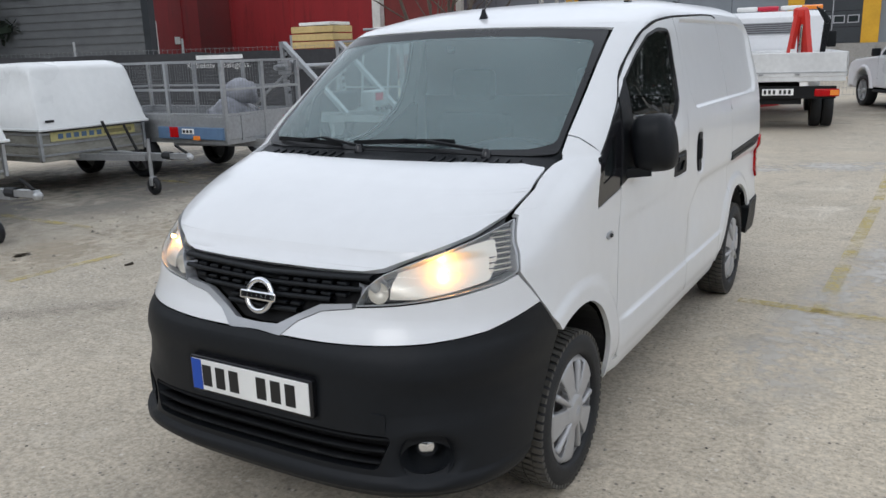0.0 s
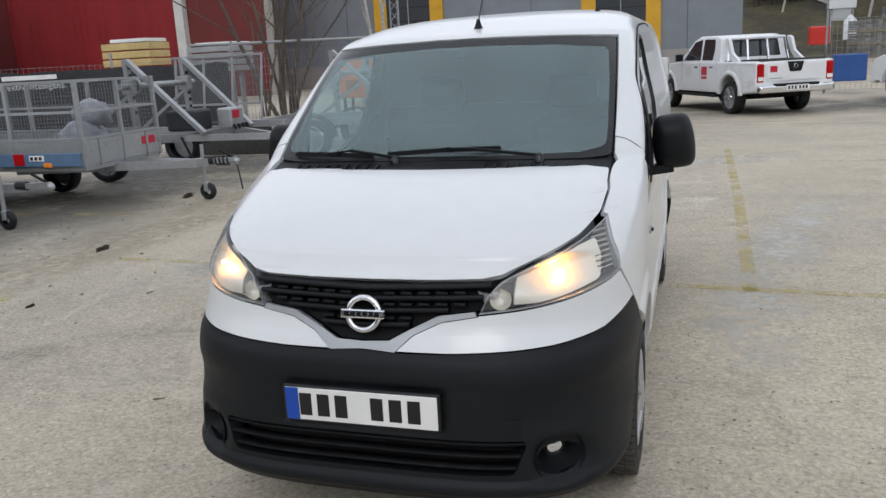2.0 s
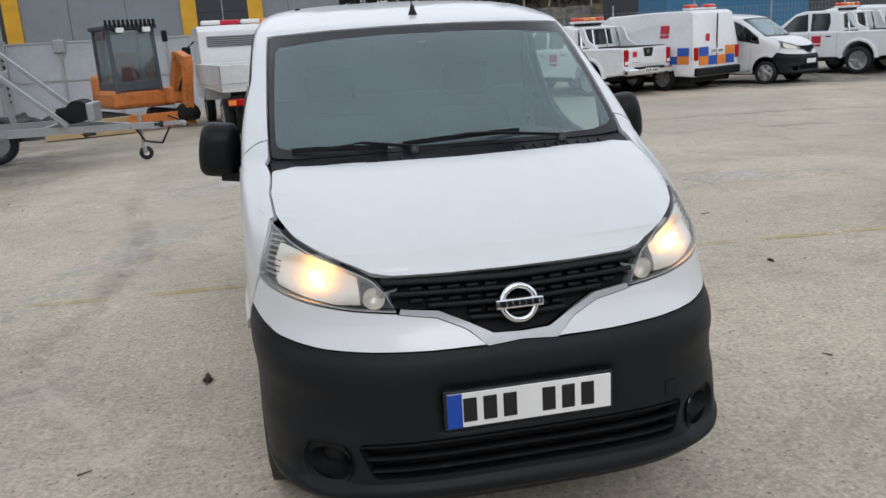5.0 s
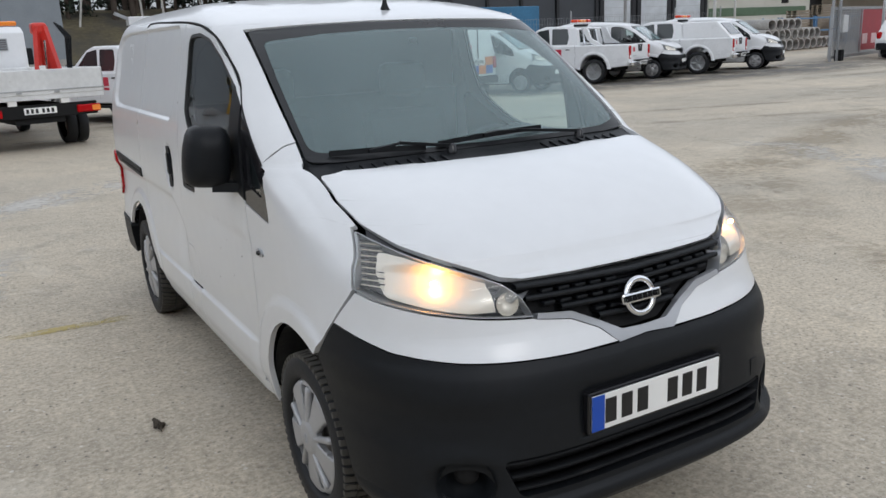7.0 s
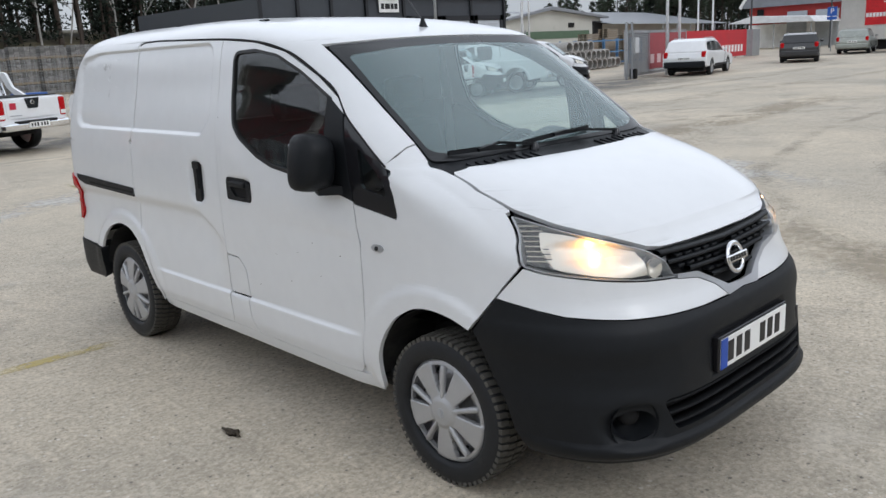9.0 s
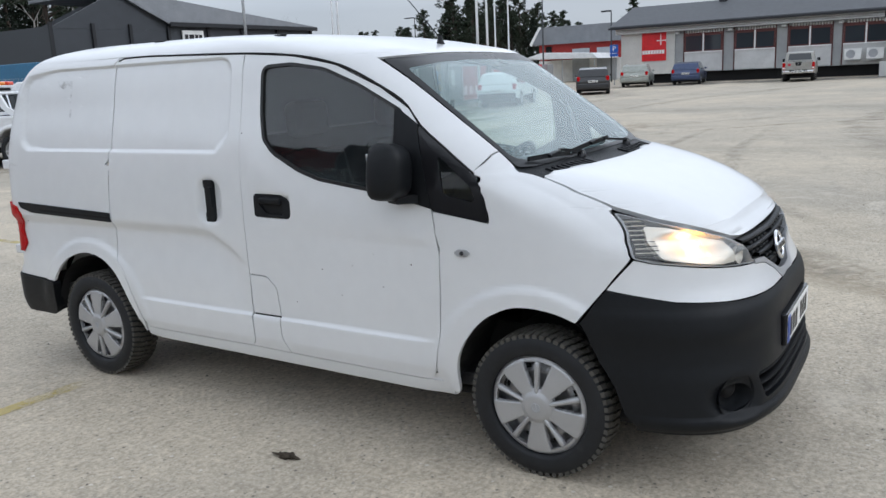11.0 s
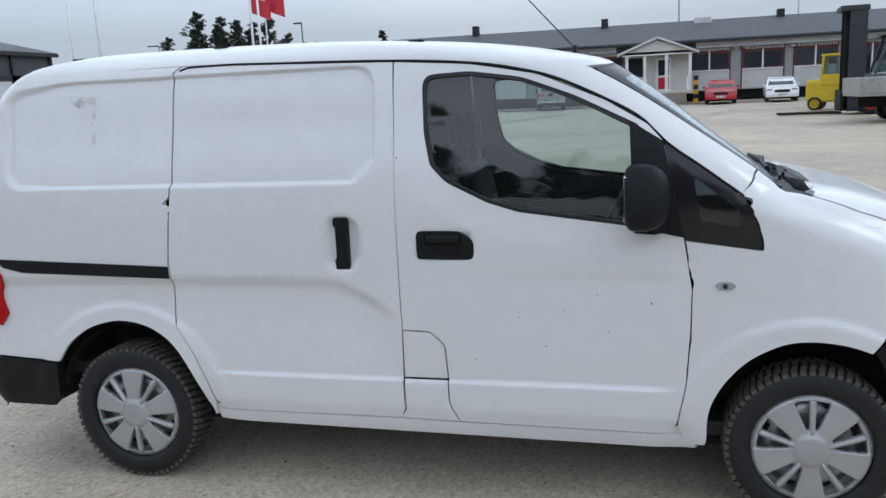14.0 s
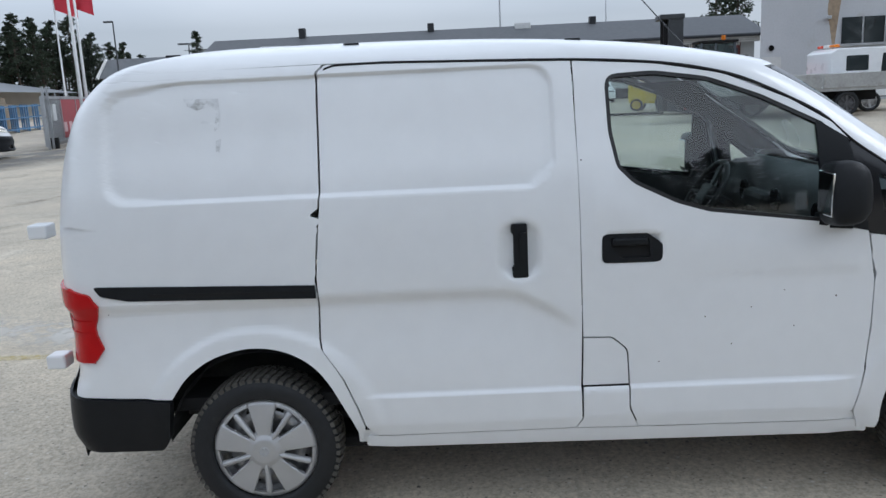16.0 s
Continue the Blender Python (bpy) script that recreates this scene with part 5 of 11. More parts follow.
for sign in (1, -1):
    part("door_card", sheet([fillet([(0.47, 1.06), (0.62, 1.10), (0.83, 1.13), (1.02, 1.155), (1.135, 1.19), (1.29, 1.265), (1.40, 1.32), (1.46, 1.30), (1.46, 0.40), (0.50, 0.36)])], lay_side(sign, False, -0.055), 0.08, 0.0, out_of), CARD, van, "grey door card", True)
    part("grab_rail", bar(bmesh.new(), (sign * 0.72, 0.55, 0.86), (sign * 0.72, 1.2, 0.93), 0.06, 0.05), DASH, van)
    part("pillar_lining", sheet([wrap_loop([(X, 0.655, 1.63), (X, 0.70, 1.50), (X, 0.72, 1.24), (Y, 0.30, 1.24), (Y, 0.58, 1.44), (Y, 0.80, 1.56), (Y, 0.95, 1.63)])], lay_wrap(sign, False, -0.03), 0.06, 0.0, out_of), CARD, van, "", True)
part("rain_sensor", box(-0.035, 0.005, 0.588, 0.60, 1.592, 1.620, 0.006), GLOSS_BLACK, van, "small black sensor behind the windscreen")
part("lower_bulkhead", box(-0.72, 0.72, 1.478, 1.498, 0.28, 1.36, 0.008), CLOTH, van, "dark padded lower bulkhead")
part("bulkhead_seam", box(-0.72, 0.72, 1.472, 1.48, 1.352, 1.360), LINING, van)
part("engine_block", box(-0.5, 0.5, -0.5, 0.0, 0.25, 0.85, 0.05), DARK, van, "dark engine bay")
part("load_floor", box(-0.75, 0.75, 1.52, 3.40, 0.45, 0.50), DARK, van)

# dark strip in the gutter: shaded door-top gap, rubber seam at the pillar
for sign in (1, -1):
    line = [(2.405, 1.738), (2.36, 1.751), (2.2, 1.752), (2.015, 1.747), (1.495, 1.7295), (1.201, 1.7065), (0.951, 1.6585), (0.708, 1.5545), (0.562, 1.4655), (0.513, 1.4105), (0.38, 1.311), (0.245, 1.21)]
    bm, rings = bmesh.new(), []
    track = glide(*[(y, z) for y, z in line[::-1]])
    for k in range(61):
        y = 0.245 + 2.16 * k / 60
        z = track(y)
        r_ = 0.0065 if y > 0.6 else 0.0045
        x = side_x(y, z) - 0.002
        rings.append([bm.verts.new((sign * (x + r_ * math.cos(a)), y - 0.5 * r_ * math.sin(a), z + r_ * math.sin(a))) for a in (math.pi * k / 3 for k in range(6))])
    for p_, q_ in zip(rings, rings[1:]):
        for i in range(6):
            bm.faces.new((p_[i], p_[(i + 1) % 6], q_[(i + 1) % 6], q_[i]))
    bmesh.ops.recalc_face_normals(bm, faces=bm.faces[:])
    part("door_seal", bm, DARK, van, "dark strip for the shaded gap above the doors, rubber at the front pillar", True)

# inner sill behind the lower door gaps
for sign in (1, -1):
    side_panel("inner_sill", [Vector((0.40, 0.30)), Vector((2.36, 0.30)), Vector((2.36, 0.36)), Vector((0.40, 0.36))], sign, VAN_WHITE, step=0.08, relieved=True, lift=-0.015, depth=0.0)

# ---- ground ----
def ground_z(x, y):
    """The yard rises a little towards the office."""
    t = max(x - 8.0, 0.0)
    return 0.0075 * t * t / (t + 6.0)


def grd(x, y, dz=0.0):
    return Vector((x, y, ground_z(x, y) + dz))


def ground_material():
    m = bpy.data.materials.new("worn_dusty_asphalt")
    m.use_nodes = True
    n, l = m.node_tree.nodes, m.node_tree.links
    b = n["Principled BSDF"]
    tc = n.new("ShaderNodeTexCoord")

    def tex(scale, detail=6, rough=0.6, stretch=(1, 1, 1), turn=0.0, dist=0.0):
        mp, t = n.new("ShaderNodeMapping"), n.new("ShaderNodeTexNoise")
        mp.inputs["Scale"].default_value, mp.inputs["Rotation"].default_value = stretch, (0, 0, turn)
        t.inputs["Scale"].default_value, t.inputs["Detail"].default_value, t.inputs["Roughness"].default_value, t.inputs["Distortion"].default_value = scale, detail, rough, dist
        l.new(tc.outputs["Object"], mp.inputs[0]), l.new(mp.outputs[0], t.inputs["Vector"])
        return t.outputs["Fac"]

    def ramp(src, a, b2, c0=(0, 0, 0, 1), c1=(1, 1, 1, 1)):
        r = n.new("ShaderNodeValToRGB")
        r.color_ramp.elements[0].position, r.color_ramp.elements[1].position = a, b2
        r.color_ramp.elements[0].color, r.color_ramp.elements[1].color = c0, c1
        l.new(src, r.inputs["Fac"])
        return r.outputs["Color"]

    def mix(fac, a, b2, kind="MIX", amount=None):
        x = n.new("ShaderNodeMix")
        x.data_type, x.blend_type = "RGBA", kind
        for sock, v in ((x.inputs[0], fac if amount is None else amount), (x.inputs["A"], a), (x.inputs["B"], b2)):
            if isinstance(v, (tuple, float)):
                sock.default_value = v
            else:
                l.new(v, sock)
        return x.outputs["Result"]

    def times(a, k):
        x = n.new("ShaderNodeMath")
        x.operation = "MULTIPLY"
        l.new(a, x.inputs[0])
        x.inputs[1].default_value = k
        return x.outputs[0]

    dust, asphalt, wet, pale = (0.58, 0.51, 0.405, 1), (0.33, 0.295, 0.24, 1), (0.23, 0.208, 0.175, 1), (0.72, 0.67, 0.58, 1)
    c = mix(ramp(tex(0.23, 7, 0.6, dist=0.6), 0.36, 0.66), dust, (0.42, 0.38, 0.315, 1))
    c = mix(times(ramp(tex(0.9, 8, 0.7), 0.50, 0.70), 0.55), c, asphalt)
    c = mix(times(ramp(tex(0.11, 6, 0.62, (1, 0.35, 1), 0.5), 0.56, 0.68), 0.45), c, wet)
    c = mix(times(ramp(tex(0.55, 9, 0.72, (0.5, 1, 1), 0.3, 1.2), 0.60, 0.70), 0.55), c, pale)
    c = mix(times(ramp(tex(0.35, 5, 0.5, (0.12, 1.6, 1), -0.35), 0.58, 0.72), 0.30), c, asphalt)
    fine = tex(38, 4, 0.7)
    c = mix(0.8, c, ramp(fine, 0.34, 0.68, (0.62, 0.60, 0.57, 1), (1.30, 1.29, 1.27, 1)), "MULTIPLY")
    c = mix(0.6, c, ramp(tex(9, 6, 0.75), 0.30, 0.72, (0.72, 0.71, 0.69, 1), (1.22, 1.22, 1.21, 1)), "MULTIPLY")
    def stones(scale, size, share, seed):
        """Single stones: small round patches in some cells of a grid of cells."""
        mp, v, less, sep, pick, both = (n.new("ShaderNode" + k) for k in ("Mapping", "TexVoronoi", "MapRange", "SeparateColor", "Math", "Math"))
        mp.inputs["Location"].default_value = (seed, seed * 0.7, 0)
        v.inputs["Scale"].default_value = scale
        l.new(tc.outputs["Object"], mp.inputs[0]), l.new(mp.outputs[0], v.inputs["Vector"])
        less.inputs["From Min"].default_value, less.inputs["From Max"].default_value = size, size * 0.75
        l.new(v.outputs["Distance"], less.inputs["Value"]), l.new(v.outputs["Color"], sep.inputs[0])
        pick.operation, pick.inputs[1].default_value, both.operation = "GREATER_THAN", 1 - share, "MULTIPLY"
        l.new(sep.outputs["Red"], pick.inputs[0]), l.new(less.outputs[0], both.inputs[0]), l.new(pick.outputs[0], both.inputs[1])
        return both.outputs[0]

    c = mix(times(stones(95, 0.40, 0.16, 3.1), 0.40), c, (0.66, 0.62, 0.55, 1))
    c = mix(times(stones(80, 0.38, 0.15, 1.7), 0.45), c, (0.13, 0.12, 0.105, 1))
    c = mix(times(stones(38, 0.32, 0.07, 5.3), 0.70), c, (0.10, 0.092, 0.08, 1))
    c = mix(times(stones(30, 0.30, 0.05, 8.9), 0.60), c, (0.70, 0.67, 0.61, 1))
    c = mix(times(ramp(tex(0.7, 10, 0.8, dist=2.0), 0.55, 0.63), 0.45), c, (0.24, 0.215, 0.18, 1))
    c = mix(times(ramp(tex(2.2, 9, 0.75, (1, 0.6, 1), 0.9, 1.0), 0.56, 0.66), 0.40), c, (0.66, 0.60, 0.50, 1))
    l.new(c, b.inputs["Base Color"])
    rr = n.new("ShaderNodeMapRange")
    rr.inputs["To Min"].default_value, rr.inputs["To Max"].default_value = 0.62, 0.95
    l.new(tex(0.3, 5), rr.inputs["Value"])
    l.new(rr.outputs[0], b.inputs["Roughness"])
    bp, bp2 = n.new("ShaderNodeBump"), n.new("ShaderNodeBump")
    bp.inputs["Strength"].default_value, bp.inputs["Distance"].default_value = 0.45, 0.005
    l.new(tex(70, 5, 0.7), bp.inputs["Height"])
    bp2.inputs["Strength"].default_value, bp2.inputs["Distance"].default_value = 0.2, 0.02
    l.new(tex(3.0, 5, 0.6), bp2.inputs["Height"])
    l.new(bp2.outputs[0], bp.inputs["Normal"])
    l.new(bp.outputs[0], b.inputs["Normal"])
    return m


ticks = sorted({*range(-40, 121, 4), *range(-1500, 1501, 300)})
ticks_y = sorted({*range(-60, 101, 20), *range(-1500, 1501, 300)})
bm = bmesh.new()
gv = {(i, j): bm.verts.new((x, y, ground_z(x, y) if x < 300 else ground_z(300, y))) for i, x in enumerate(ticks) for j, y in enumerate(ticks_y)}
for i in range(len(ticks) - 1):
    for j in range(len(ticks_y) - 1):
        bm.faces.new((gv[i, j], gv[i + 1, j], gv[i + 1, j + 1], gv[i, j + 1]))
ground = link_mesh("ground", bm, ground_material(), smooth=True)
tagged(ground, "dusty worn asphalt yard with pale stains and tyre marks", "ground", kind="structure")

# ---- other vehicles ----
def heading(x, y, hx, hy):
    """A pose on the ground whose -y points along (hx, hy)."""
    return Matrix.Translation(grd(x, y)) @ Matrix.Rotation(math.atan2(hx, -hy), 4, "Z")


def loft(loop, half, rows=((1.0, 0.045), (0.992, 0.018), (0.96, 0.004), (0.7, 0.0)), lean=None):
    """A body drawn in side view (y, z) and carried across the width, its flanks rounded; lean(z) narrows it upwards."""
    lean = lean or (lambda z: 1.0)
    bm, rings = bmesh.new(), []
    stations = [(f, i) for f, i in rows] + [(-f, i) for f, i in rows[::-1]]
    for f, inset in stations:
        rings.append([bm.verts.new((f * half * lean(p.y), p.x, p.y)) for p in shrink(loop, inset)])
    n = len(rings[0])
    for p, q in zip(rings, rings[1:]):
        for k in range(n):
            bm.faces.new((p[k], p[(k + 1) % n], q[(k + 1) % n], q[k]))
    for cap in (bm.faces.new(rings[0]), bm.faces.new(rings[-1][::-1])):
        for e in cap.edges:
            e.smooth = False
    bmesh.ops.recalc_face_normals(bm, faces=bm.faces[:])
    bmesh.ops.triangulate(bm, faces=[f for f in bm.faces if len(f.verts) > 4])
    for e in bm.edges:
        if len(e.link_faces) == 2 and e.calc_face_angle(0) > radians(35):
            e.smooth = False
    return bm


def flank(loop, half, lean, sign, out=0.004, thick=0.02):
    """A plate on a vehicle's flank, following its lean."""
    bm = bmesh.new()
    pts = [Vector(p[:2]) for p in loop]
    a = [bm.verts.new((sign * (half * lean(p.y) + out), p.x, p.y)) for p in pts]
    b = [bm.verts.new((sign * (half * lean(p.y) + out - thick), p.x, p.y)) for p in pts]
    n = len(a)
    bm.faces.new(a), bm.faces.new(b[::-1])
    for k in range(n):
        bm.faces.new((a[k], a[(k + 1) % n], b[(k + 1) % n], b[k]))
    bmesh.ops.recalc_face_normals(bm, faces=bm.faces[:])
    return bm


def across(half, y0, z0, y1, z1, half2=None, out=0.006):
    """A pane across the width from (y0, z0) up to (y1, z1)."""
    half2 = half if half2 is None else half2
    d = Vector((0, y1 - y0, z1 - z0)).normalized()
    n = Vector((0, -d.z, d.y))
    if n.z < 0 and abs(n.z) > 0.2:
        n = -n
    bm = bmesh.new()
    q = [Vector((-half, y0, z0)), Vector((half, y0, z0)), Vector((half2, y1, z1)), Vector((-half2, y1, z1))]
    a, b = [bm.verts.new(p + n * out) for p in q], [bm.verts.new(p - n * 0.012) for p in q]
    bm.faces.new(a), bm.faces.new(b[::-1])
    for k in range(4):
        bm.faces.new((a[k], a[(k + 1) % 4], b[(k + 1) % 4], b[k]))
    bmesh.ops.recalc_face_normals(bm, faces=bm.faces[:])
    return bm


ALLOY = mat("alloy_wheel", (0.55, 0.56, 0.57), 0.3, metal=0.8, grain=0.04)
WHEEL_MESH = {}


def road_wheel(parent, x, y, r, w=0.22, style=5, metal=None, name="wheel", z=None):
    key = (round(r, 3), style, w)
    sign = 1 if x > 0 else -1
    if key not in WHEEL_MESH:
        t = tyre_mesh(r, w, 30)
        tyre_me = bpy.data.meshes.new("tyre")
        for f in t.faces:
            f.smooth = True
        t.to_mesh(tyre_me), t.free()
        tyre_me.materials.append(RUBBER)
        b = bmesh.new()
        rr = r * 0.67
        lathe(b, [(w * 0.42, rr), (w * 0.40, rr * 0.94), (w * 0.10, rr * 0.88), (w * 0.08, rr * 0.001)], 28, "x")
        for k in range(style):
            a = 2 * math.pi * k / style
            c, s = math.cos(a), math.sin(a)
            bar(b, (w * 0.33, 0.05 * c, 0.05 * s), (w * 0.40, rr * 0.93 * c, rr * 0.93 * s), rr * 0.22, 0.03)
        lathe(b, [(w * 0.42, rr * 0.01), (w * 0.42, rr * 0.2), (w * 0.30, rr * 0.26)], 16, "x")
        bmesh.ops.recalc_face_normals(b, faces=b.faces[:])
        rim_me = bpy.data.meshes.new("rim")
        b.to_mesh(rim_me), b.free()
        rim_me.materials.append(metal or ALLOY)
        WHEEL_MESH[key] = tyre_me, rim_me
    tyre_me, rim_me = WHEEL_MESH[key]
    wheel_ob = new(name, tyre_me)
    wheel_ob.parent = parent
    wheel_ob.matrix_basis = Matrix.Translation((x, y, r if z is None else z)) @ Matrix.Rotation(0 if sign > 0 else math.pi, 4, "Z") @ Matrix.Rotation(radians((x * 77 + y * 131) % 90), 4, "X")
    rim_ob = new("rim", rim_me)
    rim_ob.parent = wheel_ob
    return wheel_ob


def with_arches(front, rear_axle, front_axle, bottom, r, top_pts):
    """A side outline: the points over the top, then the bottom edge with an arch cut over each axle."""
    loop = fillet(top_pts, 4)
    for cy in (rear_axle, front_axle):
        for k in range(9):
            a = math.pi * k / 8
            loop.append(Vector((cy + r * math.cos(a), bottom + (r * 1.02) * math.sin(a) * 0.95)))
    return loop


def number_bars(parent, y, z, face=1, half=0.26, x=0.0):
    """A blank number plate with bars, on a face towards +y (1) or -y (-1)."""
    p = part("number_plate", box(x - half, x + half, y - 0.012, y + 0.012, z - 0.055, z + 0.055, 0.004), PLATE_WHITE, parent, "white number plate with dark bars")
    for k in range(6):
        bx = x - half * 0.74 + half * 0.29 * k + (half * 0.1 if k > 2 else 0)
        part("plate_bar", box(bx - half * 0.08, bx + half * 0.08, y + face * 0.010, y + face * 0.015, z - 0.036, z + 0.036), INK, p)


LOGO_RED = mat("red_film", (0.52, 0.02, 0.05), 0.35, grain=0.04)


def pickup(label, m, canopy=False, lamps=False, cover=True, paint=None, hoop=True, old=False, plate_bars=True):
    """A crew-cab pickup, origin under the rear axle, nose towards -y."""
    paint = paint or WHITE_PAINT
    car = base("pickup_truck", label, "pickup truck", m)
    body = with_arches(None, 0.0, -3.2, 0.46, 0.47, [(-4.02, 0.46), (-4.10, 0.60, 0.06), (-4.12, 0.82, 0.12), (-4.02, 1.02, 0.14), (-3.75, 1.10, 0.2), (-2.70, 1.17), (-0.55, 1.17), (1.00, 1.17), (1.12, 1.14, 0.03), (1.13, 0.66, 0.05), (1.06, 0.52)])
    part("body", loft(body, 0.90), paint, car, "", True)
    lean = lambda z: 1.0 - 0.20 * max(z - 1.15, 0)
    cab = fillet([(-2.72, 1.12), (-2.62, 1.20), (-1.98, 1.68, 0.1), (-1.70, 1.765, 0.2), (-0.90, 1.755, 0.15), (-0.62, 1.68, 0.08), (-0.52, 1.12)])
    part("cab", loft(cab, 0.86, lean=lean), paint, car, "", True)
    part("windscreen", across(0.74, -2.50, 1.25, -1.98, 1.65, 0.68), TINTED, car)
    part("rear_window", across(0.66, -0.555, 1.25, -0.612, 1.64, 0.60), TINTED, car)
    for sign in (1, -1):
        for loop in ([(-2.40, 1.20, 0.03), (-1.93, 1.63, 0.05), (-1.56, 1.685, 0.03), (-1.50, 1.20, 0.03)], [(-1.42, 1.20, 0.03), (-1.44, 1.685, 0.03), (-0.92, 1.675, 0.05), (-0.86, 1.42, 0.03), (-0.90, 1.20, 0.03)]):
            part("side_window", flank(fillet(loop), 0.86, lean, sign), TINTED, car)
        for y in (-2.42, -1.46, -0.62):
            part("door_seam", flank([(y, 0.56), (y + 0.008, 0.56), (y + 0.008, 1.16), (y, 1.16)], 0.897, lambda z: 1, sign, 0.003, 0.01), GLOSS_BLACK, car)
        for y in (-1.62, -0.85):
            part("door_handle", box(sign * 0.90 - 0.02, sign * 0.90 + 0.02, y - 0.09, y + 0.05, 1.03, 1.06, 0.01), BLACK_PLASTIC, car)
        part("door_mirror", box(sign * 1.0 - 0.09, sign * 1.0 + 0.09, -2.42, -2.30, 1.18, 1.36, 0.03), BLACK_PLASTIC, car)
        part("logo_square", flank([(-1.36, 0.86), (-1.08, 0.86), (-1.08, 1.06), (-1.36, 1.06)], 0.9, lambda z: 1, sign, 0.004, 0.01), LOGO_RED, car, "plain red square")
        part("logo_strip", flank([(-1.36, 0.77), (-1.08, 0.77), (-1.08, 0.83), (-1.36, 0.83)], 0.9, lambda z: 1, sign, 0.004, 0.01), LOGO_RED, car)
        part("step", box(sign * 0.86 - 0.06, sign * 0.86 + 0.06, -2.6, -0.6, 0.36, 0.42, 0.02), BLACK_PLASTIC, car)
        tail = part("tail_lamp", box(sign * 0.80 - 0.095, sign * 0.80 + 0.075, 1.03, 1.145, 0.72, 1.12, 0.035), RED_LENS, car, "tall red tail lamp")
        part("reversing_lens", box(sign * 0.80 - 0.07, sign * 0.80 + 0.06, 1.14, 1.152, 0.76, 0.84, 0.004), PLATE_WHITE, tail)
        part("headlamp", box(sign * 0.70 - 0.18, sign * 0.70 + 0.17, -4.06, -3.86, 0.84, 1.00, 0.05), HOUSING, car)
        for y in (0.0, -3.2):
            road_wheel(car, sign * 0.78, y, 0.375, 0.25, 6)
            arch, rings = bmesh.new(), []
            for k in range(15):
                a0 = math.pi * k / 14
                rings.append([arch.verts.new((sign * x, y + r_ * math.cos(a0), 0.44 + r_ * 0.98 * math.sin(a0))) for x, r_ in ((0.86, 0.45), (0.935, 0.455), (0.925, 0.52), (0.88, 0.57))])
            for p_, q_ in zip(rings, rings[1:]):
                for i in range(3):
                    arch.faces.new((p_[i], p_[i + 1], q_[i + 1], q_[i]))
            bmesh.ops.recalc_face_normals(arch, faces=arch.faces[:])
            part("wheel_flare", arch, paint, car, "", True)
    part("rear_bumper", box(-0.86, 0.86, 1.10, 1.26, 0.50, 0.66, 0.04), CHROME, car, "chrome step bumper")
    part("bumper_pad", box(-0.5, 0.5, 1.11, 1.27, 0.64, 0.69, 0.01), BLACK_PLASTIC, car)
    part("tailgate_panel", box(-0.66, 0.66, 1.125, 1.142, 0.74, 1.10, 0.02), paint, car)
    part("gate_handle", plate(fillet([(-0.19, 1.14), (0.19, 1.14), (0.13, 0.93, 0.03), (-0.13, 0.93, 0.03)]), Matrix.Translation((0, 1.141, 0)) @ Matrix.Diagonal((1, -1, 1, 1)) @ FRONT, 0.012), BLACK_PLASTIC, car, "dark tailgate handle plate")
    bm = bmesh.new()
    lathe(bm, [(1.152, 0.05), (1.158, 0.045), (1.158, 0.035)], 20, "y", (0, 0, 1.05))
    part("badge_ring", bm, CHROME, car)
    part("name_strip", box(0.30, 0.60, 1.140, 1.146, 0.795, 0.815), GREY_TRIM, car)
    part("logo_square", box(0.42, 0.58, 1.140, 1.146, 0.93, 1.06), LOGO_RED, car)
    number_bars(car, 1.265, 0.60)
    part("grille", box(-0.5, 0.5, -4.125, -4.06, 0.66, 1.0, 0.03), CHROME, car)
    part("front_bumper", box(-0.88, 0.88, -4.18, -3.95, 0.40, 0.62, 0.06), paint, car)
    part("underbody", box(-0.55, 0.55, -3.9, 0.55, 0.36, 0.55), DARK, car)
    part("axle", rod(bmesh.new(), (-0.7, 0, 0.38), (0.7, 0, 0.38), 0.07, n=10), DARK, car)
    if canopy:
        can = fillet([(-0.55, 1.15), (-0.60, 1.70, 0.08), (0.55, 1.70, 0.15), (1.02, 1.20, 0.05), (1.05, 1.15)])
        part("canopy", loft(can, 0.84, lean=lambda z: 1 - 0.12 * max(z - 1.15, 0)), paint, car, "white load bed canopy", True)
        part("canopy_window", across(0.6, 0.98, 1.26, 0.62, 1.64, 0.55), TINTED, car)
    else:
        # Near-black sheet at rail height stands for the shade inside the open bed.
        part("bed_cover", box(-0.76, 0.76, -0.50, 1.04, 1.168, 1.182), DARK, car, "dark sheet at the rails for the open load bed's shade")
        if hoop:
            for x in (-0.74, -0.26, 0.26, 0.74):
                part("roll_bar", rod(bmesh.new(), (x, -0.36, 1.16), (x * 0.93, -0.46, 1.66), 0.03), CHROME if cover else paint, car)
            part("roll_bar_top", rod(bmesh.new(), (-0.70, -0.46, 1.67), (0.70, -0.46, 1.67), 0.035), paint, car)
            for sign in (1, -1):
                part("roll_bar_leg", plate(fillet([(-0.42, 1.70, 0.06), (-0.26, 1.66, 0.08), (-0.12, 1.36, 0.08), (0.22, 1.17), (-0.06, 1.17), (-0.26, 1.34, 0.08), (-0.40, 1.60, 0.06)]), Matrix.Translation((sign * 0.76 - 0.035, 0, 0)) @ SIDE, 0.07), paint, car)
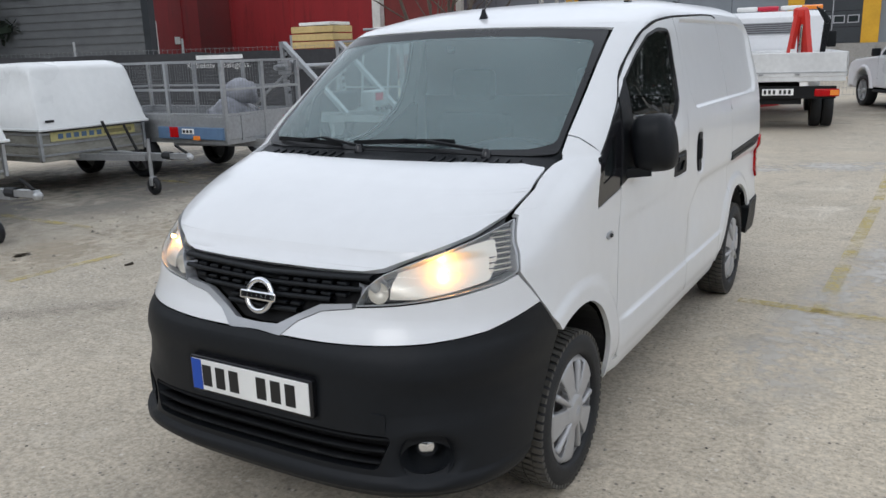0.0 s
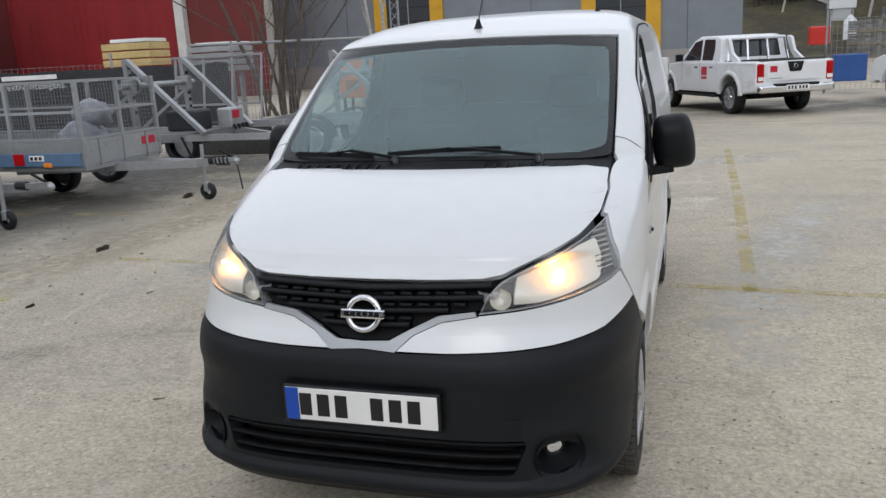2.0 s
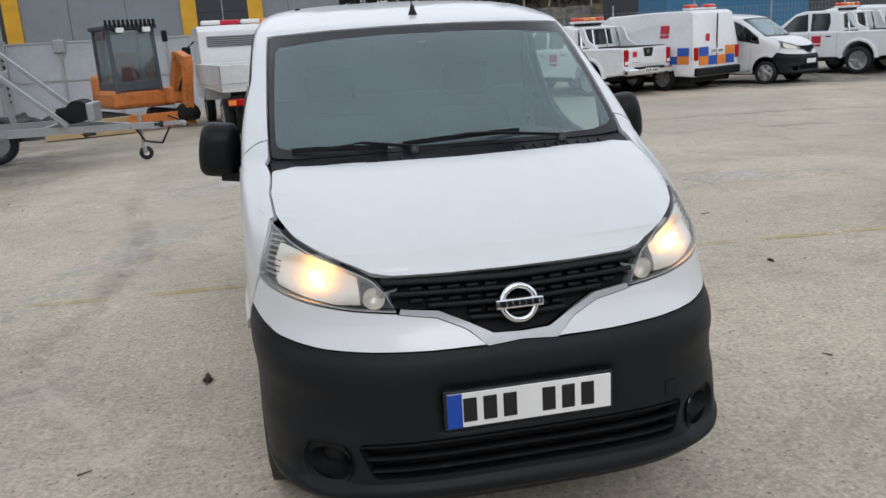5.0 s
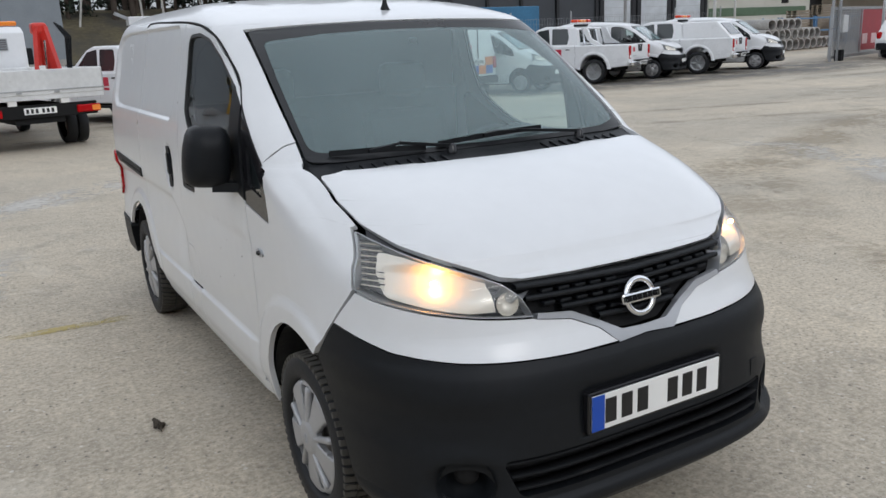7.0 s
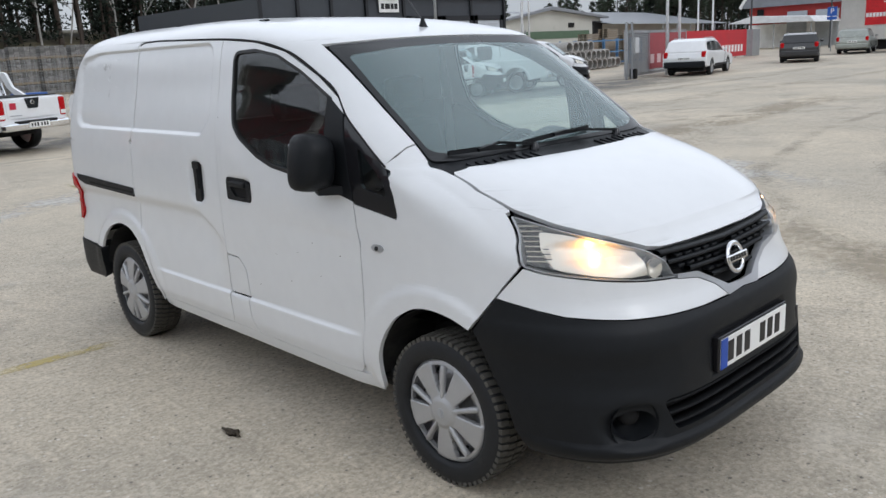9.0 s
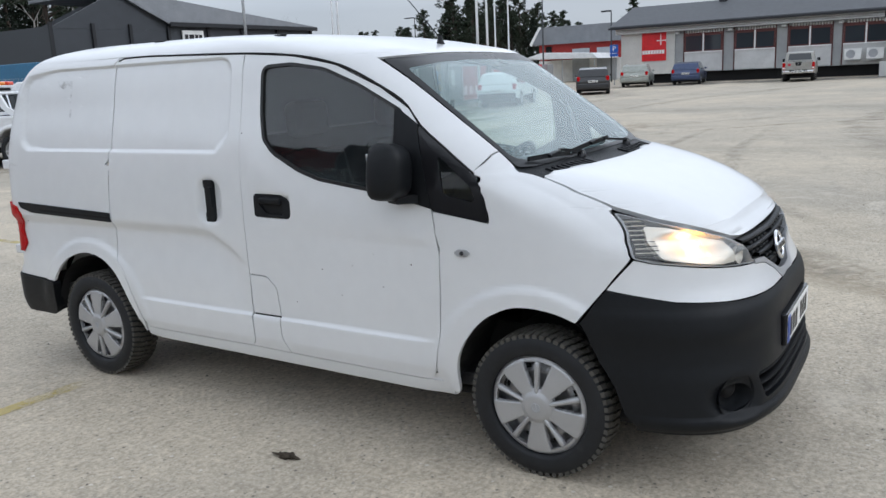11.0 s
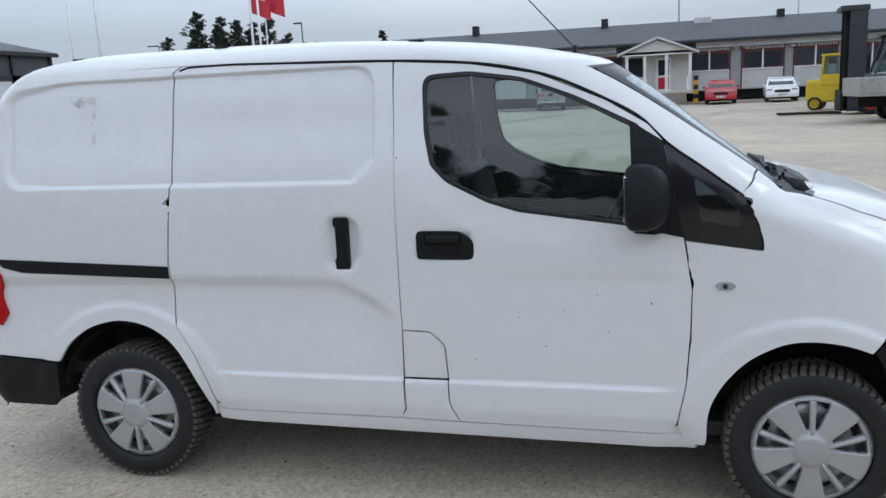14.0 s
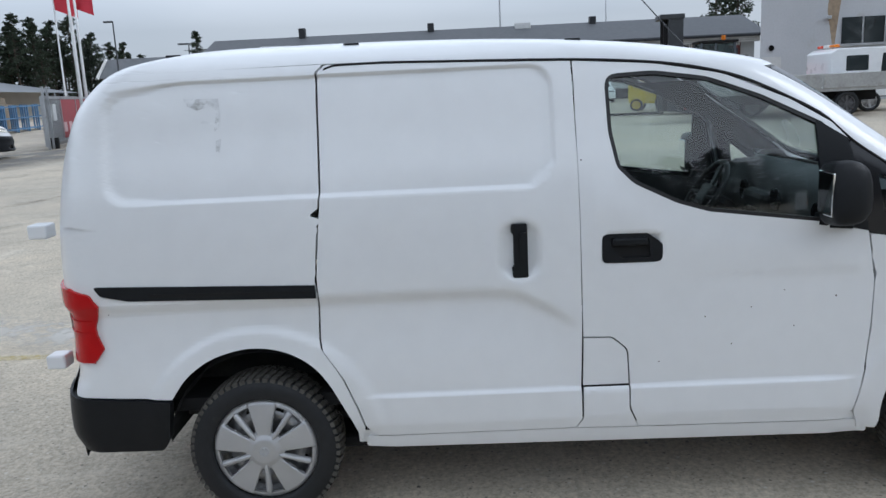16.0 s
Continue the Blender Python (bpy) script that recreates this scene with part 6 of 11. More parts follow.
    if lamps:
        beacon = part("light_bar", box(-0.55, 0.55, -0.95, -0.70, 1.80, 1.86, 0.02), mat("light_bar_white", (0.7, 0.7, 0.7), 0.3), car, "light bar with orange beacons")
        for x in (-0.42, -0.1, 0.14, 0.42):
            part("beacon", box(x - 0.12, x + 0.12, -0.93, -0.72, 1.86, 1.95, 0.03), AMBER_LENS if abs(x) < 0.3 else mat("orange_red_lens", (0.7, 0.06, 0.02), 0.15, coat=0.6), beacon)
        part("light_bar_feet", box(-0.5, 0.5, -0.84, -0.80, 1.74, 1.80), BLACK_PLASTIC, beacon)
    return car


def estate(label, m, paint, high=False, name="estate_car"):
    """An estate car, origin under the rear axle, nose towards -y."""
    car = base(name, label, "car", m)
    h = 0.06 if high else 0.0
    body = with_arches(None, 0.0, -2.85, 0.30 + h, 0.36, [(-3.70, 0.28 + h), (-3.78, 0.45, 0.1), (-3.74, 0.66, 0.15), (-3.50, 0.80, 0.3), (-2.30, 0.93, 0.5), (0.80, 0.99, 0.1), (0.96, 0.95, 0.1), (1.03, 0.72, 0.15), (1.0, 0.42, 0.1), (0.92, 0.30 + h)])
    part("body", loft(body, 0.91), paint, car, "", True)
    lean = lambda z: 1.0 - 0.30 * max(z - 0.93, 0)
    cab = fillet([(-2.35, 0.90), (-1.50, 1.36, 0.5), (-1.05, 1.46 + h, 0.6), (0.20, 1.45 + h, 0.6), (0.70, 1.36 + h, 0.06), (0.94, 1.0, 0.05), (0.94, 0.90)])
    part("cabin", loft(cab, 0.87, lean=lean), paint, car, "", True)
    part("windscreen", across(0.74, -2.20, 0.98, -1.46, 1.37, 0.62), TINTED, car)
    part("rear_window", across(0.66, 0.90, 1.05, 0.66, 1.36 + h, 0.56), TINTED, car)
    for sign in (1, -1):
        for loop in ([(-2.05, 0.98, 0.03), (-1.48, 1.30, 0.05), (-1.08, 1.385, 0.05), (-1.02, 0.98, 0.02)], [(-0.96, 0.98, 0.02), (-1.0, 1.39, 0.02), (-0.20, 1.395, 0.02), (-0.12, 1.00, 0.02)], [(-0.06, 1.0, 0.02), (-0.13, 1.395, 0.02), (0.45, 1.36, 0.05), (0.62, 1.05, 0.05)]):
            part("side_window", flank(fillet(loop), 0.87, lean, sign), TINTED, car)
        for y in (-2.15, -1.0, -0.05):
            part("door_seam", flank([(y, 0.42), (y + 0.008, 0.42), (y + 0.008, 0.94), (y, 0.94)], 0.905, lambda z: 1, sign, 0.003, 0.01), GLOSS_BLACK, car)
        part("tail_lamp", box(sign * 0.785 - 0.09, sign * 0.785 + 0.095, 0.84, 1.025, 0.72, 1.0, 0.05), RED_LENS, car)
        part("lower_cladding", box(sign * 0.90 - 0.015, sign * 0.90 + 0.015, -2.45, -0.40, 0.30 + h, 0.40 + h, 0.01), BLACK_PLASTIC, car)
        part("headlamp", box(sign * 0.68 - 0.2, sign * 0.68 + 0.17, -3.70, -3.48, 0.60, 0.76, 0.05), HOUSING, car)
        part("door_mirror", box(sign * 0.98 - 0.09, sign * 0.98 + 0.07, -1.98, -1.86, 0.96, 1.08, 0.03), paint, car)
        part("roof_rail", bar(bmesh.new(), (sign * 0.62, -1.1, 1.49 + h), (sign * 0.62, 0.3, 1.48 + h), 0.03, 0.03), GREY_TRIM, car)
        for y in (0.0, -2.85):
            road_wheel(car, sign * 0.80, y, 0.34, 0.22, 5)
    part("rear_bumper", box(-0.86, 0.86, 0.96, 1.07, 0.34, 0.60, 0.05), paint if not high else BLACK_PLASTIC, car)
    part("front_bumper", box(-0.86, 0.86, -3.82, -3.68, 0.28, 0.52, 0.05), paint, car)
    part("front_grille", box(-0.42, 0.42, -3.79, -3.72, 0.56, 0.72, 0.03), GLOSS_BLACK, car)
    number_bars(car, 1.05, 0.72)
    number_bars(car, -3.83, 0.44, -1)
    part("underbody", box(-0.75, 0.75, -3.4, 0.8, 0.18, 0.35), DARK, car)
    return car


VAN_SHELL = {"bonnet", "windscreen", "border", "front_bumper", "duct", "slat", "grille", "grille_trim", "front_fascia", "headlamp", "reflector", "lens", "front_door", "window_seal", "window_glass", "mirror_mount", "quarter_window", "front_wing",
             "sliding_door", "sill", "rear_quarter", "slide_rail", "tail_lamp", "rear_bumper", "door_mirror", "roof", "tailgate", "wheel", "rim", "wheel_cover", "floor_pan", "bulkhead", "dashboard", "seat", "seat_back", "plate_holder", "number_plate", "wheel_house", "engine_block", "door_card",
             "door_handle", "handle_cup"}


def parked_van(m, label):
    """Another van of the same make, built of the same pressings."""
    other = base("panel_van", label, "van", m)

    def follow(src, parent):
        for child in src.children:
            if child.name.split(".")[0] in VAN_SHELL:
                c = child.copy()
                scene.collection.objects.link(c)
                c.parent = parent
                follow(child, c)

    follow(van, other)
    return other


ROW = (-0.44, 0.90)
pickup("white crew-cab pickup with chrome roll bar and dark open bed", heading(2.55, 17.15, *ROW), plate_bars=True)
pickup("white crew-cab pickup with orange beacons on its light bar", heading(7.90, 17.05, *ROW), lamps=True)
pickup("white crew-cab pickup with beacons and a red extinguisher", heading(16.0, 17.6, *ROW), lamps=True)
pickup("white crew-cab pickup with a closed white canopy", heading(20.5, 17.6, *ROW), canopy=True, lamps=True)
BACK = (0.50, -0.86)
parked_van(heading(11.15, 19.1, *BACK) @ Matrix.Translation((0, -2.72, 0)), "white panel van parked nose out beside the chequered van")
parked_van(heading(16.9, 19.9, *BACK) @ Matrix.Translation((0, -2.72, 0)), "white panel van with a black bumper parked nose out")
parked_van(heading(21.8, 19.9, *BACK) @ Matrix.Translation((0, -2.72, 0)), "white panel van parked nose out past the canopied pickup")

# service van with a chequered tail
ORANGE_FILM, BLUE_FILM = mat("orange_film", (0.75, 0.23, 0.03), 0.4), mat("blue_film", (0.02, 0.09, 0.42), 0.4)
sv = base("service_van", "white service van with orange and blue chequered tail", "van", heading(9.95, 17.1, *ROW))
svb = with_arches(None, 0.0, -3.05, 0.36, 0.38, [(-3.85, 0.34), (-3.95, 0.55), (-3.90, 0.85), (-3.6, 1.02), (-3.0, 1.15), (-2.2, 1.75), (-1.85, 1.93), (-0.4, 1.96), (0.72, 1.95), (0.84, 1.88), (0.95, 1.10), (0.97, 0.40), (0.9, 0.34)])
sv_lean = lambda z: 1.0 - 0.16 * max(z - 1.05, 0)
part("body", loft(fillet([(p.x, p.y, 0.03) for p in svb[:13]], 3) + svb[13:], 0.95, lean=sv_lean), WHITE_PAINT, sv, "", True)
part("windscreen", across(0.78, -2.92, 1.22, -2.22, 1.74, 0.70), TINTED, sv)
for sign in (1, -1):
    part("side_window", flank(fillet([(-2.75, 1.16, 0.04), (-2.25, 1.62, 0.05), (-1.75, 1.66, 0.04), (-1.7, 1.14, 0.04)]), 0.95, sv_lean, sign), TINTED, sv)
    part("tail_lamp", box(sign * 0.86 - 0.08, sign * 0.86 + 0.07, 0.88, 0.99, 0.74, 1.06, 0.03), RED_LENS, sv)
    for k, film in enumerate((BLUE_FILM, ORANGE_FILM, BLUE_FILM)):
        part("chequer", flank([(0.80 - 0.33 * k, 0.86 if k % 2 == 0 else 0.66), (0.80 - 0.33 * k, 1.06 if k % 2 == 0 else 0.86), (0.47 - 0.33 * k, 1.06 if k % 2 == 0 else 0.86), (0.47 - 0.33 * k, 0.86 if k % 2 == 0 else 0.66)], 0.95, sv_lean, sign, 0.004), film, sv)
        part("chequer", flank([(0.80 - 0.33 * k, 0.66), (0.80 - 0.33 * k, 0.86), (0.47 - 0.33 * k, 0.86), (0.47 - 0.33 * k, 0.66)], 0.95, sv_lean, sign, 0.0045), (ORANGE_FILM, BLUE_FILM)[k % 2], sv)
    part("logo_square", flank([(-0.10, 1.42), (0.16, 1.42), (0.16, 1.62), (-0.10, 1.62)], 0.95, sv_lean, sign, 0.004), LOGO_RED, sv)
    part("logo_strip", flank([(-0.10, 1.32), (0.16, 1.32), (0.16, 1.38), (-0.10, 1.38)], 0.95, sv_lean, sign, 0.004), LOGO_RED, sv)
    part("door_seam", box(sign * 0.004 - 0.004, sign * 0.004 + 0.004, 0.94, 0.972, 0.6, 1.85), GLOSS_BLACK, sv)
    for y in (0.0, -3.05):
        road_wheel(sv, sign * 0.82, y, 0.33, 0.22, 10, SILVER)
for i in range(4):
    for j in range(2):
        x0 = -0.74 + 0.37 * i
        if j == 1 and i in (1, 2):
            continue
        part("chequer", box(x0, x0 + 0.37, 0.958, 0.976, 0.62 + 0.22 * j, 0.84 + 0.22 * j), ORANGE_FILM if (i + j) % 2 else BLUE_FILM, sv)
part("rear_bumper", box(-0.92, 0.92, 0.93, 1.06, 0.36, 0.56, 0.04), BLACK_PLASTIC, sv)
part("logo_square", box(0.30, 0.44, 0.935, 0.95, 1.20, 1.38), LOGO_RED, sv)
number_bars(sv, 0.98, 0.95)
sv_bar = part("light_bar", box(-0.55, 0.55, 0.30, 0.55, 1.96, 2.02, 0.02), MATS["light_bar_white"], sv, "light bar with orange beacons")
for x in (-0.38, 0.38):
    part("beacon", box(x - 0.17, x + 0.17, 0.32, 0.53, 2.02, 2.10, 0.03), MATS["orange_red_lens"], sv_bar)
part("underbody", box(-0.8, 0.8, -3.6, 0.8, 0.2, 0.42), DARK, sv)

# flatbed lorry with a folded red crane
lorry = base("flatbed_lorry", "white flatbed lorry with a folded red loading crane", "lorry", heading(-0.75, 14.12, -0.18, 0.98))
STAKE = mat("white_dropside_aluminium", (0.68, 0.69, 0.69), 0.45, metal=0.2, grain=0.06, stain=(0.42, 0.41, 0.38), stain_at=0.62)
part("bed_floor", box(-1.08, 1.08, -2.9, 1.1, 0.88, 0.98, 0.01), STAKE, lorry)
for y0, y1, x0, x1 in ((1.06, 1.11, -1.1, 1.1), (-2.9, -2.85, -1.1, 1.1), (-2.9, 1.11, -1.10, -1.06), (-2.9, 1.11, 1.06, 1.10)):
    side = part("drop_side", box(x0, x1, y0, y1, 0.96, 1.38, 0.012), STAKE, lorry, "white aluminium drop side")
part("drop_side_fold", box(-1.08, 1.08, 1.11, 1.122, 1.03, 1.045), GREY_TRIM, lorry)
for sign in (1, -1):
    part("hinge", box(sign * 0.3 - 0.04, sign * 0.3 + 0.04, 1.1, 1.13, 0.99, 1.02), GALV, lorry)
    part("tail_lamp", box(sign * 0.80 - 0.2, sign * 0.80 + 0.2, 1.02, 1.10, 0.62, 0.75, 0.02), RED_LENS, lorry)
    part("tail_amber", box(sign * 0.92 - 0.07, sign * 0.92 + 0.07, 1.095, 1.106, 0.64, 0.73), AMBER_LENS, lorry)
    part("work_lamp", box(sign * 0.42 - 0.07, sign * 0.42 + 0.07, 1.0, 1.08, 0.80, 0.90, 0.01), PLATE_WHITE, lorry)
    for dx in (0.70, 0.90):
        road_wheel(lorry, sign * dx, 0.0, 0.36, 0.19, 8, SILVER)
    road_wheel(lorry, sign * 0.82, -3.7, 0.36, 0.2, 8, SILVER)
    part("mirror_arm", rod(bmesh.new(), (sign * 0.98, -3.9, 1.9), (sign * 1.18, -3.85, 1.75), 0.015), BLACK_PLASTIC, lorry)
    part("door_mirror", box(sign * 1.2 - 0.10, sign * 1.2 + 0.10, -3.88, -3.80, 1.42, 1.78, 0.03), BLACK_PLASTIC, lorry)
part("tail_beam", box(-0.95, 0.95, 0.98, 1.06, 0.58, 0.80, 0.01), DARK, lorry)
number_bars(lorry, 1.08, 0.70, 1, 0.26)
part("chassis", box(-0.4, 0.4, -4.4, 1.0, 0.48, 0.8), DARK, lorry)
cab = fillet([(-4.65, 0.55, 0.05), (-4.72, 1.2, 0.1), (-4.45, 2.05, 0.15), (-4.2, 2.2, 0.1), (-3.2, 2.22, 0.08), (-3.02, 2.1, 0.05), (-3.0, 0.55, 0.03)])
part("cab", loft(cab, 0.98), WHITE_PAINT, lorry, "white lorry cab", True)
part("cab_vent", box(-0.62, 0.80, -3.0, -2.985, 1.74, 1.98), mat("vent_grey", (0.36, 0.37, 0.38), 0.5), lorry)
for k in range(5):
    part("vent_slat", box(-0.6, 0.78, -2.99, -2.975, 1.755 + 0.045 * k, 1.778 + 0.045 * k), mat("vent_dark", (0.1, 0.1, 0.11), 0.5), lorry)
for x, m_ in ((-0.72, AMBER_LENS), (-0.30, PLATE_WHITE), (0.18, LOGO_RED), (0.62, PLATE_WHITE)):
    part("beacon", box(x - 0.22, x + 0.22, -3.5, -3.3, 2.24, 2.34, 0.03), m_, lorry)
CRANE_RED = mat("crane_red", (0.55, 0.035, 0.025), 0.35, grain=0.06, stain=(0.25, 0.03, 0.02), stain_at=0.62)
crane = part("crane_column", bar(bmesh.new(), (0.45, -2.6, 1.12), (0.50, -2.5, 2.15), 0.16, 0.15), CRANE_RED, lorry, "red folded loading crane")
part("crane_boom", bar(bmesh.new(), (0.50, -2.45, 2.22), (0.36, -2.25, 1.15), 0.10, 0.13), CRANE_RED, crane)
part("crane_jib", bar(bmesh.new(), (0.60, -2.45, 2.22), (0.74, -2.3, 1.2), 0.08, 0.10), CRANE_RED, crane)
crane.location = (-0.87, 3.05, -0.14)
part("crane_head", box(0.43, 0.68, -2.62, -2.40, 2.10, 2.30, 0.05), CRANE_RED, crane)
part("ram", rod(bmesh.new(), (0.56, -2.36, 1.2), (0.53, -2.36, 2.0), 0.028), CHROME, crane)
part("warning_plate", box(0.60, 0.70, -2.27, -2.262, 1.42, 1.58), PLATE_WHITE, crane)
for k in range(4):
    bm = bmesh.new()
    pts = [Vector((0.30 - 0.03 * k, -2.45, 2.30 - 0.02 * k)), Vector((0.16 - 0.03 * k, -2.40, 2.05)), Vector((0.20 - 0.02 * k, -2.40, 1.45)), Vector((0.36, -2.45, 1.15))]
    for a, b in zip(pts, pts[1:]):
        rod(bm, a, b, 0.014, n=6)
    part("hydraulic_hose", bm, BLACK_PLASTIC, crane)

# ---- trailers, fence and plant by the long side of the yard ----
BOARD = mat("weathered_trailer_board", (0.30, 0.29, 0.25), 0.6, grain=0.15, stain=(0.16, 0.15, 0.12), stain_at=0.5, stain_scale=1.2, stretch=(1, 1, 3))
GRP = mat("white_glassfibre_lid", (0.76, 0.77, 0.76), 0.3, grain=0.03, coat=0.3, stain=(0.60, 0.59, 0.55), stain_at=0.66, stain_scale=0.8)
YELLOW_FADED = mat("faded_yellow_sticker", (0.55, 0.50, 0.22), 0.5, grain=0.15, scale=30)
BLUE_GREY = mat("blue_grey_film", (0.10, 0.17, 0.28), 0.5, grain=0.1)


def jockey(parent, x, y, z=0.5):
    """A jockey wheel on its leg and the winding handle."""
    leg = part("jockey_leg", rod(bmesh.new(), (x, y, 0.16), (x, y, z + 0.18), 0.024), GALV, parent)
    bm = bmesh.new()
    lathe(bm, [(-0.03, 0.05), (-0.03, 0.095), (-0.015, 0.11), (0.015, 0.11), (0.03, 0.095), (0.03, 0.05)], 20, "y", (x + 0.03, y, 0.11))
    part("jockey_wheel", bm, RUBBER, leg, "", True)
    part("fork", box(x - 0.01, x + 0.05, y - 0.045, y + 0.045, 0.11, 0.22, 0.01), GALV, leg)
    return leg


def coupling(parent, x, y, z):
    c = part("tow_coupling", bar(bmesh.new(), (x - 0.32, y, z), (x + 0.02, y, z + 0.01), 0.07, 0.06), GALV, parent, "steel ball coupling")
    bm = bmesh.new()
    bmesh.ops.create_uvsphere(bm, u_segments=12, v_segments=8, radius=0.045, matrix=Matrix.Translation((x + 0.03, y, z - 0.01)))
    part("coupling_head", bm, GALV, c, "", True)
    part("coupling_handle", bar(bmesh.new(), (x - 0.02, y, z + 0.04), (x - 0.2, y, z + 0.13), 0.03, 0.02), DARK, c)
    part("gaiter", rod(bmesh.new(), (x - 0.42, y, z), (x - 0.28, y, z), 0.05), RUBBER, c)
    return c


def box_trailer(m, label):
    """A low trailer with a white hinged lid; the drawbar points along +x, origin under the middle of the front board."""
    t = base("covered_trailer", label, "trailer", m)
    for y0, y1, x0, x1 in ((-0.76, -0.73, -2.6, 0), (0.73, 0.76, -2.6, 0), (-0.76, 0.76, -0.03, 0.0), (-0.76, 0.76, -2.6, -2.57)):
        part("side_board", box(x0, x1, y0, y1, 0.46, 0.80, 0.008), BOARD, t, "weathered alloy side board")
    for z in (0.50, 0.63, 0.76):
        part("board_rib", box(0.0, 0.014, -0.74, 0.74, z - 0.012, z + 0.012), GALV, t)
        part("board_rib", box(-2.58, 0, -0.774, -0.76, z - 0.012, z + 0.012), GALV, t)
    part("floor", box(-2.6, 0, -0.75, 0.75, 0.42, 0.46), BOARD, t)
    for x, y in ((0.005, -0.76), (0.005, 0.76), (-1.3, -0.77), (-2.6, -0.76)):
        part("corner_post", box(x - 0.03, x + 0.03, y - 0.02, y + 0.02, 0.44, 0.84, 0.006), GALV, t)
    sticker = part("sticker", box(0.010, 0.018, -0.62, 0.62, 0.665, 0.775), YELLOW_FADED, t, "faded yellow maker's strip with plain bars")
    for k in range(6):
        part("sticker_bar", box(0.016, 0.021, -0.52 + 0.11 * k, -0.45 + 0.11 * k, 0.69, 0.75), BLUE_GREY, sticker)
    part("sticker_bar", box(0.016, 0.021, 0.14, 0.56, 0.695, 0.745), mat("faded_ink", (0.25, 0.22, 0.1), 0.6), sticker)
    lid_loop = fillet([(-2.66, 0.81), (-2.62, 1.46, 0.12), (-2.48, 1.58, 0.1), (-0.36, 1.62, 0.2), (-0.13, 1.56, 0.10), (0.06, 0.86, 0.05), (0.08, 0.81)])
    bm, rings = bmesh.new(), []
    for f, inset in ((1.0, 0.14), (0.985, 0.06), (0.95, 0.015), (0.8, 0.0), (-0.8, 0.0), (-0.95, 0.015), (-0.985, 0.06), (-1.0, 0.14)):
        row = []
        for p in lid_loop:
            k = 1 if p.y < 0.83 else 1 - 0.10 * (p.y - 0.83) / 0.7
            z = p.y if p.y < 0.83 else 0.83 + (p.y - 0.83) * (1 - inset * 1.1)
            row.append(bm.verts.new((p.x, f * 0.79 * k, z)))
        rings.append(row)
    for p, q in zip(rings, rings[1:]):
        for k in range(len(p)):
            bm.faces.new((p[k], p[(k + 1) % len(p)], q[(k + 1) % len(p)], q[k]))
    bm.faces.new(rings[0]), bm.faces.new(rings[-1][::-1])
    bmesh.ops.recalc_face_normals(bm, faces=bm.faces[:])
    lid = part("lid", bm, GRP, t, "white moulded lid", True)
    part("lid_rim", box(-2.68, 0.10, -0.81, 0.81, 0.80, 0.835, 0.012), GRP, lid)
    part("rubber_seal", box(-2.62, 0.04, -0.775, 0.775, 0.785, 0.80), BLACK_PLASTIC, lid)
    part("lid_mark", box(0.072, 0.078, -0.70, -0.58, 0.90, 0.93), INK, lid)
    for sign in (1, -1):
        part("draw_beam", bar(bmesh.new(), (-1.2, sign * 0.45, 0.42), (1.0, sign * 0.04, 0.44), 0.05, 0.08), GALV, t)
        road_wheel(t, sign * 0.84, 0, 0.29, 0.15, 6, STEEL_RIM).matrix_basis = Matrix.Translation((-1.35, sign * 0.86, 0.29)) @ Matrix.Rotation(radians(90 * sign), 4, "Z")
        part("mudguard", box(-1.70, -1.0, sign * 0.86 - 0.09, sign * 0.86 + 0.09, 0.58, 0.62, 0.02), DARK, t)
    part("drawbar", bar(bmesh.new(), (0.1, 0, 0.44), (1.35, 0, 0.45), 0.07, 0.09), GALV, t)
    coupling(t, 1.70, 0, 0.47)
    jockey(t, 1.15, -0.11, 0.5)
    part("winch_post", bar(bmesh.new(), (0.35, 0.05, 0.46), (0.12, 0.05, 0.86), 0.03, 0.02), DARK, t)
    part("handbrake", bar(bmesh.new(), (0.75, 0.04, 0.5), (0.55, 0.04, 0.82), 0.025, 0.02), DARK, t)
    bm = bmesh.new()
    pts = [Vector((1.5, 0.05, 0.5)), Vector((1.1, 0.10, 0.42)), Vector((0.7, 0.06, 0.50)), Vector((0.3, 0.12, 0.40))]
    for a, b in zip(pts, pts[1:]):
        rod(bm, a, b, 0.012, n=6)
    part("trailer_cable", bm, RUBBER, t)
    return t


box_trailer(Matrix.Translation((-7.40, 4.08, 0)), "low trailer with weathered boards and a white moulded lid")
box_trailer(Matrix.Translation((-6.62, 1.62, 0)), "second covered trailer, grey boards under a white lid")


def mesh_panel(bm, a, b, z0, z1, step, r=0.004):
    """Welded wire between two uprights."""
    a, b = Vector(a), Vector(b)
    n = max(int((b - a).length / step), 1)
    for k in range(n + 1):
        p = a.lerp(b, k / n)
        bar(bm, (p.x, p.y, z0), (p.x, p.y, z1), r)
    m = max(int((z1 - z0) / step), 1)
    for k in range(m + 1):
        z = z0 + (z1 - z0) * k / m
        bar(bm, (a.x, a.y, z), (b.x, b.y, z), r)
    return bm


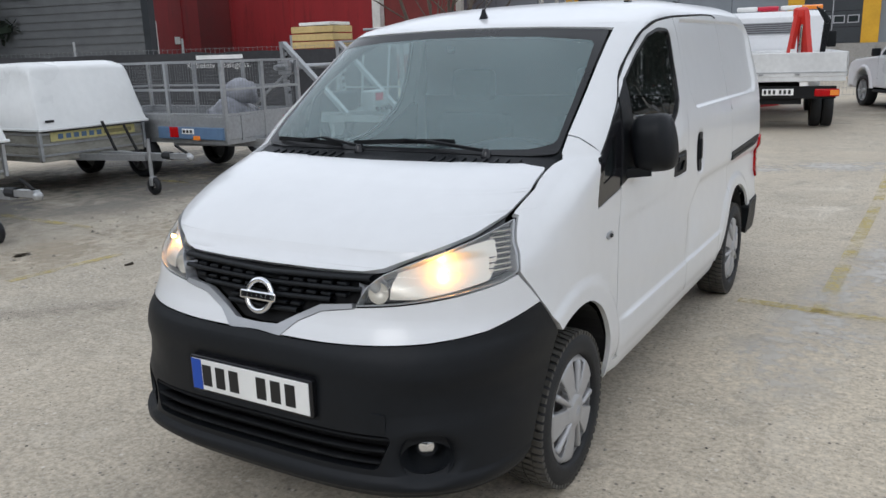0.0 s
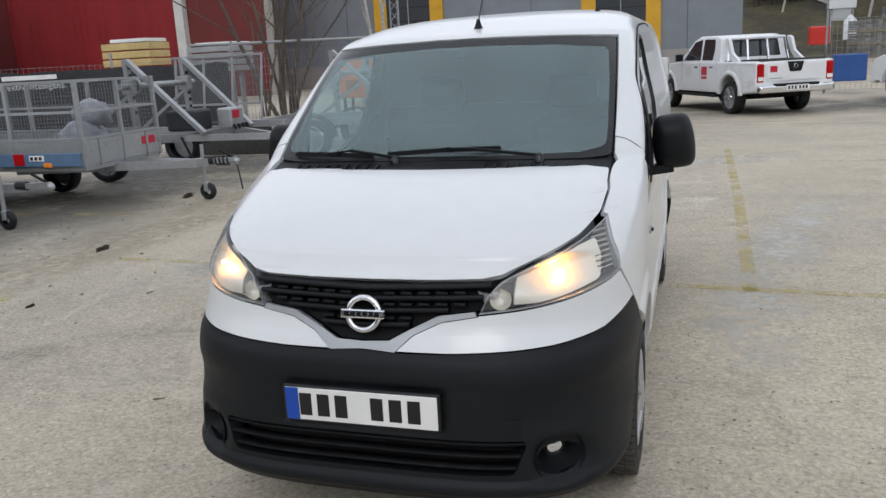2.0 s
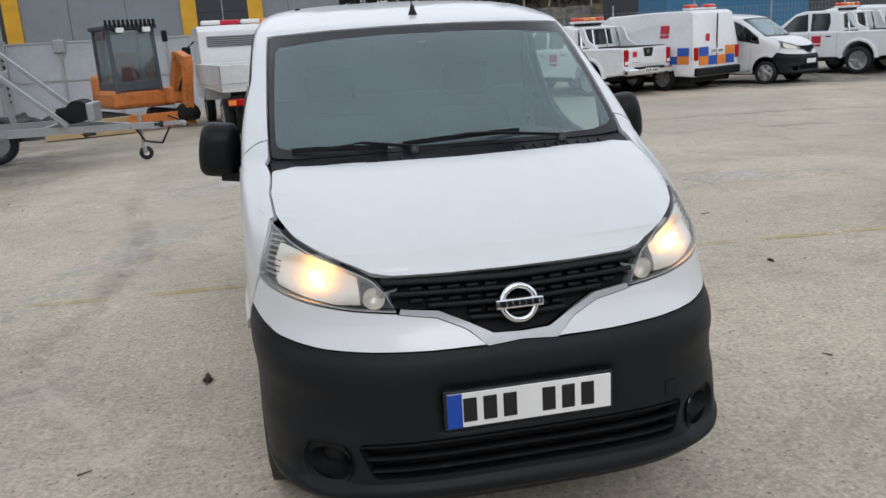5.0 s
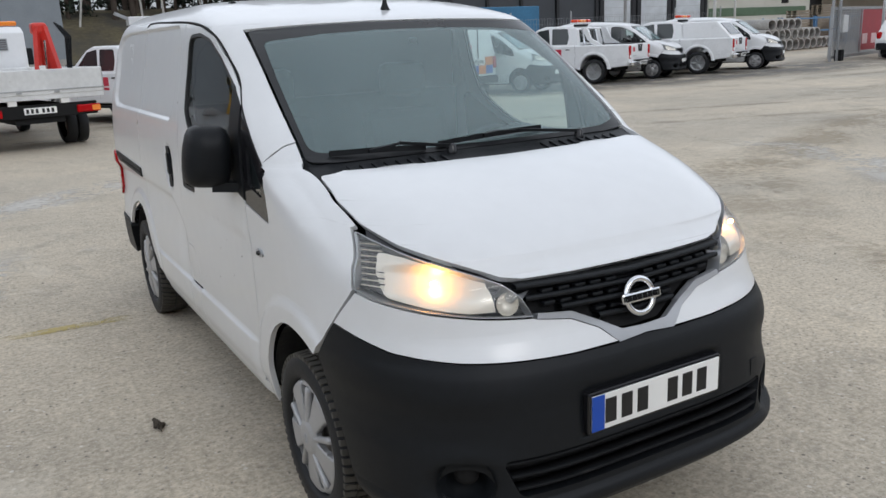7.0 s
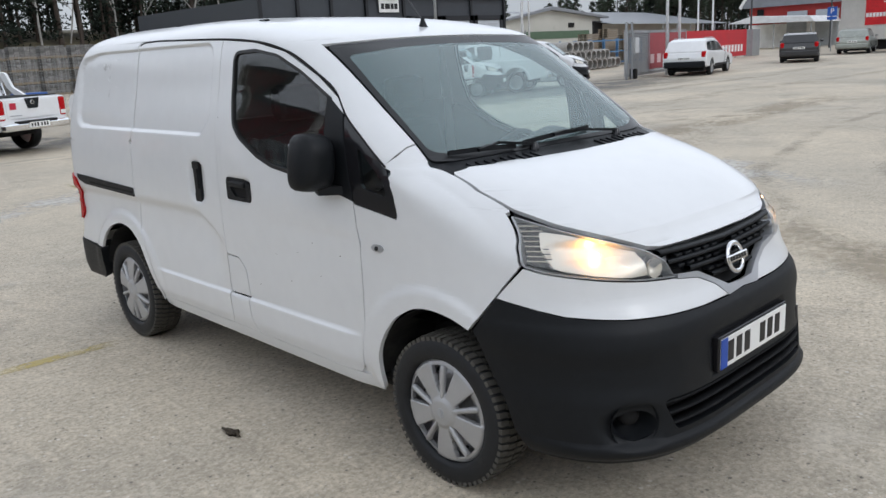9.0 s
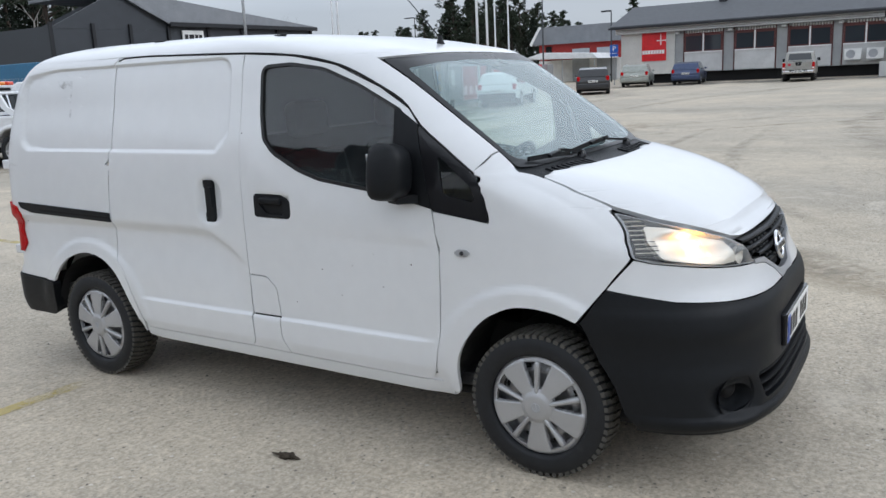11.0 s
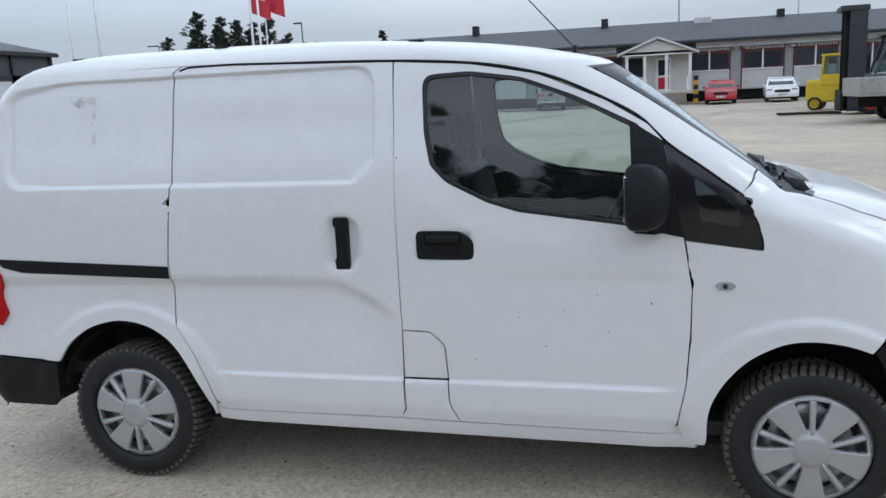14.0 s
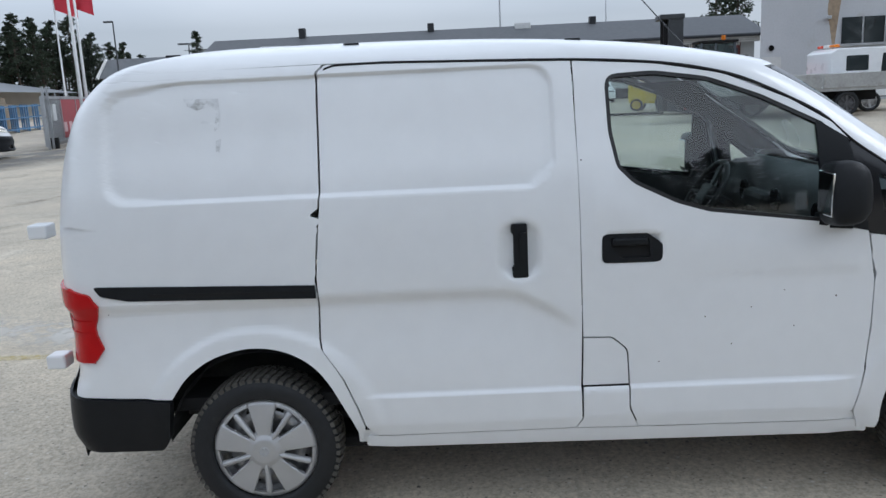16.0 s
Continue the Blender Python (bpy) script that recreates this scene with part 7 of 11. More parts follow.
# cage trailer
CAGE_WIRE = mat("dull_cage_wire", (0.20, 0.205, 0.21), 0.6, metal=0.4, grain=0.1)
ct = base("cage_trailer", "galvanised trailer with tall mesh cage sides and sacks inside", "trailer")
CX0, CX1, CY0, CY1 = -9.05, -5.95, 4.98, 6.42
part("floor", box(CX0, CX1, CY0, CY1, 0.50, 0.56), GALV, ct)
for y in (CY0, CY1):
    part("side_board", box(CX0, CX1, y - 0.015, y + 0.015, 0.56, 0.86, 0.006), GALV, ct)
for x in (CX0, CX1):
    part("end_board", box(x - 0.015, x + 0.015, CY0, CY1, 0.56, 0.86, 0.006), GALV, ct)
corners = [(CX0, CY0), (CX1, CY0), (CX1, CY1), (CX0, CY1)]
for (xa, ya), (xb, yb) in zip(corners, corners[1:] + corners[:1]):
    wires = part("mesh_side", mesh_panel(bmesh.new(), (xa, ya, 0), (xb, yb, 0), 0.88, 1.55, 0.05, 0.0028), CAGE_WIRE, ct, "welded wire side")
    wires["kind"] = "stuff"
    for z in (0.88, 1.20, 1.555):
        part("side_rail", bar(bmesh.new(), (xa, ya, z), (xb, yb, z), 0.04, 0.03), GALV, ct)
    n = 3 if abs(xb - xa) > 2 else 2
    for k in range(n):
        p = Vector((xa, ya, 0)).lerp(Vector((xb, yb, 0)), k / n)
        part("upright", box(p.x - 0.025, p.x + 0.025, p.y - 0.025, p.y + 0.025, 0.54, 1.57, 0.005), GALV, ct)
for y in (5.25, 5.7, 6.15):
    part("board_stay", box(CX1 + 0.005, CX1 + 0.03, y - 0.02, y + 0.02, 0.54, 0.86), GALV, ct)
part("lamp_board", box(-7.2, -5.97, CY0 - 0.05, CY0 - 0.015, 0.56, 0.72, 0.01), BLUE_GREY, ct, "blue-grey lamp board")
part("reflector_red", box(-6.96, -6.80, CY0 - 0.06, CY0 - 0.04, 0.58, 0.72, 0.006), RED_LENS, ct)
part("marker_plate", box(-6.72, -6.50, CY0 - 0.058, CY0 - 0.04, 0.63, 0.70, 0.004), PLATE_WHITE, ct)
for k in range(3):
    part("marker_bar", box(-6.70 + 0.065 * k, -6.66 + 0.065 * k, CY0 - 0.062, CY0 - 0.055, 0.645, 0.685), INK, ct)
part("amber_lamp", box(-6.52, -6.40, CY0 - 0.06, CY0 - 0.03, 0.55, 0.61, 0.008), AMBER_LENS, ct)
part("red_sticker", box(CX1 + 0.016, CX1 + 0.022, 6.05, 6.32, 0.70, 0.80), LOGO_RED, ct)
for y in (CY0 + 0.02, CY1 - 0.02):
    road_wheel(ct, 0.8, 0, 0.29, 0.17, 6, STEEL_RIM).matrix_basis = Matrix.Translation((-7.62, y, 0.29)) @ Matrix.Rotation(radians(-90 if y < 5.5 else 90), 4, "Z")
for y0 in (5.2, 6.2):
    part("draw_beam", bar(bmesh.new(), (-7.2, y0, 0.48), (-4.95, 5.82 + (y0 - 5.7) * 0.05, 0.47), 0.06, 0.10), GALV, ct)
part("drawbar", bar(bmesh.new(), (-5.9, 5.8, 0.47), (-4.8, 5.82, 0.48), 0.08, 0.10), GALV, ct)
coupling(ct, -4.45, 5.83, 0.50)
jockey(ct, -4.92, 5.86, 0.52)
part("handbrake", bar(bmesh.new(), (-5.05, 5.84, 0.52), (-5.18, 5.84, 0.80), 0.03, 0.02), DARK, ct)
coil = bmesh.new()
for k in range(26):
    a0, a1 = k * 0.9, (k + 1) * 0.9
    rod(coil, (-4.72 + 0.008 * k, 5.83 + 0.05 * math.cos(a0), 0.50 + 0.06 * math.sin(a0)), (-4.712 + 0.008 * k, 5.83 + 0.05 * math.cos(a1), 0.50 + 0.06 * math.sin(a1)), 0.010, n=5)
part("coiled_cable", coil, RUBBER, ct)
part("hanging_cable", rod(bmesh.new(), (-4.42, 5.83, 0.47), (-4.38, 5.84, 0.14), 0.010, n=6), RUBBER, ct)


def lumpy(cx, cy, cz, rx, ry, rz, seed, segs=16, rough=0.22):
    """A slack sack or heap: a ball pulled about by noise."""
    bm = bmesh.new()
    bmesh.ops.create_uvsphere(bm, u_segments=segs, v_segments=segs // 2, radius=1)
    for v in bm.verts:
        n = noise.noise(v.co * 1.7 + Vector((seed * 3.1, seed, 0))) + 0.5 * noise.noise(v.co * 4 + Vector((0, seed * 2.3, seed)))
        k = 1 + rough * n
        flat = max(v.co.z, -0.55)
        v.co = Vector((cx + v.co.x * rx * k, cy + v.co.y * ry * k, cz + flat * rz * k))
    return bm


SACK = mat("crumpled_clear_sack", (0.24, 0.25, 0.28), 0.3, grain=0.4, scale=8, bump=0.6, bump_scale=25)
for i, (x, y, z, r) in enumerate(((-6.45, 5.55, 0.80, 0.30), (-6.6, 5.9, 0.78, 0.26), (-6.40, 5.75, 1.10, 0.24))):
    solo("refuse_sack", lumpy(x, y, z, r, r, r * 0.9, i + 1), SACK, "crumpled grey plastic sack in the mesh cage", "sack", group="sacks in the cage trailer", smooth=True)


def reel_trailer(m, label, box_on=True):
    """A cable-drum trailer: two wheels, a frame along x and a leaning A-frame on each side with the drum axle between; origin under the axle."""
    t = base("cable_drum_trailer", label, "trailer", m)
    for sign in (1, -1):
        y = sign * 0.72
        part("frame_beam", bar(bmesh.new(), (-1.3, y, 0.62), (1.25, y, 0.62), 0.08, 0.12), GALV, t)
        part("a_frame_post", bar(bmesh.new(), (0.40, y, 0.66), (0.34, y, 1.82), 0.09, 0.07), GALV, t)
        part("a_frame_brace", bar(bmesh.new(), (0.36, y, 1.80), (1.55, y * 0.96, 0.68), 0.10, 0.06), GALV, t)
        part("a_frame_back", bar(bmesh.new(), (0.36, y, 1.30), (-0.6, y, 0.66), 0.05, 0.05), GALV, t)
        for k in range(7):
            part("pin_hole", box(0.40, 0.425, y - 0.02, y + 0.02, 1.0 + 0.11 * k, 1.05 + 0.11 * k), DARK, t)
        part("head_plate", box(0.25, 0.46, y - 0.05, y + 0.05, 1.30, 1.52, 0.01), GALV, t)
        road_wheel(t, 0.8, 0, 0.34, 0.20, 8, GALV).matrix_basis = Matrix.Translation((0, sign * 0.98, 0.34)) @ Matrix.Rotation(radians(90 * sign), 4, "Z")
        guard = bmesh.new()
        rings = []
        for k in range(15):
            a0 = math.pi * (0.02 + 0.96 * k / 14)
            rings.append([guard.verts.new((r_ * math.cos(a0), sign * 0.98 + dy, 0.34 + r_ * math.sin(a0))) for r_, dy in ((0.39, -0.12), (0.42, -0.12), (0.42, 0.12), (0.39, 0.12))])
        for p_, q_ in zip(rings, rings[1:]):
            for i in range(4):
                guard.faces.new((p_[i], p_[(i + 1) % 4], q_[(i + 1) % 4], q_[i]))
        bmesh.ops.recalc_face_normals(guard, faces=guard.faces[:])
        part("mudguard", guard, DARK, t, "black plastic mudguard")
        part("marker_lamp", box(-0.06, 0.06, sign * 1.08 - 0.02, sign * 1.08 + 0.02, 0.78, 0.82), AMBER_LENS, t)
        part("draw_beam", bar(bmesh.new(), (1.2, y, 0.62), (2.3, 0.05 * sign, 0.56), 0.07, 0.10), GALV, t)
    part("cross_beam", bar(bmesh.new(), (1.2, -0.75, 0.62), (1.2, 0.75, 0.62), 0.08, 0.10), GALV, t)
    part("cross_beam", bar(bmesh.new(), (-1.28, -0.75, 0.62), (-1.28, 0.75, 0.62), 0.08, 0.10), GALV, t)
    part("drum_axle", rod(bmesh.new(), (0.36, -0.95, 1.42), (0.36, 0.95, 1.42), 0.045, n=12), GALV, t, "steel drum axle")
    part("axle_collar", rod(bmesh.new(), (0.36, -0.62, 1.42), (0.36, -0.54, 1.42), 0.11, n=14), GALV, t)
    part("drawbar", bar(bmesh.new(), (2.2, 0, 0.56), (2.75, 0, 0.55), 0.08, 0.10), GALV, t)
    coupling(t, 3.1, 0, 0.56)
    jockey(t, 2.45, 0.1, 0.6)
    bm = bmesh.new()
    pts = [Vector((2.9, 0.05, 0.5)), Vector((2.75, 0.1, 0.25)), Vector((2.5, 0.05, 0.30)), Vector((2.4, 0.0, 0.5))]
    for a, b in zip(pts, pts[1:]):
        rod(bm, a, b, 0.016, n=6)
    part("hanging_cable", bm, RUBBER, t)
    if box_on:
        pump = part("hydraulic_unit", box(1.50, 1.75, -0.24, 0.14, 0.70, 1.02, 0.03), GALV, t, "grey hydraulic unit with a red label")
        part("unit_label", box(1.75, 1.757, -0.2, 0.0, 0.86, 0.98), LOGO_RED, pump)
        for k in range(4):
            part("hose_port", rod(bmesh.new(), (1.76, -0.2 + 0.12 * k, 0.76), (1.80, -0.2 + 0.12 * k, 0.70), 0.025), DARK, pump)
    else:
        winch = part("winch", rod(bmesh.new(), (1.62, -0.28, 0.86), (1.62, 0.28, 0.86), 0.17, n=16), DARK, t, "black cable winch drum")
        part("winch_box", box(1.30, 1.58, -0.25, 0.25, 0.68, 0.92, 0.02), DARK, winch)
        part("winch_panel", box(1.75, 1.86, -0.3, 0.3, 0.68, 0.98, 0.02), GALV, winch)
    return t


reel_trailer(Matrix.Translation((-5.28, 10.75, 0)), "galvanised cable-drum trailer with leaning A-frames and winch", False)
reel_trailer(Matrix.Translation((-7.55, 8.30, 0)), "galvanised cable-drum trailer with a grey hydraulic unit")
ramp = base("mesh_ramp", "upright galvanised loading ramp with fine mesh infill", "ramp", Matrix.Translation((-8.55, 10.6, 0)) @ Matrix.Rotation(radians(2), 4, "Z"))
for x in (0.0, 0.6, 1.2, 1.8):
    part("ramp_post", bar(bmesh.new(), (x, 0, 0.62), (x + 0.10, 0.05, 1.86), 0.05, 0.04), GALV, ramp)
for z in (0.95, 1.84):
    part("ramp_rail", bar(bmesh.new(), (0.02, 0.02, z), (1.88, 0.02, z), 0.05, 0.04), GALV, ramp)
part("ramp_foot", box(-0.05, 1.95, -0.05, 0.10, 0.0, 0.62, 0.02), STEEL_DARK, ramp)
tagged(part("ramp_mesh", mesh_panel(bmesh.new(), (0.05, 0.03, 0), (1.85, 0.03, 0), 0.96, 1.82, 0.04, 0.006), CAGE_WIRE, ramp, "fine mesh infill"), kind="stuff")
TUB = mat("dark_tub", (0.03, 0.032, 0.036), 0.5, grain=0.1)
solo("tool_tub", box(-6.75, -6.25, 7.75, 8.25, 0.70, 1.02, 0.04), TUB, "black plastic tool box on the drum trailer frame", "tool box")

# orange plant box, timber and cable heap by the sheet fence
orange_box = base("plant_box", "orange steel plant box standing on legs", "machine")
ORANGE = mat("orange_plant_paint", (0.72, 0.17, 0.025), 0.45, grain=0.1, stain=(0.3, 0.09, 0.03), stain_at=0.62)
part("cabinet", box(-7.5, -6.75, 16.0, 16.7, 0.72, 1.82, 0.05), ORANGE, orange_box)
part("cabinet_door", box(-7.42, -6.83, 15.975, 16.0, 0.84, 1.72, 0.01), ORANGE, orange_box)
for k in range(5):
    part("vent_slot", box(-7.32, -6.93, 15.968, 15.978, 0.92 + 0.05 * k, 0.94 + 0.05 * k), DARK, orange_box)
for x in (-7.42, -6.83):
    for y in (16.1, 16.6):
        part("leg", bar(bmesh.new(), (x, y, 0), (x, y, 0.75), 0.06), DARK, orange_box)
for i, (x, y, rx, rz) in enumerate(((-6.3, 16.4, 0.8, 0.42), (-5.4, 16.9, 0.7, 0.35), (-4.9, 16.2, 0.5, 0.28))):
    solo("cable_heap", lumpy(x, y, 0.1, rx, 0.6, rz, i + 7, 20, 0.5), mat("dark_cable_scrap", (0.045, 0.045, 0.047), 0.7, grain=0.6, scale=18, bump=1.0, bump_scale=14), "heap of dark cable ends and pipe scrap", "scrap heap", smooth=False)
TIMBER = mat("sawn_timber", (0.46, 0.34, 0.18), 0.7, grain=0.2, scale=10, stretch=(1, 8, 8))
for i in range(3):
    solo("timber_beam", box(-0.9, 0.9, -0.09, 0.09, 0, 0.16, 0.01, Matrix.Translation((-4.6 + 0.1 * i, 15.6 + 0.22 * i, 0.02 + 0.17 * (i == 2))) @ Matrix.Rotation(radians(20 + 9 * i), 4, "Z")), TIMBER, "rough sawn timber beam lying by the fence", "timber", group="timber beams by the fence")

# mini excavator
ex = base("mini_excavator", "orange mini excavator with a grey cab, bucket folded in", "excavator", Matrix.Translation((-3.86, 17.6, 0)) @ Matrix.Rotation(radians(28), 4, "Z") @ Matrix.Diagonal((1, 1, 0.94, 1)))
EX_ORANGE = mat("worn_excavator_orange", (0.60, 0.20, 0.05), 0.5, grain=0.15, stain=(0.22, 0.10, 0.05), stain_at=0.55)
CAB_GREY = mat("cab_grey", (0.07, 0.085, 0.10), 0.5, grain=0.08)
for x in (-0.6, 0.6):
    track = bmesh.new()
    block(track, x - 0.17, x + 0.17, -0.95, 0.95, 0.04, 0.42, 0.16)
    tr = part("track", track, RUBBER, ex, "rubber crawler track")
    for k in range(12):
        part("track_lug", box(x - 0.18, x + 0.18, -0.85 + 0.15 * k, -0.80 + 0.15 * k, 0.0, 0.06), RUBBER, tr)
part("house", box(-0.75, 0.75, -0.55, 1.0, 0.50, 0.95, 0.10), EX_ORANGE, ex, "orange superstructure")
part("counterweight", box(-0.75, 0.75, 0.55, 1.05, 0.55, 1.35, 0.15), EX_ORANGE, ex)
for x, y in ((-0.62, -0.55), (0.38, -0.55), (-0.62, 0.55), (0.38, 0.55)):
    part("cab_post", bar(bmesh.new(), (x, y, 0.9), (x, y * (0.8 if y < 0 else 1), 2.42), 0.08), CAB_GREY, ex)
part("cab_roof", box(-0.72, 0.48, -0.58, 0.65, 2.38, 2.50, 0.04), CAB_GREY, ex)
for k in range(12):
    part("roof_guard_bar", box(-0.70 + 0.098 * k, -0.67 + 0.098 * k, -0.66, -0.56, 2.42, 2.60), DARK, ex)
part("cab_floor", box(-0.66, 0.42, -0.56, 0.58, 0.92, 1.15, 0.02), CAB_GREY, ex)
CAB_GLASS = pane_glass("cab_glass", (0.55, 0.65, 0.66), 0.06, 1.7)
part("front_glass", across(0.46, -0.56, 1.15, -0.46, 2.38), CAB_GLASS, ex).location.x = -0.12
for x in (-0.63, 0.40):
    part("side_glass", box(x - 0.006, x + 0.006, -0.5, 0.5, 1.15, 2.38), CAB_GLASS, ex)
part("rear_glass", box(-0.6, 0.38, 0.55, 0.56, 1.3, 2.36), CAB_GLASS, ex)
part("operator_seat", box(-0.35, 0.15, -0.05, 0.40, 1.15, 1.85, 0.08), mat("red_seat", (0.35, 0.06, 0.05), 0.7), ex)
part("boom_base", box(0.42, 0.80, -0.95, -0.5, 0.55, 0.95, 0.06), EX_ORANGE, ex)
part("boom", bar(bmesh.new(), (0.62, -0.80, 0.80), (0.62, -1.25, 1.75), 0.20, 0.24), EX_ORANGE, ex)
part("boom_knee", bar(bmesh.new(), (0.62, -1.20, 1.70), (0.62, -1.75, 1.55), 0.20, 0.24), EX_ORANGE, ex)
part("dipper", bar(bmesh.new(), (0.62, -1.72, 1.60), (0.62, -1.45, 0.45), 0.18, 0.20), EX_ORANGE, ex)
part("ram", rod(bmesh.new(), (0.62, -1.05, 0.9), (0.62, -1.55, 1.45), 0.05), CHROME, ex)
part("bucket", lumpy(0.62, -1.35, 0.30, 0.30, 0.28, 0.28, 3, 12, 0.1), DARK, ex, "worn steel bucket")
part("dozer_blade", box(-0.78, 0.78, -1.42, -1.36, 0.06, 0.40, 0.02), EX_ORANGE, ex)
for x in (-0.4, 0.2):
    part("work_lamp", box(x - 0.09, x + 0.09, -0.66, -0.58, 2.30, 2.42, 0.02), PLATE_WHITE, ex)
part("door_mirror", box(0.55, 0.68, -0.62, -0.56, 2.05, 2.32, 0.02), DARK, ex)

# sheet fence of pale grey panels, and the red board beside it
PANEL_GREY = mat("pale_grey_sheet", (0.42, 0.45, 0.48), 0.45, grain=0.06, stain=(0.33, 0.34, 0.35), stain_at=0.6, stain_scale=0.6)
sf = base("sheet_fence", "fence of pale grey sheet panels on steel posts", "fence", kind="structure")
fa, fb = Vector((-9.2, 21.6, 0)), Vector((-2.2, 22.6, 0))
for k in range(5):
    p, q = fa.lerp(fb, k / 5), fa.lerp(fb, (k + 1) / 5)
    d = (q - p).normalized()
    part("fence_panel", box(0.03, (q - p).length - 0.03, -0.015, 0.015, 0.05, 2.15, 0.004, Matrix.Translation(p) @ Matrix.Rotation(math.atan2(d.y, d.x), 4, "Z")), PANEL_GREY, sf)
    for z in (1.08, 2.12):
        part("fence_rail", box(0, (q - p).length, -0.04, -0.015, z - 0.02, z + 0.02, 0.0, Matrix.Translation(p) @ Matrix.Rotation(math.atan2(d.y, d.x), 4, "Z")), GALV, sf)
    part("fence_post", bar(bmesh.new(), p + Vector((0, -0.05, 0)), p + Vector((0, -0.05, 2.25)), 0.06), GALV, sf)
part("panel_box", box(-6.55, -6.25, 21.85, 21.95, 1.85, 2.2, 0.02), GALV, sf)
solo("red_board", box(-0.9, 0.0, 0, 0.06, 0.0, 2.3, 0.01, Matrix.Translation((-1.5, 19.6, 0)) @ Matrix.Rotation(radians(65), 4, "Z")), RED_PAINT, "tall red board standing by the excavator", "board")
WIRE = mat("galvanised_wire", (0.30, 0.31, 0.32), 0.5, metal=0.5, grain=0.1)


def wire_fence(label, a, b, h, step=0.09, posts=2.5, r=0.006):
    """A run of welded wire fence between two places on the ground."""
    a, b = Vector((*a, ground_z(*a))), Vector((*b, ground_z(*b)))
    f = base("wire_fence", label, "fence", kind="structure")
    bm = bmesh.new()
    n = int((b - a).length / step)
    for k in range(n + 1):
        p = a.lerp(b, k / n)
        bar(bm, p + Vector((0, 0, 0.08)), p + Vector((0, 0, h)), r)
    for k in range(int(h / 0.2) + 1):
        z = Vector((0, 0, 0.08 + (h - 0.1) * k / int(h / 0.2)))
        bar(bm, a + z, b + z, r)
    tagged(part("fence_wires", bm, WIRE, f), kind="stuff")
    n = max(int((b - a).length / posts), 1)
    for k in range(n + 1):
        p = a.lerp(b, k / n)
        part("fence_post", rod(bmesh.new(), p, p + Vector((0, 0, h + 0.25)), 0.03, n=8), GALV, f)
    return f


wire_fence("tall wire fence behind the drum trailers", (-9.9, 15.1), (-7.6, 17.8), 2.0)
wire_fence("wire fence carrying the dark banner", (-24.0, 6.5), (-9.9, 15.0), 1.85, 0.12)
wire_fence("low wire fence before the hall", (-1.6, 22.6), (4.6, 23.2), 1.1)
# dark banner with its white words, flapping at one end
BANNER = mat("charcoal_banner_cloth", (0.035, 0.036, 0.040), 0.75, grain=0.15, wide=0.2, bump=0.3, bump_scale=6)
ba, bb = Vector((-23.6, 6.6, 0)), Vector((-9.9, 14.85, 0))
bm, cols = bmesh.new(), []
bd = (bb - ba).normalized()
bn = Vector((bd.y, -bd.x, 0))
for k in range(61):
    p = ba.lerp(bb, k / 60)
    cols.append([bm.verts.new(p + bn * (0.06 + 0.05 * noise.noise(Vector((k * 0.35, z * 2.0, 4.2)))) + Vector((0, 0, z + (0.05 * noise.noise(Vector((k * 0.5, 0, 1.0))) if z > 1.5 else 0)))) for z in (0.15, 0.5, 0.9, 1.3, 1.62, 1.74)])
for p, q in zip(cols, cols[1:]):
    for i in range(5):
        bm.faces.new((p[i], q[i], q[i + 1], p[i + 1]))
banner = solo("fence_banner", bm, BANNER, "long charcoal cloth banner with white words on the fence", "banner", smooth=True)
BANNER_INK = mat("banner_white", (0.75, 0.75, 0.75), 0.6, grain=0.05)
face = Matrix(((bd.x, 0, bn.x, 0), (bd.y, 0, bn.y, 0), (0, 1, 0, 0), (0, 0, 0, 1)))
t_at = ba.lerp(bb, 0.72)
text_mesh("Kollektiv intelligens.", 0.20, BANNER_INK, Matrix.Translation((t_at.x, t_at.y, 1.42)) @ Matrix.Translation(bn * 0.15) @ face, banner, "banner_words", "white words")
part("word_bar", box(-0.55, 0.62, -0.05, 0.05, 0.14, 0.16, 0.0, Matrix.Translation((t_at.x, t_at.y, 1.62)) @ Matrix.Translation(bn * 0.14) @ face @ Matrix.Diagonal((1, 1, 0.05, 1))), BANNER_INK, banner)
# pallets of timber beyond the fence
for i, (x, y, w, h, z0) in enumerate(((-15.3, 18.6, 1.7, 0.95, 1.55), (-12.4, 18.6, 1.6, 0.75, 1.5))):
    st = base("timber_stack", "stack of sawn timber packs on a rack" if i == 0 else "stack of grey boards on a rack", "timber stack")
    for k in range(4):
        part("timber_pack", box(x - w / 2, x + w / 2, y - 0.5, y + 0.5, z0 + 0.02 + h * k / 4, z0 + h * (k + 1) / 4 - 0.02, 0.01), mat("pale_sawn_timber", (0.60, 0.45, 0.20), 0.6, grain=0.12, scale=14) if i == 0 else mat("grey_board", (0.35, 0.36, 0.37), 0.6), st)
    part("top_wrap", box(x - w * 0.3, x + w * 0.45, y - 0.5, y + 0.5, z0 + h, z0 + h + 0.10, 0.01), PLATE_WHITE, st)
    for dx in (-0.4, 0.4):
        part("rack_leg", bar(bmesh.new(), (x + dx * w, y, 0), (x + dx * w, y, z0), 0.10), GALV, st)
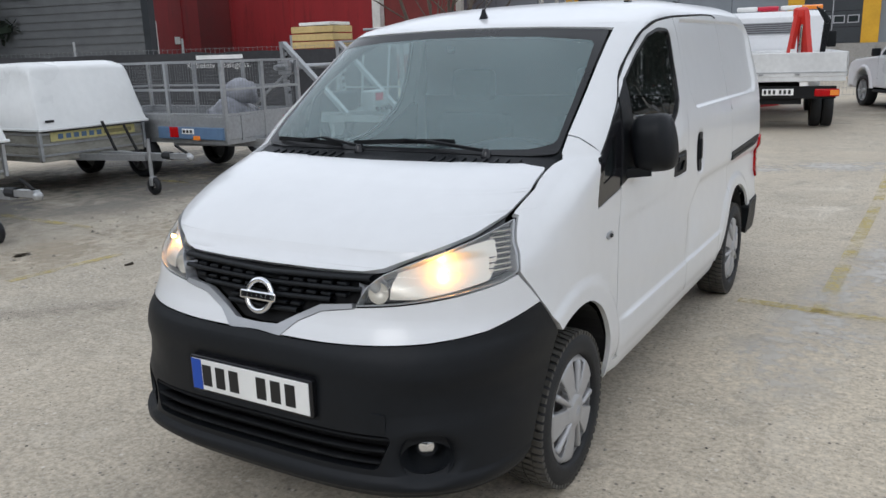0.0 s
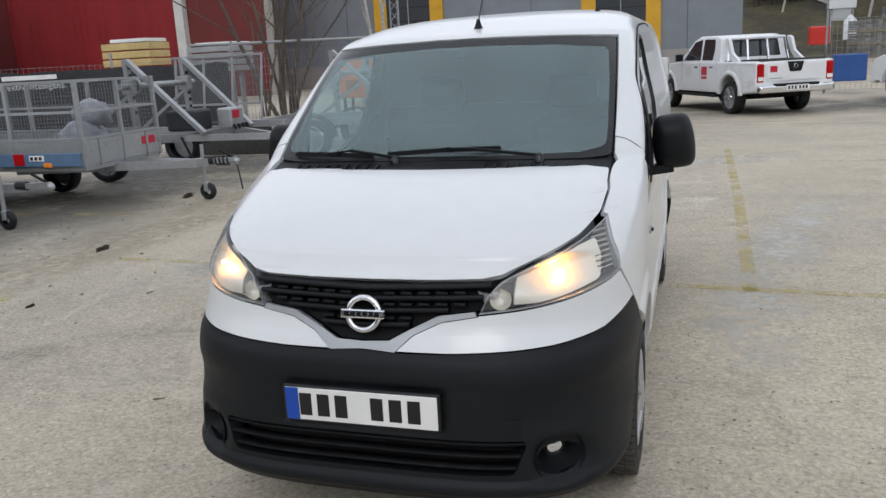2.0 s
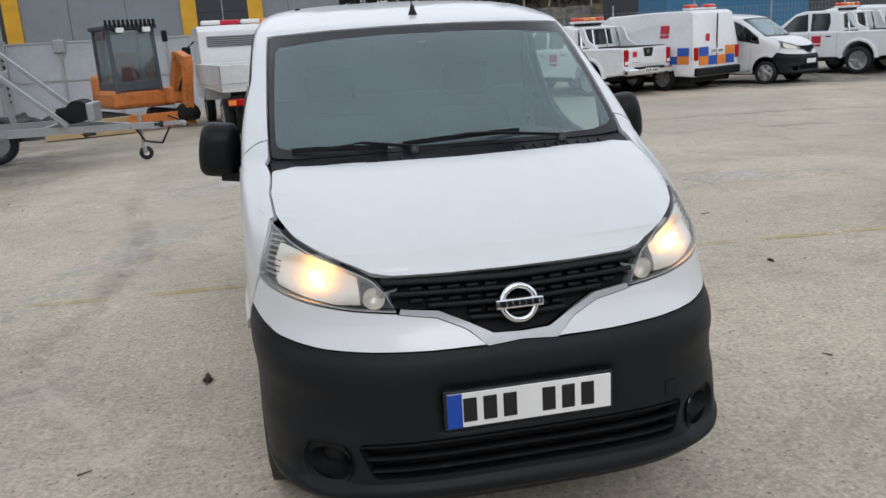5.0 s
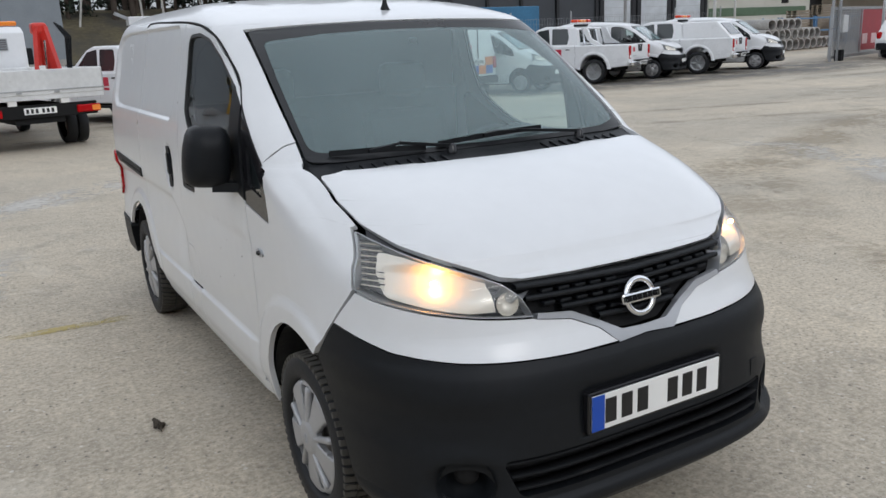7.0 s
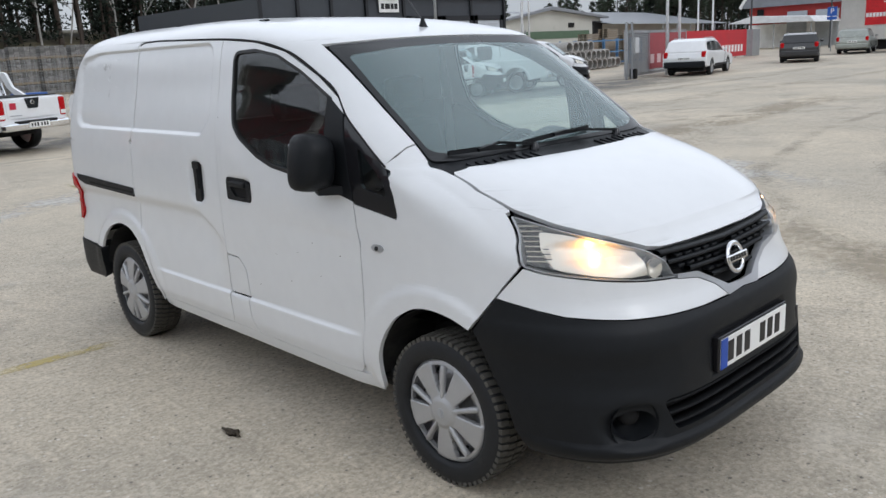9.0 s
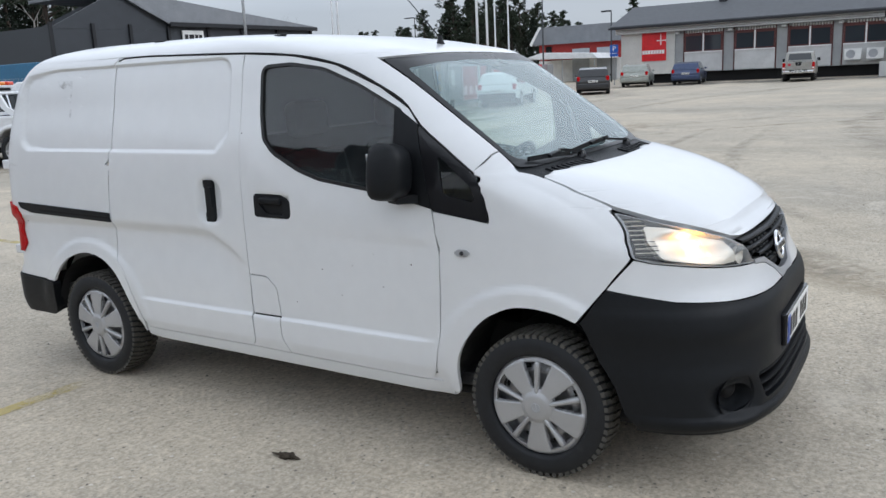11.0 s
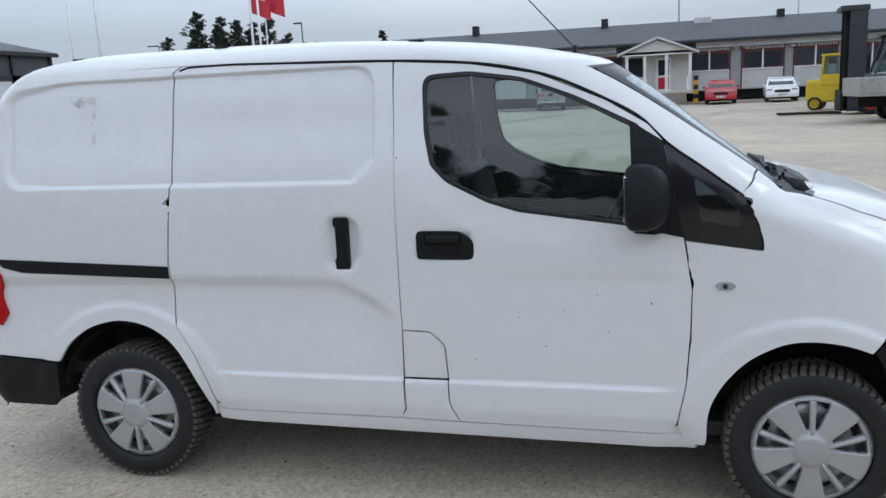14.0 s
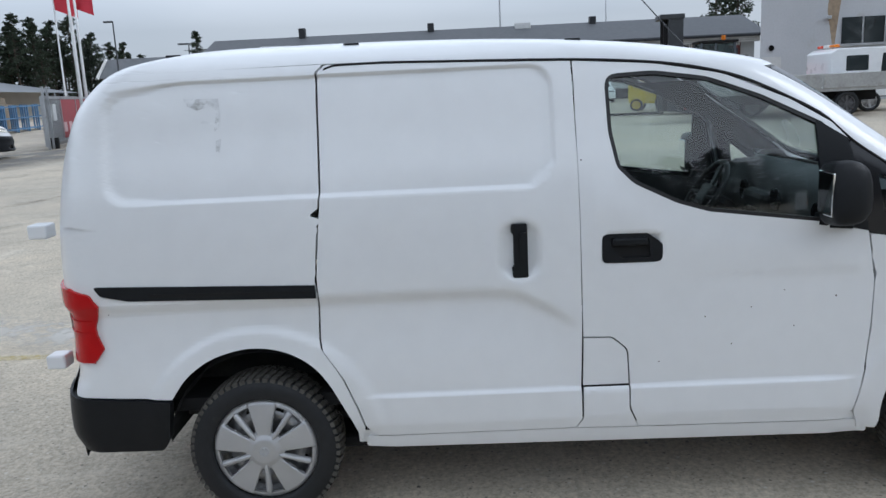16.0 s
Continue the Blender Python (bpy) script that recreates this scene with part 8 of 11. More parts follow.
# lattice mast by the sheet fence
mast = base("lattice_mast", "slender galvanised lattice mast beside the fence", "mast")
for dx, dy in ((-0.13, -0.13), (0.13, -0.13), (0.0, 0.15)):
    part("mast_leg", rod(bmesh.new(), (-7.55 + dx, 20.6 + dy, 0), (-7.55 + dx, 20.6 + dy, 7.0), 0.02, n=6), GALV, mast)
lace = bmesh.new()
for k in range(22):
    z = 0.3 * k
    rod(lace, (-7.68, 20.47, z), (-7.42, 20.47, z + 0.3), 0.010, n=5), rod(lace, (-7.42, 20.47, z), (-7.55, 20.75, z + 0.3), 0.010, n=5), rod(lace, (-7.42, 20.47, z), (-7.68, 20.47, z + 0.3), 0.010, n=5)
tagged(part("mast_lacing", lace, GALV, mast), kind="stuff")
solo("pipe_rail", rod(bmesh.new(), (-10.8, 14.7, 2.18), (-6.9, 18.4, 2.22), 0.035, n=10), GALV, "long galvanised pipe over the wire fence", "pipe")

# ---- halls on that side ----
def clad_wall(parent, name, a, b, z0, z1, material, pitch=0.3, depth=0.03, across_rib=False):
    """A wall of ribbed sheet from a to b, ribs upright or level."""
    a, b = Vector((*a, 0)), Vector((*b, 0))
    L = (b - a).length
    m = Matrix.Translation(a) @ Matrix.Rotation(math.atan2((b - a).y, (b - a).x), 4, "Z")
    bm = bmesh.new()
    block(bm, 0, L, 0, 0.2, z0, z1)
    if not across_rib:
        for k in range(int(L / pitch)):
            block(bm, pitch * k, pitch * k + pitch * 0.5, -depth, 0.0, z0, z1)
    else:
        for k in range(int((z1 - z0) / pitch)):
            block(bm, 0, L, -depth, 0.0, z0 + pitch * k, z0 + pitch * k + pitch * 0.6)
    bmesh.ops.transform(bm, matrix=m, verts=bm.verts[:])
    return part(name, bm, material, parent)


HALL_GREY = mat("blue_grey_cladding", (0.20, 0.225, 0.25), 0.5, grain=0.04, wide=0.06)
YELLOW = mat("yellow_frame_paint", (0.62, 0.34, 0.02), 0.5, grain=0.05)
DOOR_DARK = mat("dark_dock_door", (0.035, 0.04, 0.046), 0.45, grain=0.08)
CONCRETE = mat("dock_concrete", (0.30, 0.29, 0.27), 0.8, grain=0.12, stain=(0.20, 0.19, 0.17), stain_at=0.55, stain_scale=0.6)
hall = base("dock_hall", "blue-grey clad hall with yellow-framed dark dock doors", "building", kind="structure")
part("wall", box(-29.5, 3.4, 45.0, 60.0, 1.3, 9.0), HALL_GREY, hall)
for k in range(9):
    part("cladding_seam", box(-22.5 + 2.88 * k, -22.46 + 2.88 * k, 44.98, 45.0, 1.3, 9.0), mat("seam_dark", (0.09, 0.10, 0.12), 0.5), hall)
part("plinth", box(-29.6, 3.5, 44.7, 60, 0, 1.35), CONCRETE, hall)
part("roof", box(-29.8, 3.7, 44.8, 60.2, 9.0, 9.3), DOOR_DARK, hall)
for x0 in (-17.72, -5.2):
    w, f = 4.35, 0.80
    d = part("dock_door", box(x0 + f, x0 + w - f, 44.86, 45.02, 1.38, 5.4), DOOR_DARK, hall, "dark dock door with small panes")
    for z in (2.15, 2.95, 3.75, 4.55):
        part("door_joint", box(x0 + f, x0 + w - f, 44.85, 44.87, z, z + 0.02), GLOSS_BLACK, d)
    part("door_joint", box(x0 + w / 2 - 0.02, x0 + w / 2 + 0.02, 44.845, 44.87, 1.4, 5.4), GREY_TRIM, d)
    for k in range(4):
        fr = part("pane_frame", box(x0 + f + 0.10 + 0.66 * k, x0 + f + 0.64 + 0.66 * k, 44.84, 44.87, 2.35, 2.75), GREY_TRIM, d)
        part("pane", box(x0 + f + 0.15 + 0.66 * k, x0 + f + 0.59 + 0.66 * k, 44.83, 44.85, 2.40, 2.70), TINTED, fr)
    for xa in (x0, x0 + w - f):
        part("yellow_jamb", box(xa, xa + f, 44.80, 45.05, 1.35, 6.2), YELLOW, hall)
    part("yellow_head", box(x0, x0 + w, 44.80, 45.05, 5.4, 6.2), YELLOW, hall)
# red hall of stretched cloth and the dark ribbed hall
RED_CLOTH = mat("red_hall_sheeting", (0.26, 0.018, 0.022), 0.55, grain=0.08, wide=0.12, stretch=(2, 2, 0.3), stain=(0.17, 0.014, 0.016), stain_at=0.55, stain_scale=0.7)
red_hall = base("red_hall", "dull red sheeted hall with a pale corner post", "building", kind="structure")
part("wall", box(-46.5, -21.3, 0.0, 20.0, 0, 10.0, 0.0, Matrix.Translation((0, 38.0, 0)) @ Matrix(((1, -0.62, 0, 0), (0, 1, 0, 0), (0, 0, 1, 0), (0, 0, 0, 1)))), RED_CLOTH, red_hall)
part("end_post", box(-21.3, -20.95, 37.8, 38.1, 0, 10), mat("weathered_post", (0.34, 0.32, 0.29), 0.7), red_hall)
for x in (-43.2, -38.4, -33.5, -26.0):
    part("wall_seam", box(x - 0.06, x + 0.06, 37.95, 38.0, 0, 10.0), RED_CLOTH, red_hall)
part("dark_bay", box(-41.5, -38.6, 37.96, 38.0, 0, 10), mat("darker_red_sheeting", (0.14, 0.012, 0.014), 0.6), red_hall)
part("corner_post", box(-26.75, -26.2, 37.5, 37.95, 0, 10), mat("pale_post", (0.62, 0.61, 0.58), 0.6), red_hall)
part("end_bay", box(-26.15, -21.35, 37.9, 37.99, 0, 10), mat("brown_red_sheeting", (0.15, 0.024, 0.022), 0.6, grain=0.1), red_hall, "brownish red end bay")
part("wall_sign", box(-44.0, -43.5, 37.92, 37.97, 2.6, 3.1), PLATE_WHITE, red_hall)
part("roof", box(-46.8, -21.2, -0.2, 20, 10, 10.3, 0.0, Matrix.Translation((0, 38.0, 0)) @ Matrix(((1, -0.62, 0, 0), (0, 1, 0, 0), (0, 0, 1, 0), (0, 0, 0, 1)))), DOOR_DARK, red_hall)
DARK_RIB = mat("dark_grey_ribbed_sheet", (0.125, 0.132, 0.138), 0.5, grain=0.06)
dark_hall = base("dark_hall", "dark grey hall of level ribbed sheet", "building", kind="structure")
clad_wall(dark_hall, "wall", (-62.0, 22.0), (-33.6, 27.2), 0, 9.5, DARK_RIB, 0.42, 0.05, True)
clad_wall(dark_hall, "return_wall", (-33.6, 27.2), (-43.6, 35.8), 0, 9.5, DARK_RIB, 0.42, 0.05, True)
part("corner_trim", box(-33.8, -33.3, 26.9, 27.3, 0, 9.6), DOOR_DARK, dark_hall)
solo("site_sign", box(-42.8, -41.2, 34.0, 34.1, 1.6, 4.0, 0.02), PLATE_WHITE, "white sign board between the two halls", "sign")

# ---- the far side: hall, warehouse, gate, office ----
ANTHRACITE = mat("anthracite_cladding", (0.045, 0.05, 0.058), 0.45, grain=0.05, wide=0.08)
ROOF_GREY = mat("grey_sheet_roof", (0.21, 0.22, 0.235), 0.5, grain=0.06, stretch=(1, 1, 1), wide=0.1)
TRIM_BLACK = mat("black_trim", (0.014, 0.015, 0.018), 0.5)
bh = base("black_hall", "anthracite clad hall with pale roof and white roller doors", "building", kind="structure")
bz = ground_z(35, 40)
part("wall", box(31.7, 45.1, 40.0, 56.0, 0, 5.5), ANTHRACITE, bh)
gable = plate([(40.0, 0), (40.0, 5.5), (48.0, 7.2), (56.0, 5.5), (56.0, 0)], Matrix.Translation((31.55, 0, 0)) @ SIDE, 0.15)
part("gable_wall", gable, ANTHRACITE, bh)
part("left_wing", box(23.8, 31.7, 40.0, 56.0, 0, 5.2), ANTHRACITE, bh)
part("wing_gable", plate([(23.8, 5.1), (27.9, 7.1), (31.9, 5.6), (31.9, 5.1)], Matrix.Translation((0, 40.06, 0)) @ FRONT, 0.08), ANTHRACITE, bh)
bm = bmesh.new()
q = [bm.verts.new(p) for p in ((31.5, 39.6, 5.5), (45.4, 39.6, 5.45), (45.4, 48.0, 7.15), (27.9, 48.0, 7.2), (27.9, 39.8, 7.2))]
bm.faces.new((q[0], q[1], q[2], q[3], q[4]))
r = bmesh.ops.extrude_face_region(bm, geom=bm.faces[:])
for v in [v for v in r["geom"] if isinstance(v, bmesh.types.BMVert)]:
    v.co.z += 0.18
bmesh.ops.recalc_face_normals(bm, faces=bm.faces[:])
part("roof", bm, ROOF_GREY, bh)
part("roof_edge", box(31.6, 45.4, 39.55, 39.7, 5.35, 5.6), TRIM_BLACK, bh)
for x in (23.8, 26.4, 28.9, 31.7, 34.9, 37.9, 41.4, 45.0):
    part("pilaster", box(x - 0.10, x + 0.10, 39.86, 40.0, 0, 5.4), TRIM_BLACK, bh)
sign = part("wall_sign", box(32.7, 34.4, 39.84, 39.90, 4.35, 5.15), PLATE_WHITE, bh, "white sign with a dark logotype bar")
for k, x in enumerate((32.85, 33.2, 33.68, 34.0)):
    part("sign_bar", box(x, x + (0.26, 0.40, 0.24, 0.26)[k], 39.82, 39.85, 4.55, 4.90), INK, sign)
for x in (35.5, 38.75, 42.0):
    rd = part("roller_door", box(x, x + 2.4, 39.88, 39.97, 0.0, 3.75), mat("white_roller_door", (0.50, 0.53, 0.56), 0.5, grain=0.03), bh, "pale roller door")
    part("door_frame", box(x - 0.35, x - 0.02, 39.82, 40.0, 0, 4.1), TRIM_BLACK, rd)
    part("door_frame", box(x + 2.42, x + 2.75, 39.82, 40.0, 0, 4.1), TRIM_BLACK, rd)
    part("door_head", box(x - 0.35, x + 2.75, 39.82, 40.0, 3.75, 4.1), TRIM_BLACK, rd)
    for k in range(8):
        part("door_slat", box(x, x + 2.4, 39.865, 39.885, 0.44 * k + 0.4, 0.44 * k + 0.43), GREY_TRIM, rd)
# pale warehouse with a green band
CREAM = mat("pale_warehouse_render", (0.50, 0.49, 0.44), 0.7, grain=0.06, stain=(0.40, 0.39, 0.34), stain_at=0.6, stain_scale=0.4)
wh = base("pale_warehouse", "pale low warehouse with a green band and dark roof", "building", kind="structure")
part("wall", box(54.3, 69.0, 48.0, 70.0, 0, 4.3), CREAM, wh)
part("green_band", box(54.25, 67.0, 47.95, 48.0, 2.35, 3.05), mat("moss_green_band", (0.08, 0.13, 0.08), 0.6), wh)
part("wing_wall", box(69.0, 92.0, 50.0, 70.0, 0, 3.7), CREAM, wh)
for pts, nm in (([(54.0, 4.25), (60.5, 5.3), (69.6, 4.35), (69.6, 4.15), (60.5, 5.0), (54.0, 4.05)], "roof_verge"),):
    part(nm, plate(pts, Matrix.Translation((0, 48.0, 0)) @ FRONT, 0.6), ROOF_GREY, wh)
part("gable", plate([(54.3, 4.2), (60.5, 5.1), (69.0, 4.25)], Matrix.Translation((0, 48.02, 0)) @ FRONT, 0.05), CREAM, wh)
bm = bmesh.new()
q = [bm.verts.new(p) for p in ((69.0, 46.5, 3.55), (94.0, 46.5, 3.3), (90.0, 56, 5.2), (62.0, 56, 5.4))]
bm.faces.new(q)
part("wing_roof", bm, ROOF_GREY, wh)
part("vent_window", box(63.6, 64.5, 47.93, 48.0, 3.35, 3.8), DARK, wh)
part("dark_door", box(67.6, 69.2, 47.9, 48.02, 1.0, 3.9), DARK, wh)
# stacks of pipes, pallets and frames in the storage yard
PIPE = mat("grey_concrete_pipe", (0.36, 0.35, 0.33), 0.8, grain=0.15)
random.seed(11)
for i in range(26):
    row, k = (0, i) if i < 12 else ((1, i - 12) if i < 21 else (2, i - 21))
    x, y = 33.5 + 0.62 * k + 0.31 * row, 26.5 + 0.1 * k
    b = bmesh.new()
    lathe(b, [(-0.9, 0.24), (-0.9, 0.30), (0.9, 0.30), (0.9, 0.24), (-0.9, 0.24)], 14, "y", (0, 0, 0))
    solo("concrete_pipe", b, PIPE, "grey concrete pipe in a stack", "pipe", Matrix.Translation((x, y, ground_z(x, y) + 0.32 + 0.52 * row)) @ Matrix.Rotation(radians(random.uniform(-6, 6)), 4, "Z"), "stacked concrete pipes", smooth=True)
for i in range(9):
    x, y = 31.5 + 0.4 * (i % 3), 27.5 + 0.9 * (i // 3)
    b = rod(bmesh.new(), (-2.2, 0, 0), (2.2, 0, 0), 0.17, n=12)
    solo("plastic_pipe", b, mat("white_plastic_pipe", (0.55, 0.55, 0.53), 0.5), "long pale pipe on the storage rack", "pipe", Matrix.Translation((x, y, ground_z(x, y) + 0.2 + 0.36 * (i % 3))), "long pale pipes", smooth=True)
PALLET = mat("grey_pallet_wood", (0.27, 0.22, 0.16), 0.8, grain=0.2)


def pallet_stack(x, y, n, label="stack of worn wooden pallets"):
    st = base("pallet_stack", label, "pallet stack", Matrix.Translation(grd(x, y)), "pallet stacks")
    for k in range(n):
        p = part("pallet", box(-0.6, 0.6, -0.4, 0.4, 0.15 * k + 0.10, 0.15 * k + 0.125), PALLET, st)
        for dy in (-0.36, 0, 0.36):
            part("pallet_runner", box(-0.6, 0.6, dy - 0.05, dy + 0.05, 0.15 * k, 0.15 * k + 0.10), PALLET, p)
    return st


for i, (x, y, n) in enumerate(((42.0, 31.0, 11), (43.5, 31.2, 14), (45.2, 31.0, 12), (47.0, 32.0, 16), (49.0, 32.0, 13), (51.5, 33.0, 15), (54.0, 34.0, 12))):
    pallet_stack(x, y, n)
BLUE_CRATE = mat("blue_steel_rack", (0.10, 0.22, 0.38), 0.5, grain=0.12)
for i in range(8):
    x, y = 38.0 + 2.0 * i, 28.2 + 0.35 * i
    c = base("steel_crate", "blue steel storage crate with open sides", "crate", Matrix.Translation(grd(x, y)), "blue crates behind the gate")
    for dx in (-0.8, 0.8):
        for dy in (-0.5, 0.5):
            part("crate_post", box(dx - 0.04, dx + 0.04, dy - 0.04, dy + 0.04, 0, 1.7), BLUE_CRATE, c)
    for z in (0.2, 0.9, 1.6):
        part("crate_rail", box(-0.84, 0.84, -0.55, -0.48, z - 0.04, z + 0.04), BLUE_CRATE, c)
        part("crate_deck", box(-0.8, 0.8, -0.5, 0.5, z - 0.03, z), BLUE_CRATE, c)
# scattered stacks of grey stone packs behind the row of pickups
STONE = mat("grey_paving_pack", (0.20, 0.195, 0.185), 0.85, grain=0.25, scale=6, island=0.3)
random.seed(3)
for i in range(15):
    x, y = 12.5 + 2.15 * (i % 8), 60.0 + 4.0 * (i // 8) + random.uniform(-0.5, 0.8)
    pk = base("stone_pack", "stacked grey paving stones on pallets", "stone stack", Matrix.Translation(grd(x, y)), "paving packs behind the fence")
    for lv in range(4 if 0 < i % 8 < 6 else 3):
        b = bmesh.new()
        for r_ in range(4):
            for c_ in range(5):
                block(b, -0.85 + 0.34 * c_, -0.53 + 0.34 * c_, -0.45, 0.45, 0.14 + 0.88 * lv + 0.17 * r_, 0.29 + 0.88 * lv + 0.17 * r_)
        part("paving_layer", b, STONE, pk)
        part("pallet", box(-0.88, 0.88, -0.48, 0.48, 0.88 * lv, 0.88 * lv + 0.12), PALLET, pk)
wire_fence("tall wire fence behind the parked pickups", (4.6, 23.2), (29.0, 24.5), 2.1, 0.14, 3.0, 0.007)
hopper = base("white_hopper", "white steel hopper with a slanting chute", "hopper", Matrix.Translation((12.2, 71.5, 1.1)))
part("hopper_bin", box(-1.0, 1.0, -0.7, 0.7, 2.6, 3.3, 0.05), WHITE_PAINT, hopper)
part("hopper_cone", loft([Vector((-0.6, 2.6)), Vector((0.6, 2.6)), Vector((0.2, 1.7)), Vector((-0.2, 1.7))], 0.7), WHITE_PAINT, hopper)
part("chute", bar(bmesh.new(), (-0.9, -0.3, 3.1), (-2.0, -0.3, 3.6), 0.25, 0.25), GALV, hopper)
for x in (-0.8, 0.8):
    part("hopper_leg", bar(bmesh.new(), (x, -0.5, 0), (x, -0.5, 2.6), 0.1), GALV, hopper)
bm = bmesh.new()
lathe(bm, [(0.4, 0.5), (1.5, 0.5), (1.85, 0.1)], 18, "z")
solo("white_silo", bm, WHITE_PAINT, "small white round silo with a cone top", "silo", Matrix.Translation((12.7, 70.0, 0.75)) @ Matrix.Diagonal((1, 1, 1.3, 1)), smooth=True)
solo("red_drum", box(-0.5, 0.5, -0.4, 0.4, 0.3, 1.25, 0.08), CRANE_RED, "red plant case behind the fence", "machine", Matrix.Translation(grd(7.2, 45.0, 0.9)))
solo("blue_skip", box(-0.7, 0.7, -0.5, 0.5, 0.0, 1.0, 0.05), mat("blue_skip_paint", (0.03, 0.09, 0.30), 0.5), "blue plastic bin behind the fence", "bin", Matrix.Translation(grd(5.2, 23.0, 0.35)) @ Matrix.Diagonal((0.6, 0.6, 0.75, 1)))
solo("blue_container", box(-3.0, 3.0, -1.2, 1.2, 0.1, 2.7, 0.03), mat("blue_container_paint", (0.04, 0.15, 0.27), 0.5, grain=0.1), "blue steel shipping container", "container", Matrix.Translation(grd(17.0, 27.5)))
solo("long_tarpaulin", lumpy(0, 0, 0.7, 5.5, 1.0, 0.9, 5, 24, 0.12), mat("pale_tarpaulin", (0.50, 0.51, 0.50), 0.6, grain=0.1), "long pale tarpaulin over a stack", "tarpaulin", Matrix.Translation(grd(24.0, 25.5)), smooth=True)

# sliding gate with its red banner, and the banner fence beyond
GATE_X, GATE_Y = 27.1, 17.5
gate = base("sliding_gate", "galvanised sliding gate with a red banner seen from behind", "gate", Matrix.Translation(grd(GATE_X, GATE_Y)) @ Matrix.Rotation(radians(14), 4, "Z"), kind="structure")
for z in (0.15, 1.95):
    part("gate_rail", box(0, 9.0, -0.05, 0.05, z - 0.06, z + 0.06), GALV, gate)
for k in range(4):
    part("gate_post", box(0.0 + 3.0 * k - 0.05, 3.0 * k + 0.05, -0.05, 0.05, 0.1, 2.0), GALV, gate)
bars = bmesh.new()
for k in range(74):
    block(bars, 0.12 * k + 0.05, 0.12 * k + 0.075, -0.012, 0.012, 0.15, 1.95)
tagged(part("gate_bars", bars, GALV, gate), kind="stuff")
gb = part("gate_banner", box(2.9, 8.9, -0.03, -0.015, 0.3, 1.9), mat("faded_red_banner", (0.33, 0.06, 0.07), 0.6, grain=0.06), gate, "faded red banner with pale mirrored letters")
tagged(part("gate_mesh", mesh_panel(bmesh.new(), (0.3, -0.03, 0), (2.9, -0.03, 0), 0.25, 1.9, 0.08, 0.010), GALV, gate), kind="stuff")
for k in range(5):
    part("banner_bar", box(3.2 + 1.0 * k, 3.75 + 1.0 * k, -0.04, -0.028, 0.55, 0.95), mat("pale_pink_letter", (0.62, 0.45, 0.45), 0.6), gb)
for x in (-0.35, 0.35):
    part("guide_post", box(x - 0.045, x + 0.045, -0.20, -0.11, 0, 2.35, 0.01), GALV, gate)
part("motor_box", box(0.45, 0.95, -0.28, -0.08, 1.05, 1.7, 0.03), mat("motor_box_grey", (0.5, 0.51, 0.51), 0.5), gate)
part("motor_foot", box(0.32, 0.58, -0.33, -0.05, 0.0, 0.42, 0.03), DARK, gate)
fb_ = base("banner_fence", "wire fence with a long red banner", "fence", Matrix.Translation(grd(38.0, 22.2)) @ Matrix.Rotation(radians(8), 4, "Z"), kind="structure")
part("red_banner", box(0, 14.0, -0.02, 0.02, 0.2, 1.9), mat("red_banner_cloth", (0.48, 0.02, 0.03), 0.6, grain=0.06), fb_, "red banner with white bars")
for k in range(7):
    part("banner_bar", box(9.2 + 0.6 * k, 9.55 + 0.6 * k, -0.035, -0.02, 0.5, 0.95), PLATE_WHITE, fb_)
for k in range(8):
    part("fence_post", rod(bmesh.new(), (2.0 * k, 0.06, 0), (2.0 * k, 0.06, 2.3), 0.03), GALV, fb_)
part("grey_cabinet", box(14.4, 16.0, -0.3, 0.3, 0, 1.9, 0.03), GALV, fb_)

# flag poles, lamp posts, masts
POLE_WHITE = mat("white_pole", (0.72, 0.73, 0.74), 0.4)
for x, y in ((25.8, 22.0), (30.2, 17.4), (33.0, 18.4)):
    solo("flag_pole", rod(bmesh.new(), (0, 0, 0), (0, 0, 9.5), 0.07, 0.04, n=12), POLE_WHITE, "tall white flag pole", "flag pole", Matrix.Translation(grd(x, y)), "flag poles by the gate", smooth=True)
FLAG = mat("red_flag_cloth", (0.50, 0.03, 0.05), 0.7, grain=0.08)
for x, y, top in ((58.9, 31.6, 9.9), (59.4, 30.6, 10.1)):
    fp = base("flag_pole", "white flag pole flying a red flag", "flag pole", Matrix.Translation(grd(x, y)), "flag poles by the road")
    part("pole", rod(bmesh.new(), (0, 0, 0), (0, 0, top + 0.2), 0.08, 0.05, n=10), POLE_WHITE, fp)
    bm, prev = bmesh.new(), None
    for k in range(15):
        col = [bm.verts.new((0.02 + 0.12 * math.sin(k * 0.6) * k / 14, -0.12 * k, top - 0.05 * k - z)) for z in (0.0, 0.5, 1.0, 1.35)]
        if prev:
            for i in range(3):
                bm.faces.new((prev[i], col[i], col[i + 1], prev[i + 1]))
        prev = col
    fl = part("flag", bm, FLAG, fp, "red flag with pale bars", True)
    for k in range(4):
        part("flag_bar", box(0.10, 0.14, -0.45 - 0.28 * k, -0.30 - 0.28 * k, top - 0.95 - 0.1 * k, top - 0.75 - 0.1 * k), PLATE_WHITE, fl)


def lamp_post(x, y, h, reach=0.6, turn=0.0):
    lp = base("lamp_post", "dark steel lamp post with a flat head", "lamp post", Matrix.Translation(grd(x, y)) @ Matrix.Rotation(turn, 4, "Z"))
    part("post", rod(bmesh.new(), (0, 0, 0), (0, 0, h), 0.08, 0.05, n=10), mat("dark_post", (0.05, 0.055, 0.06), 0.5), lp)
    part("lamp_head", box(-0.15, 0.15, 0.0, reach, h - 0.05, h + 0.08, 0.03), MATS["dark_post"], lp)
    return lp


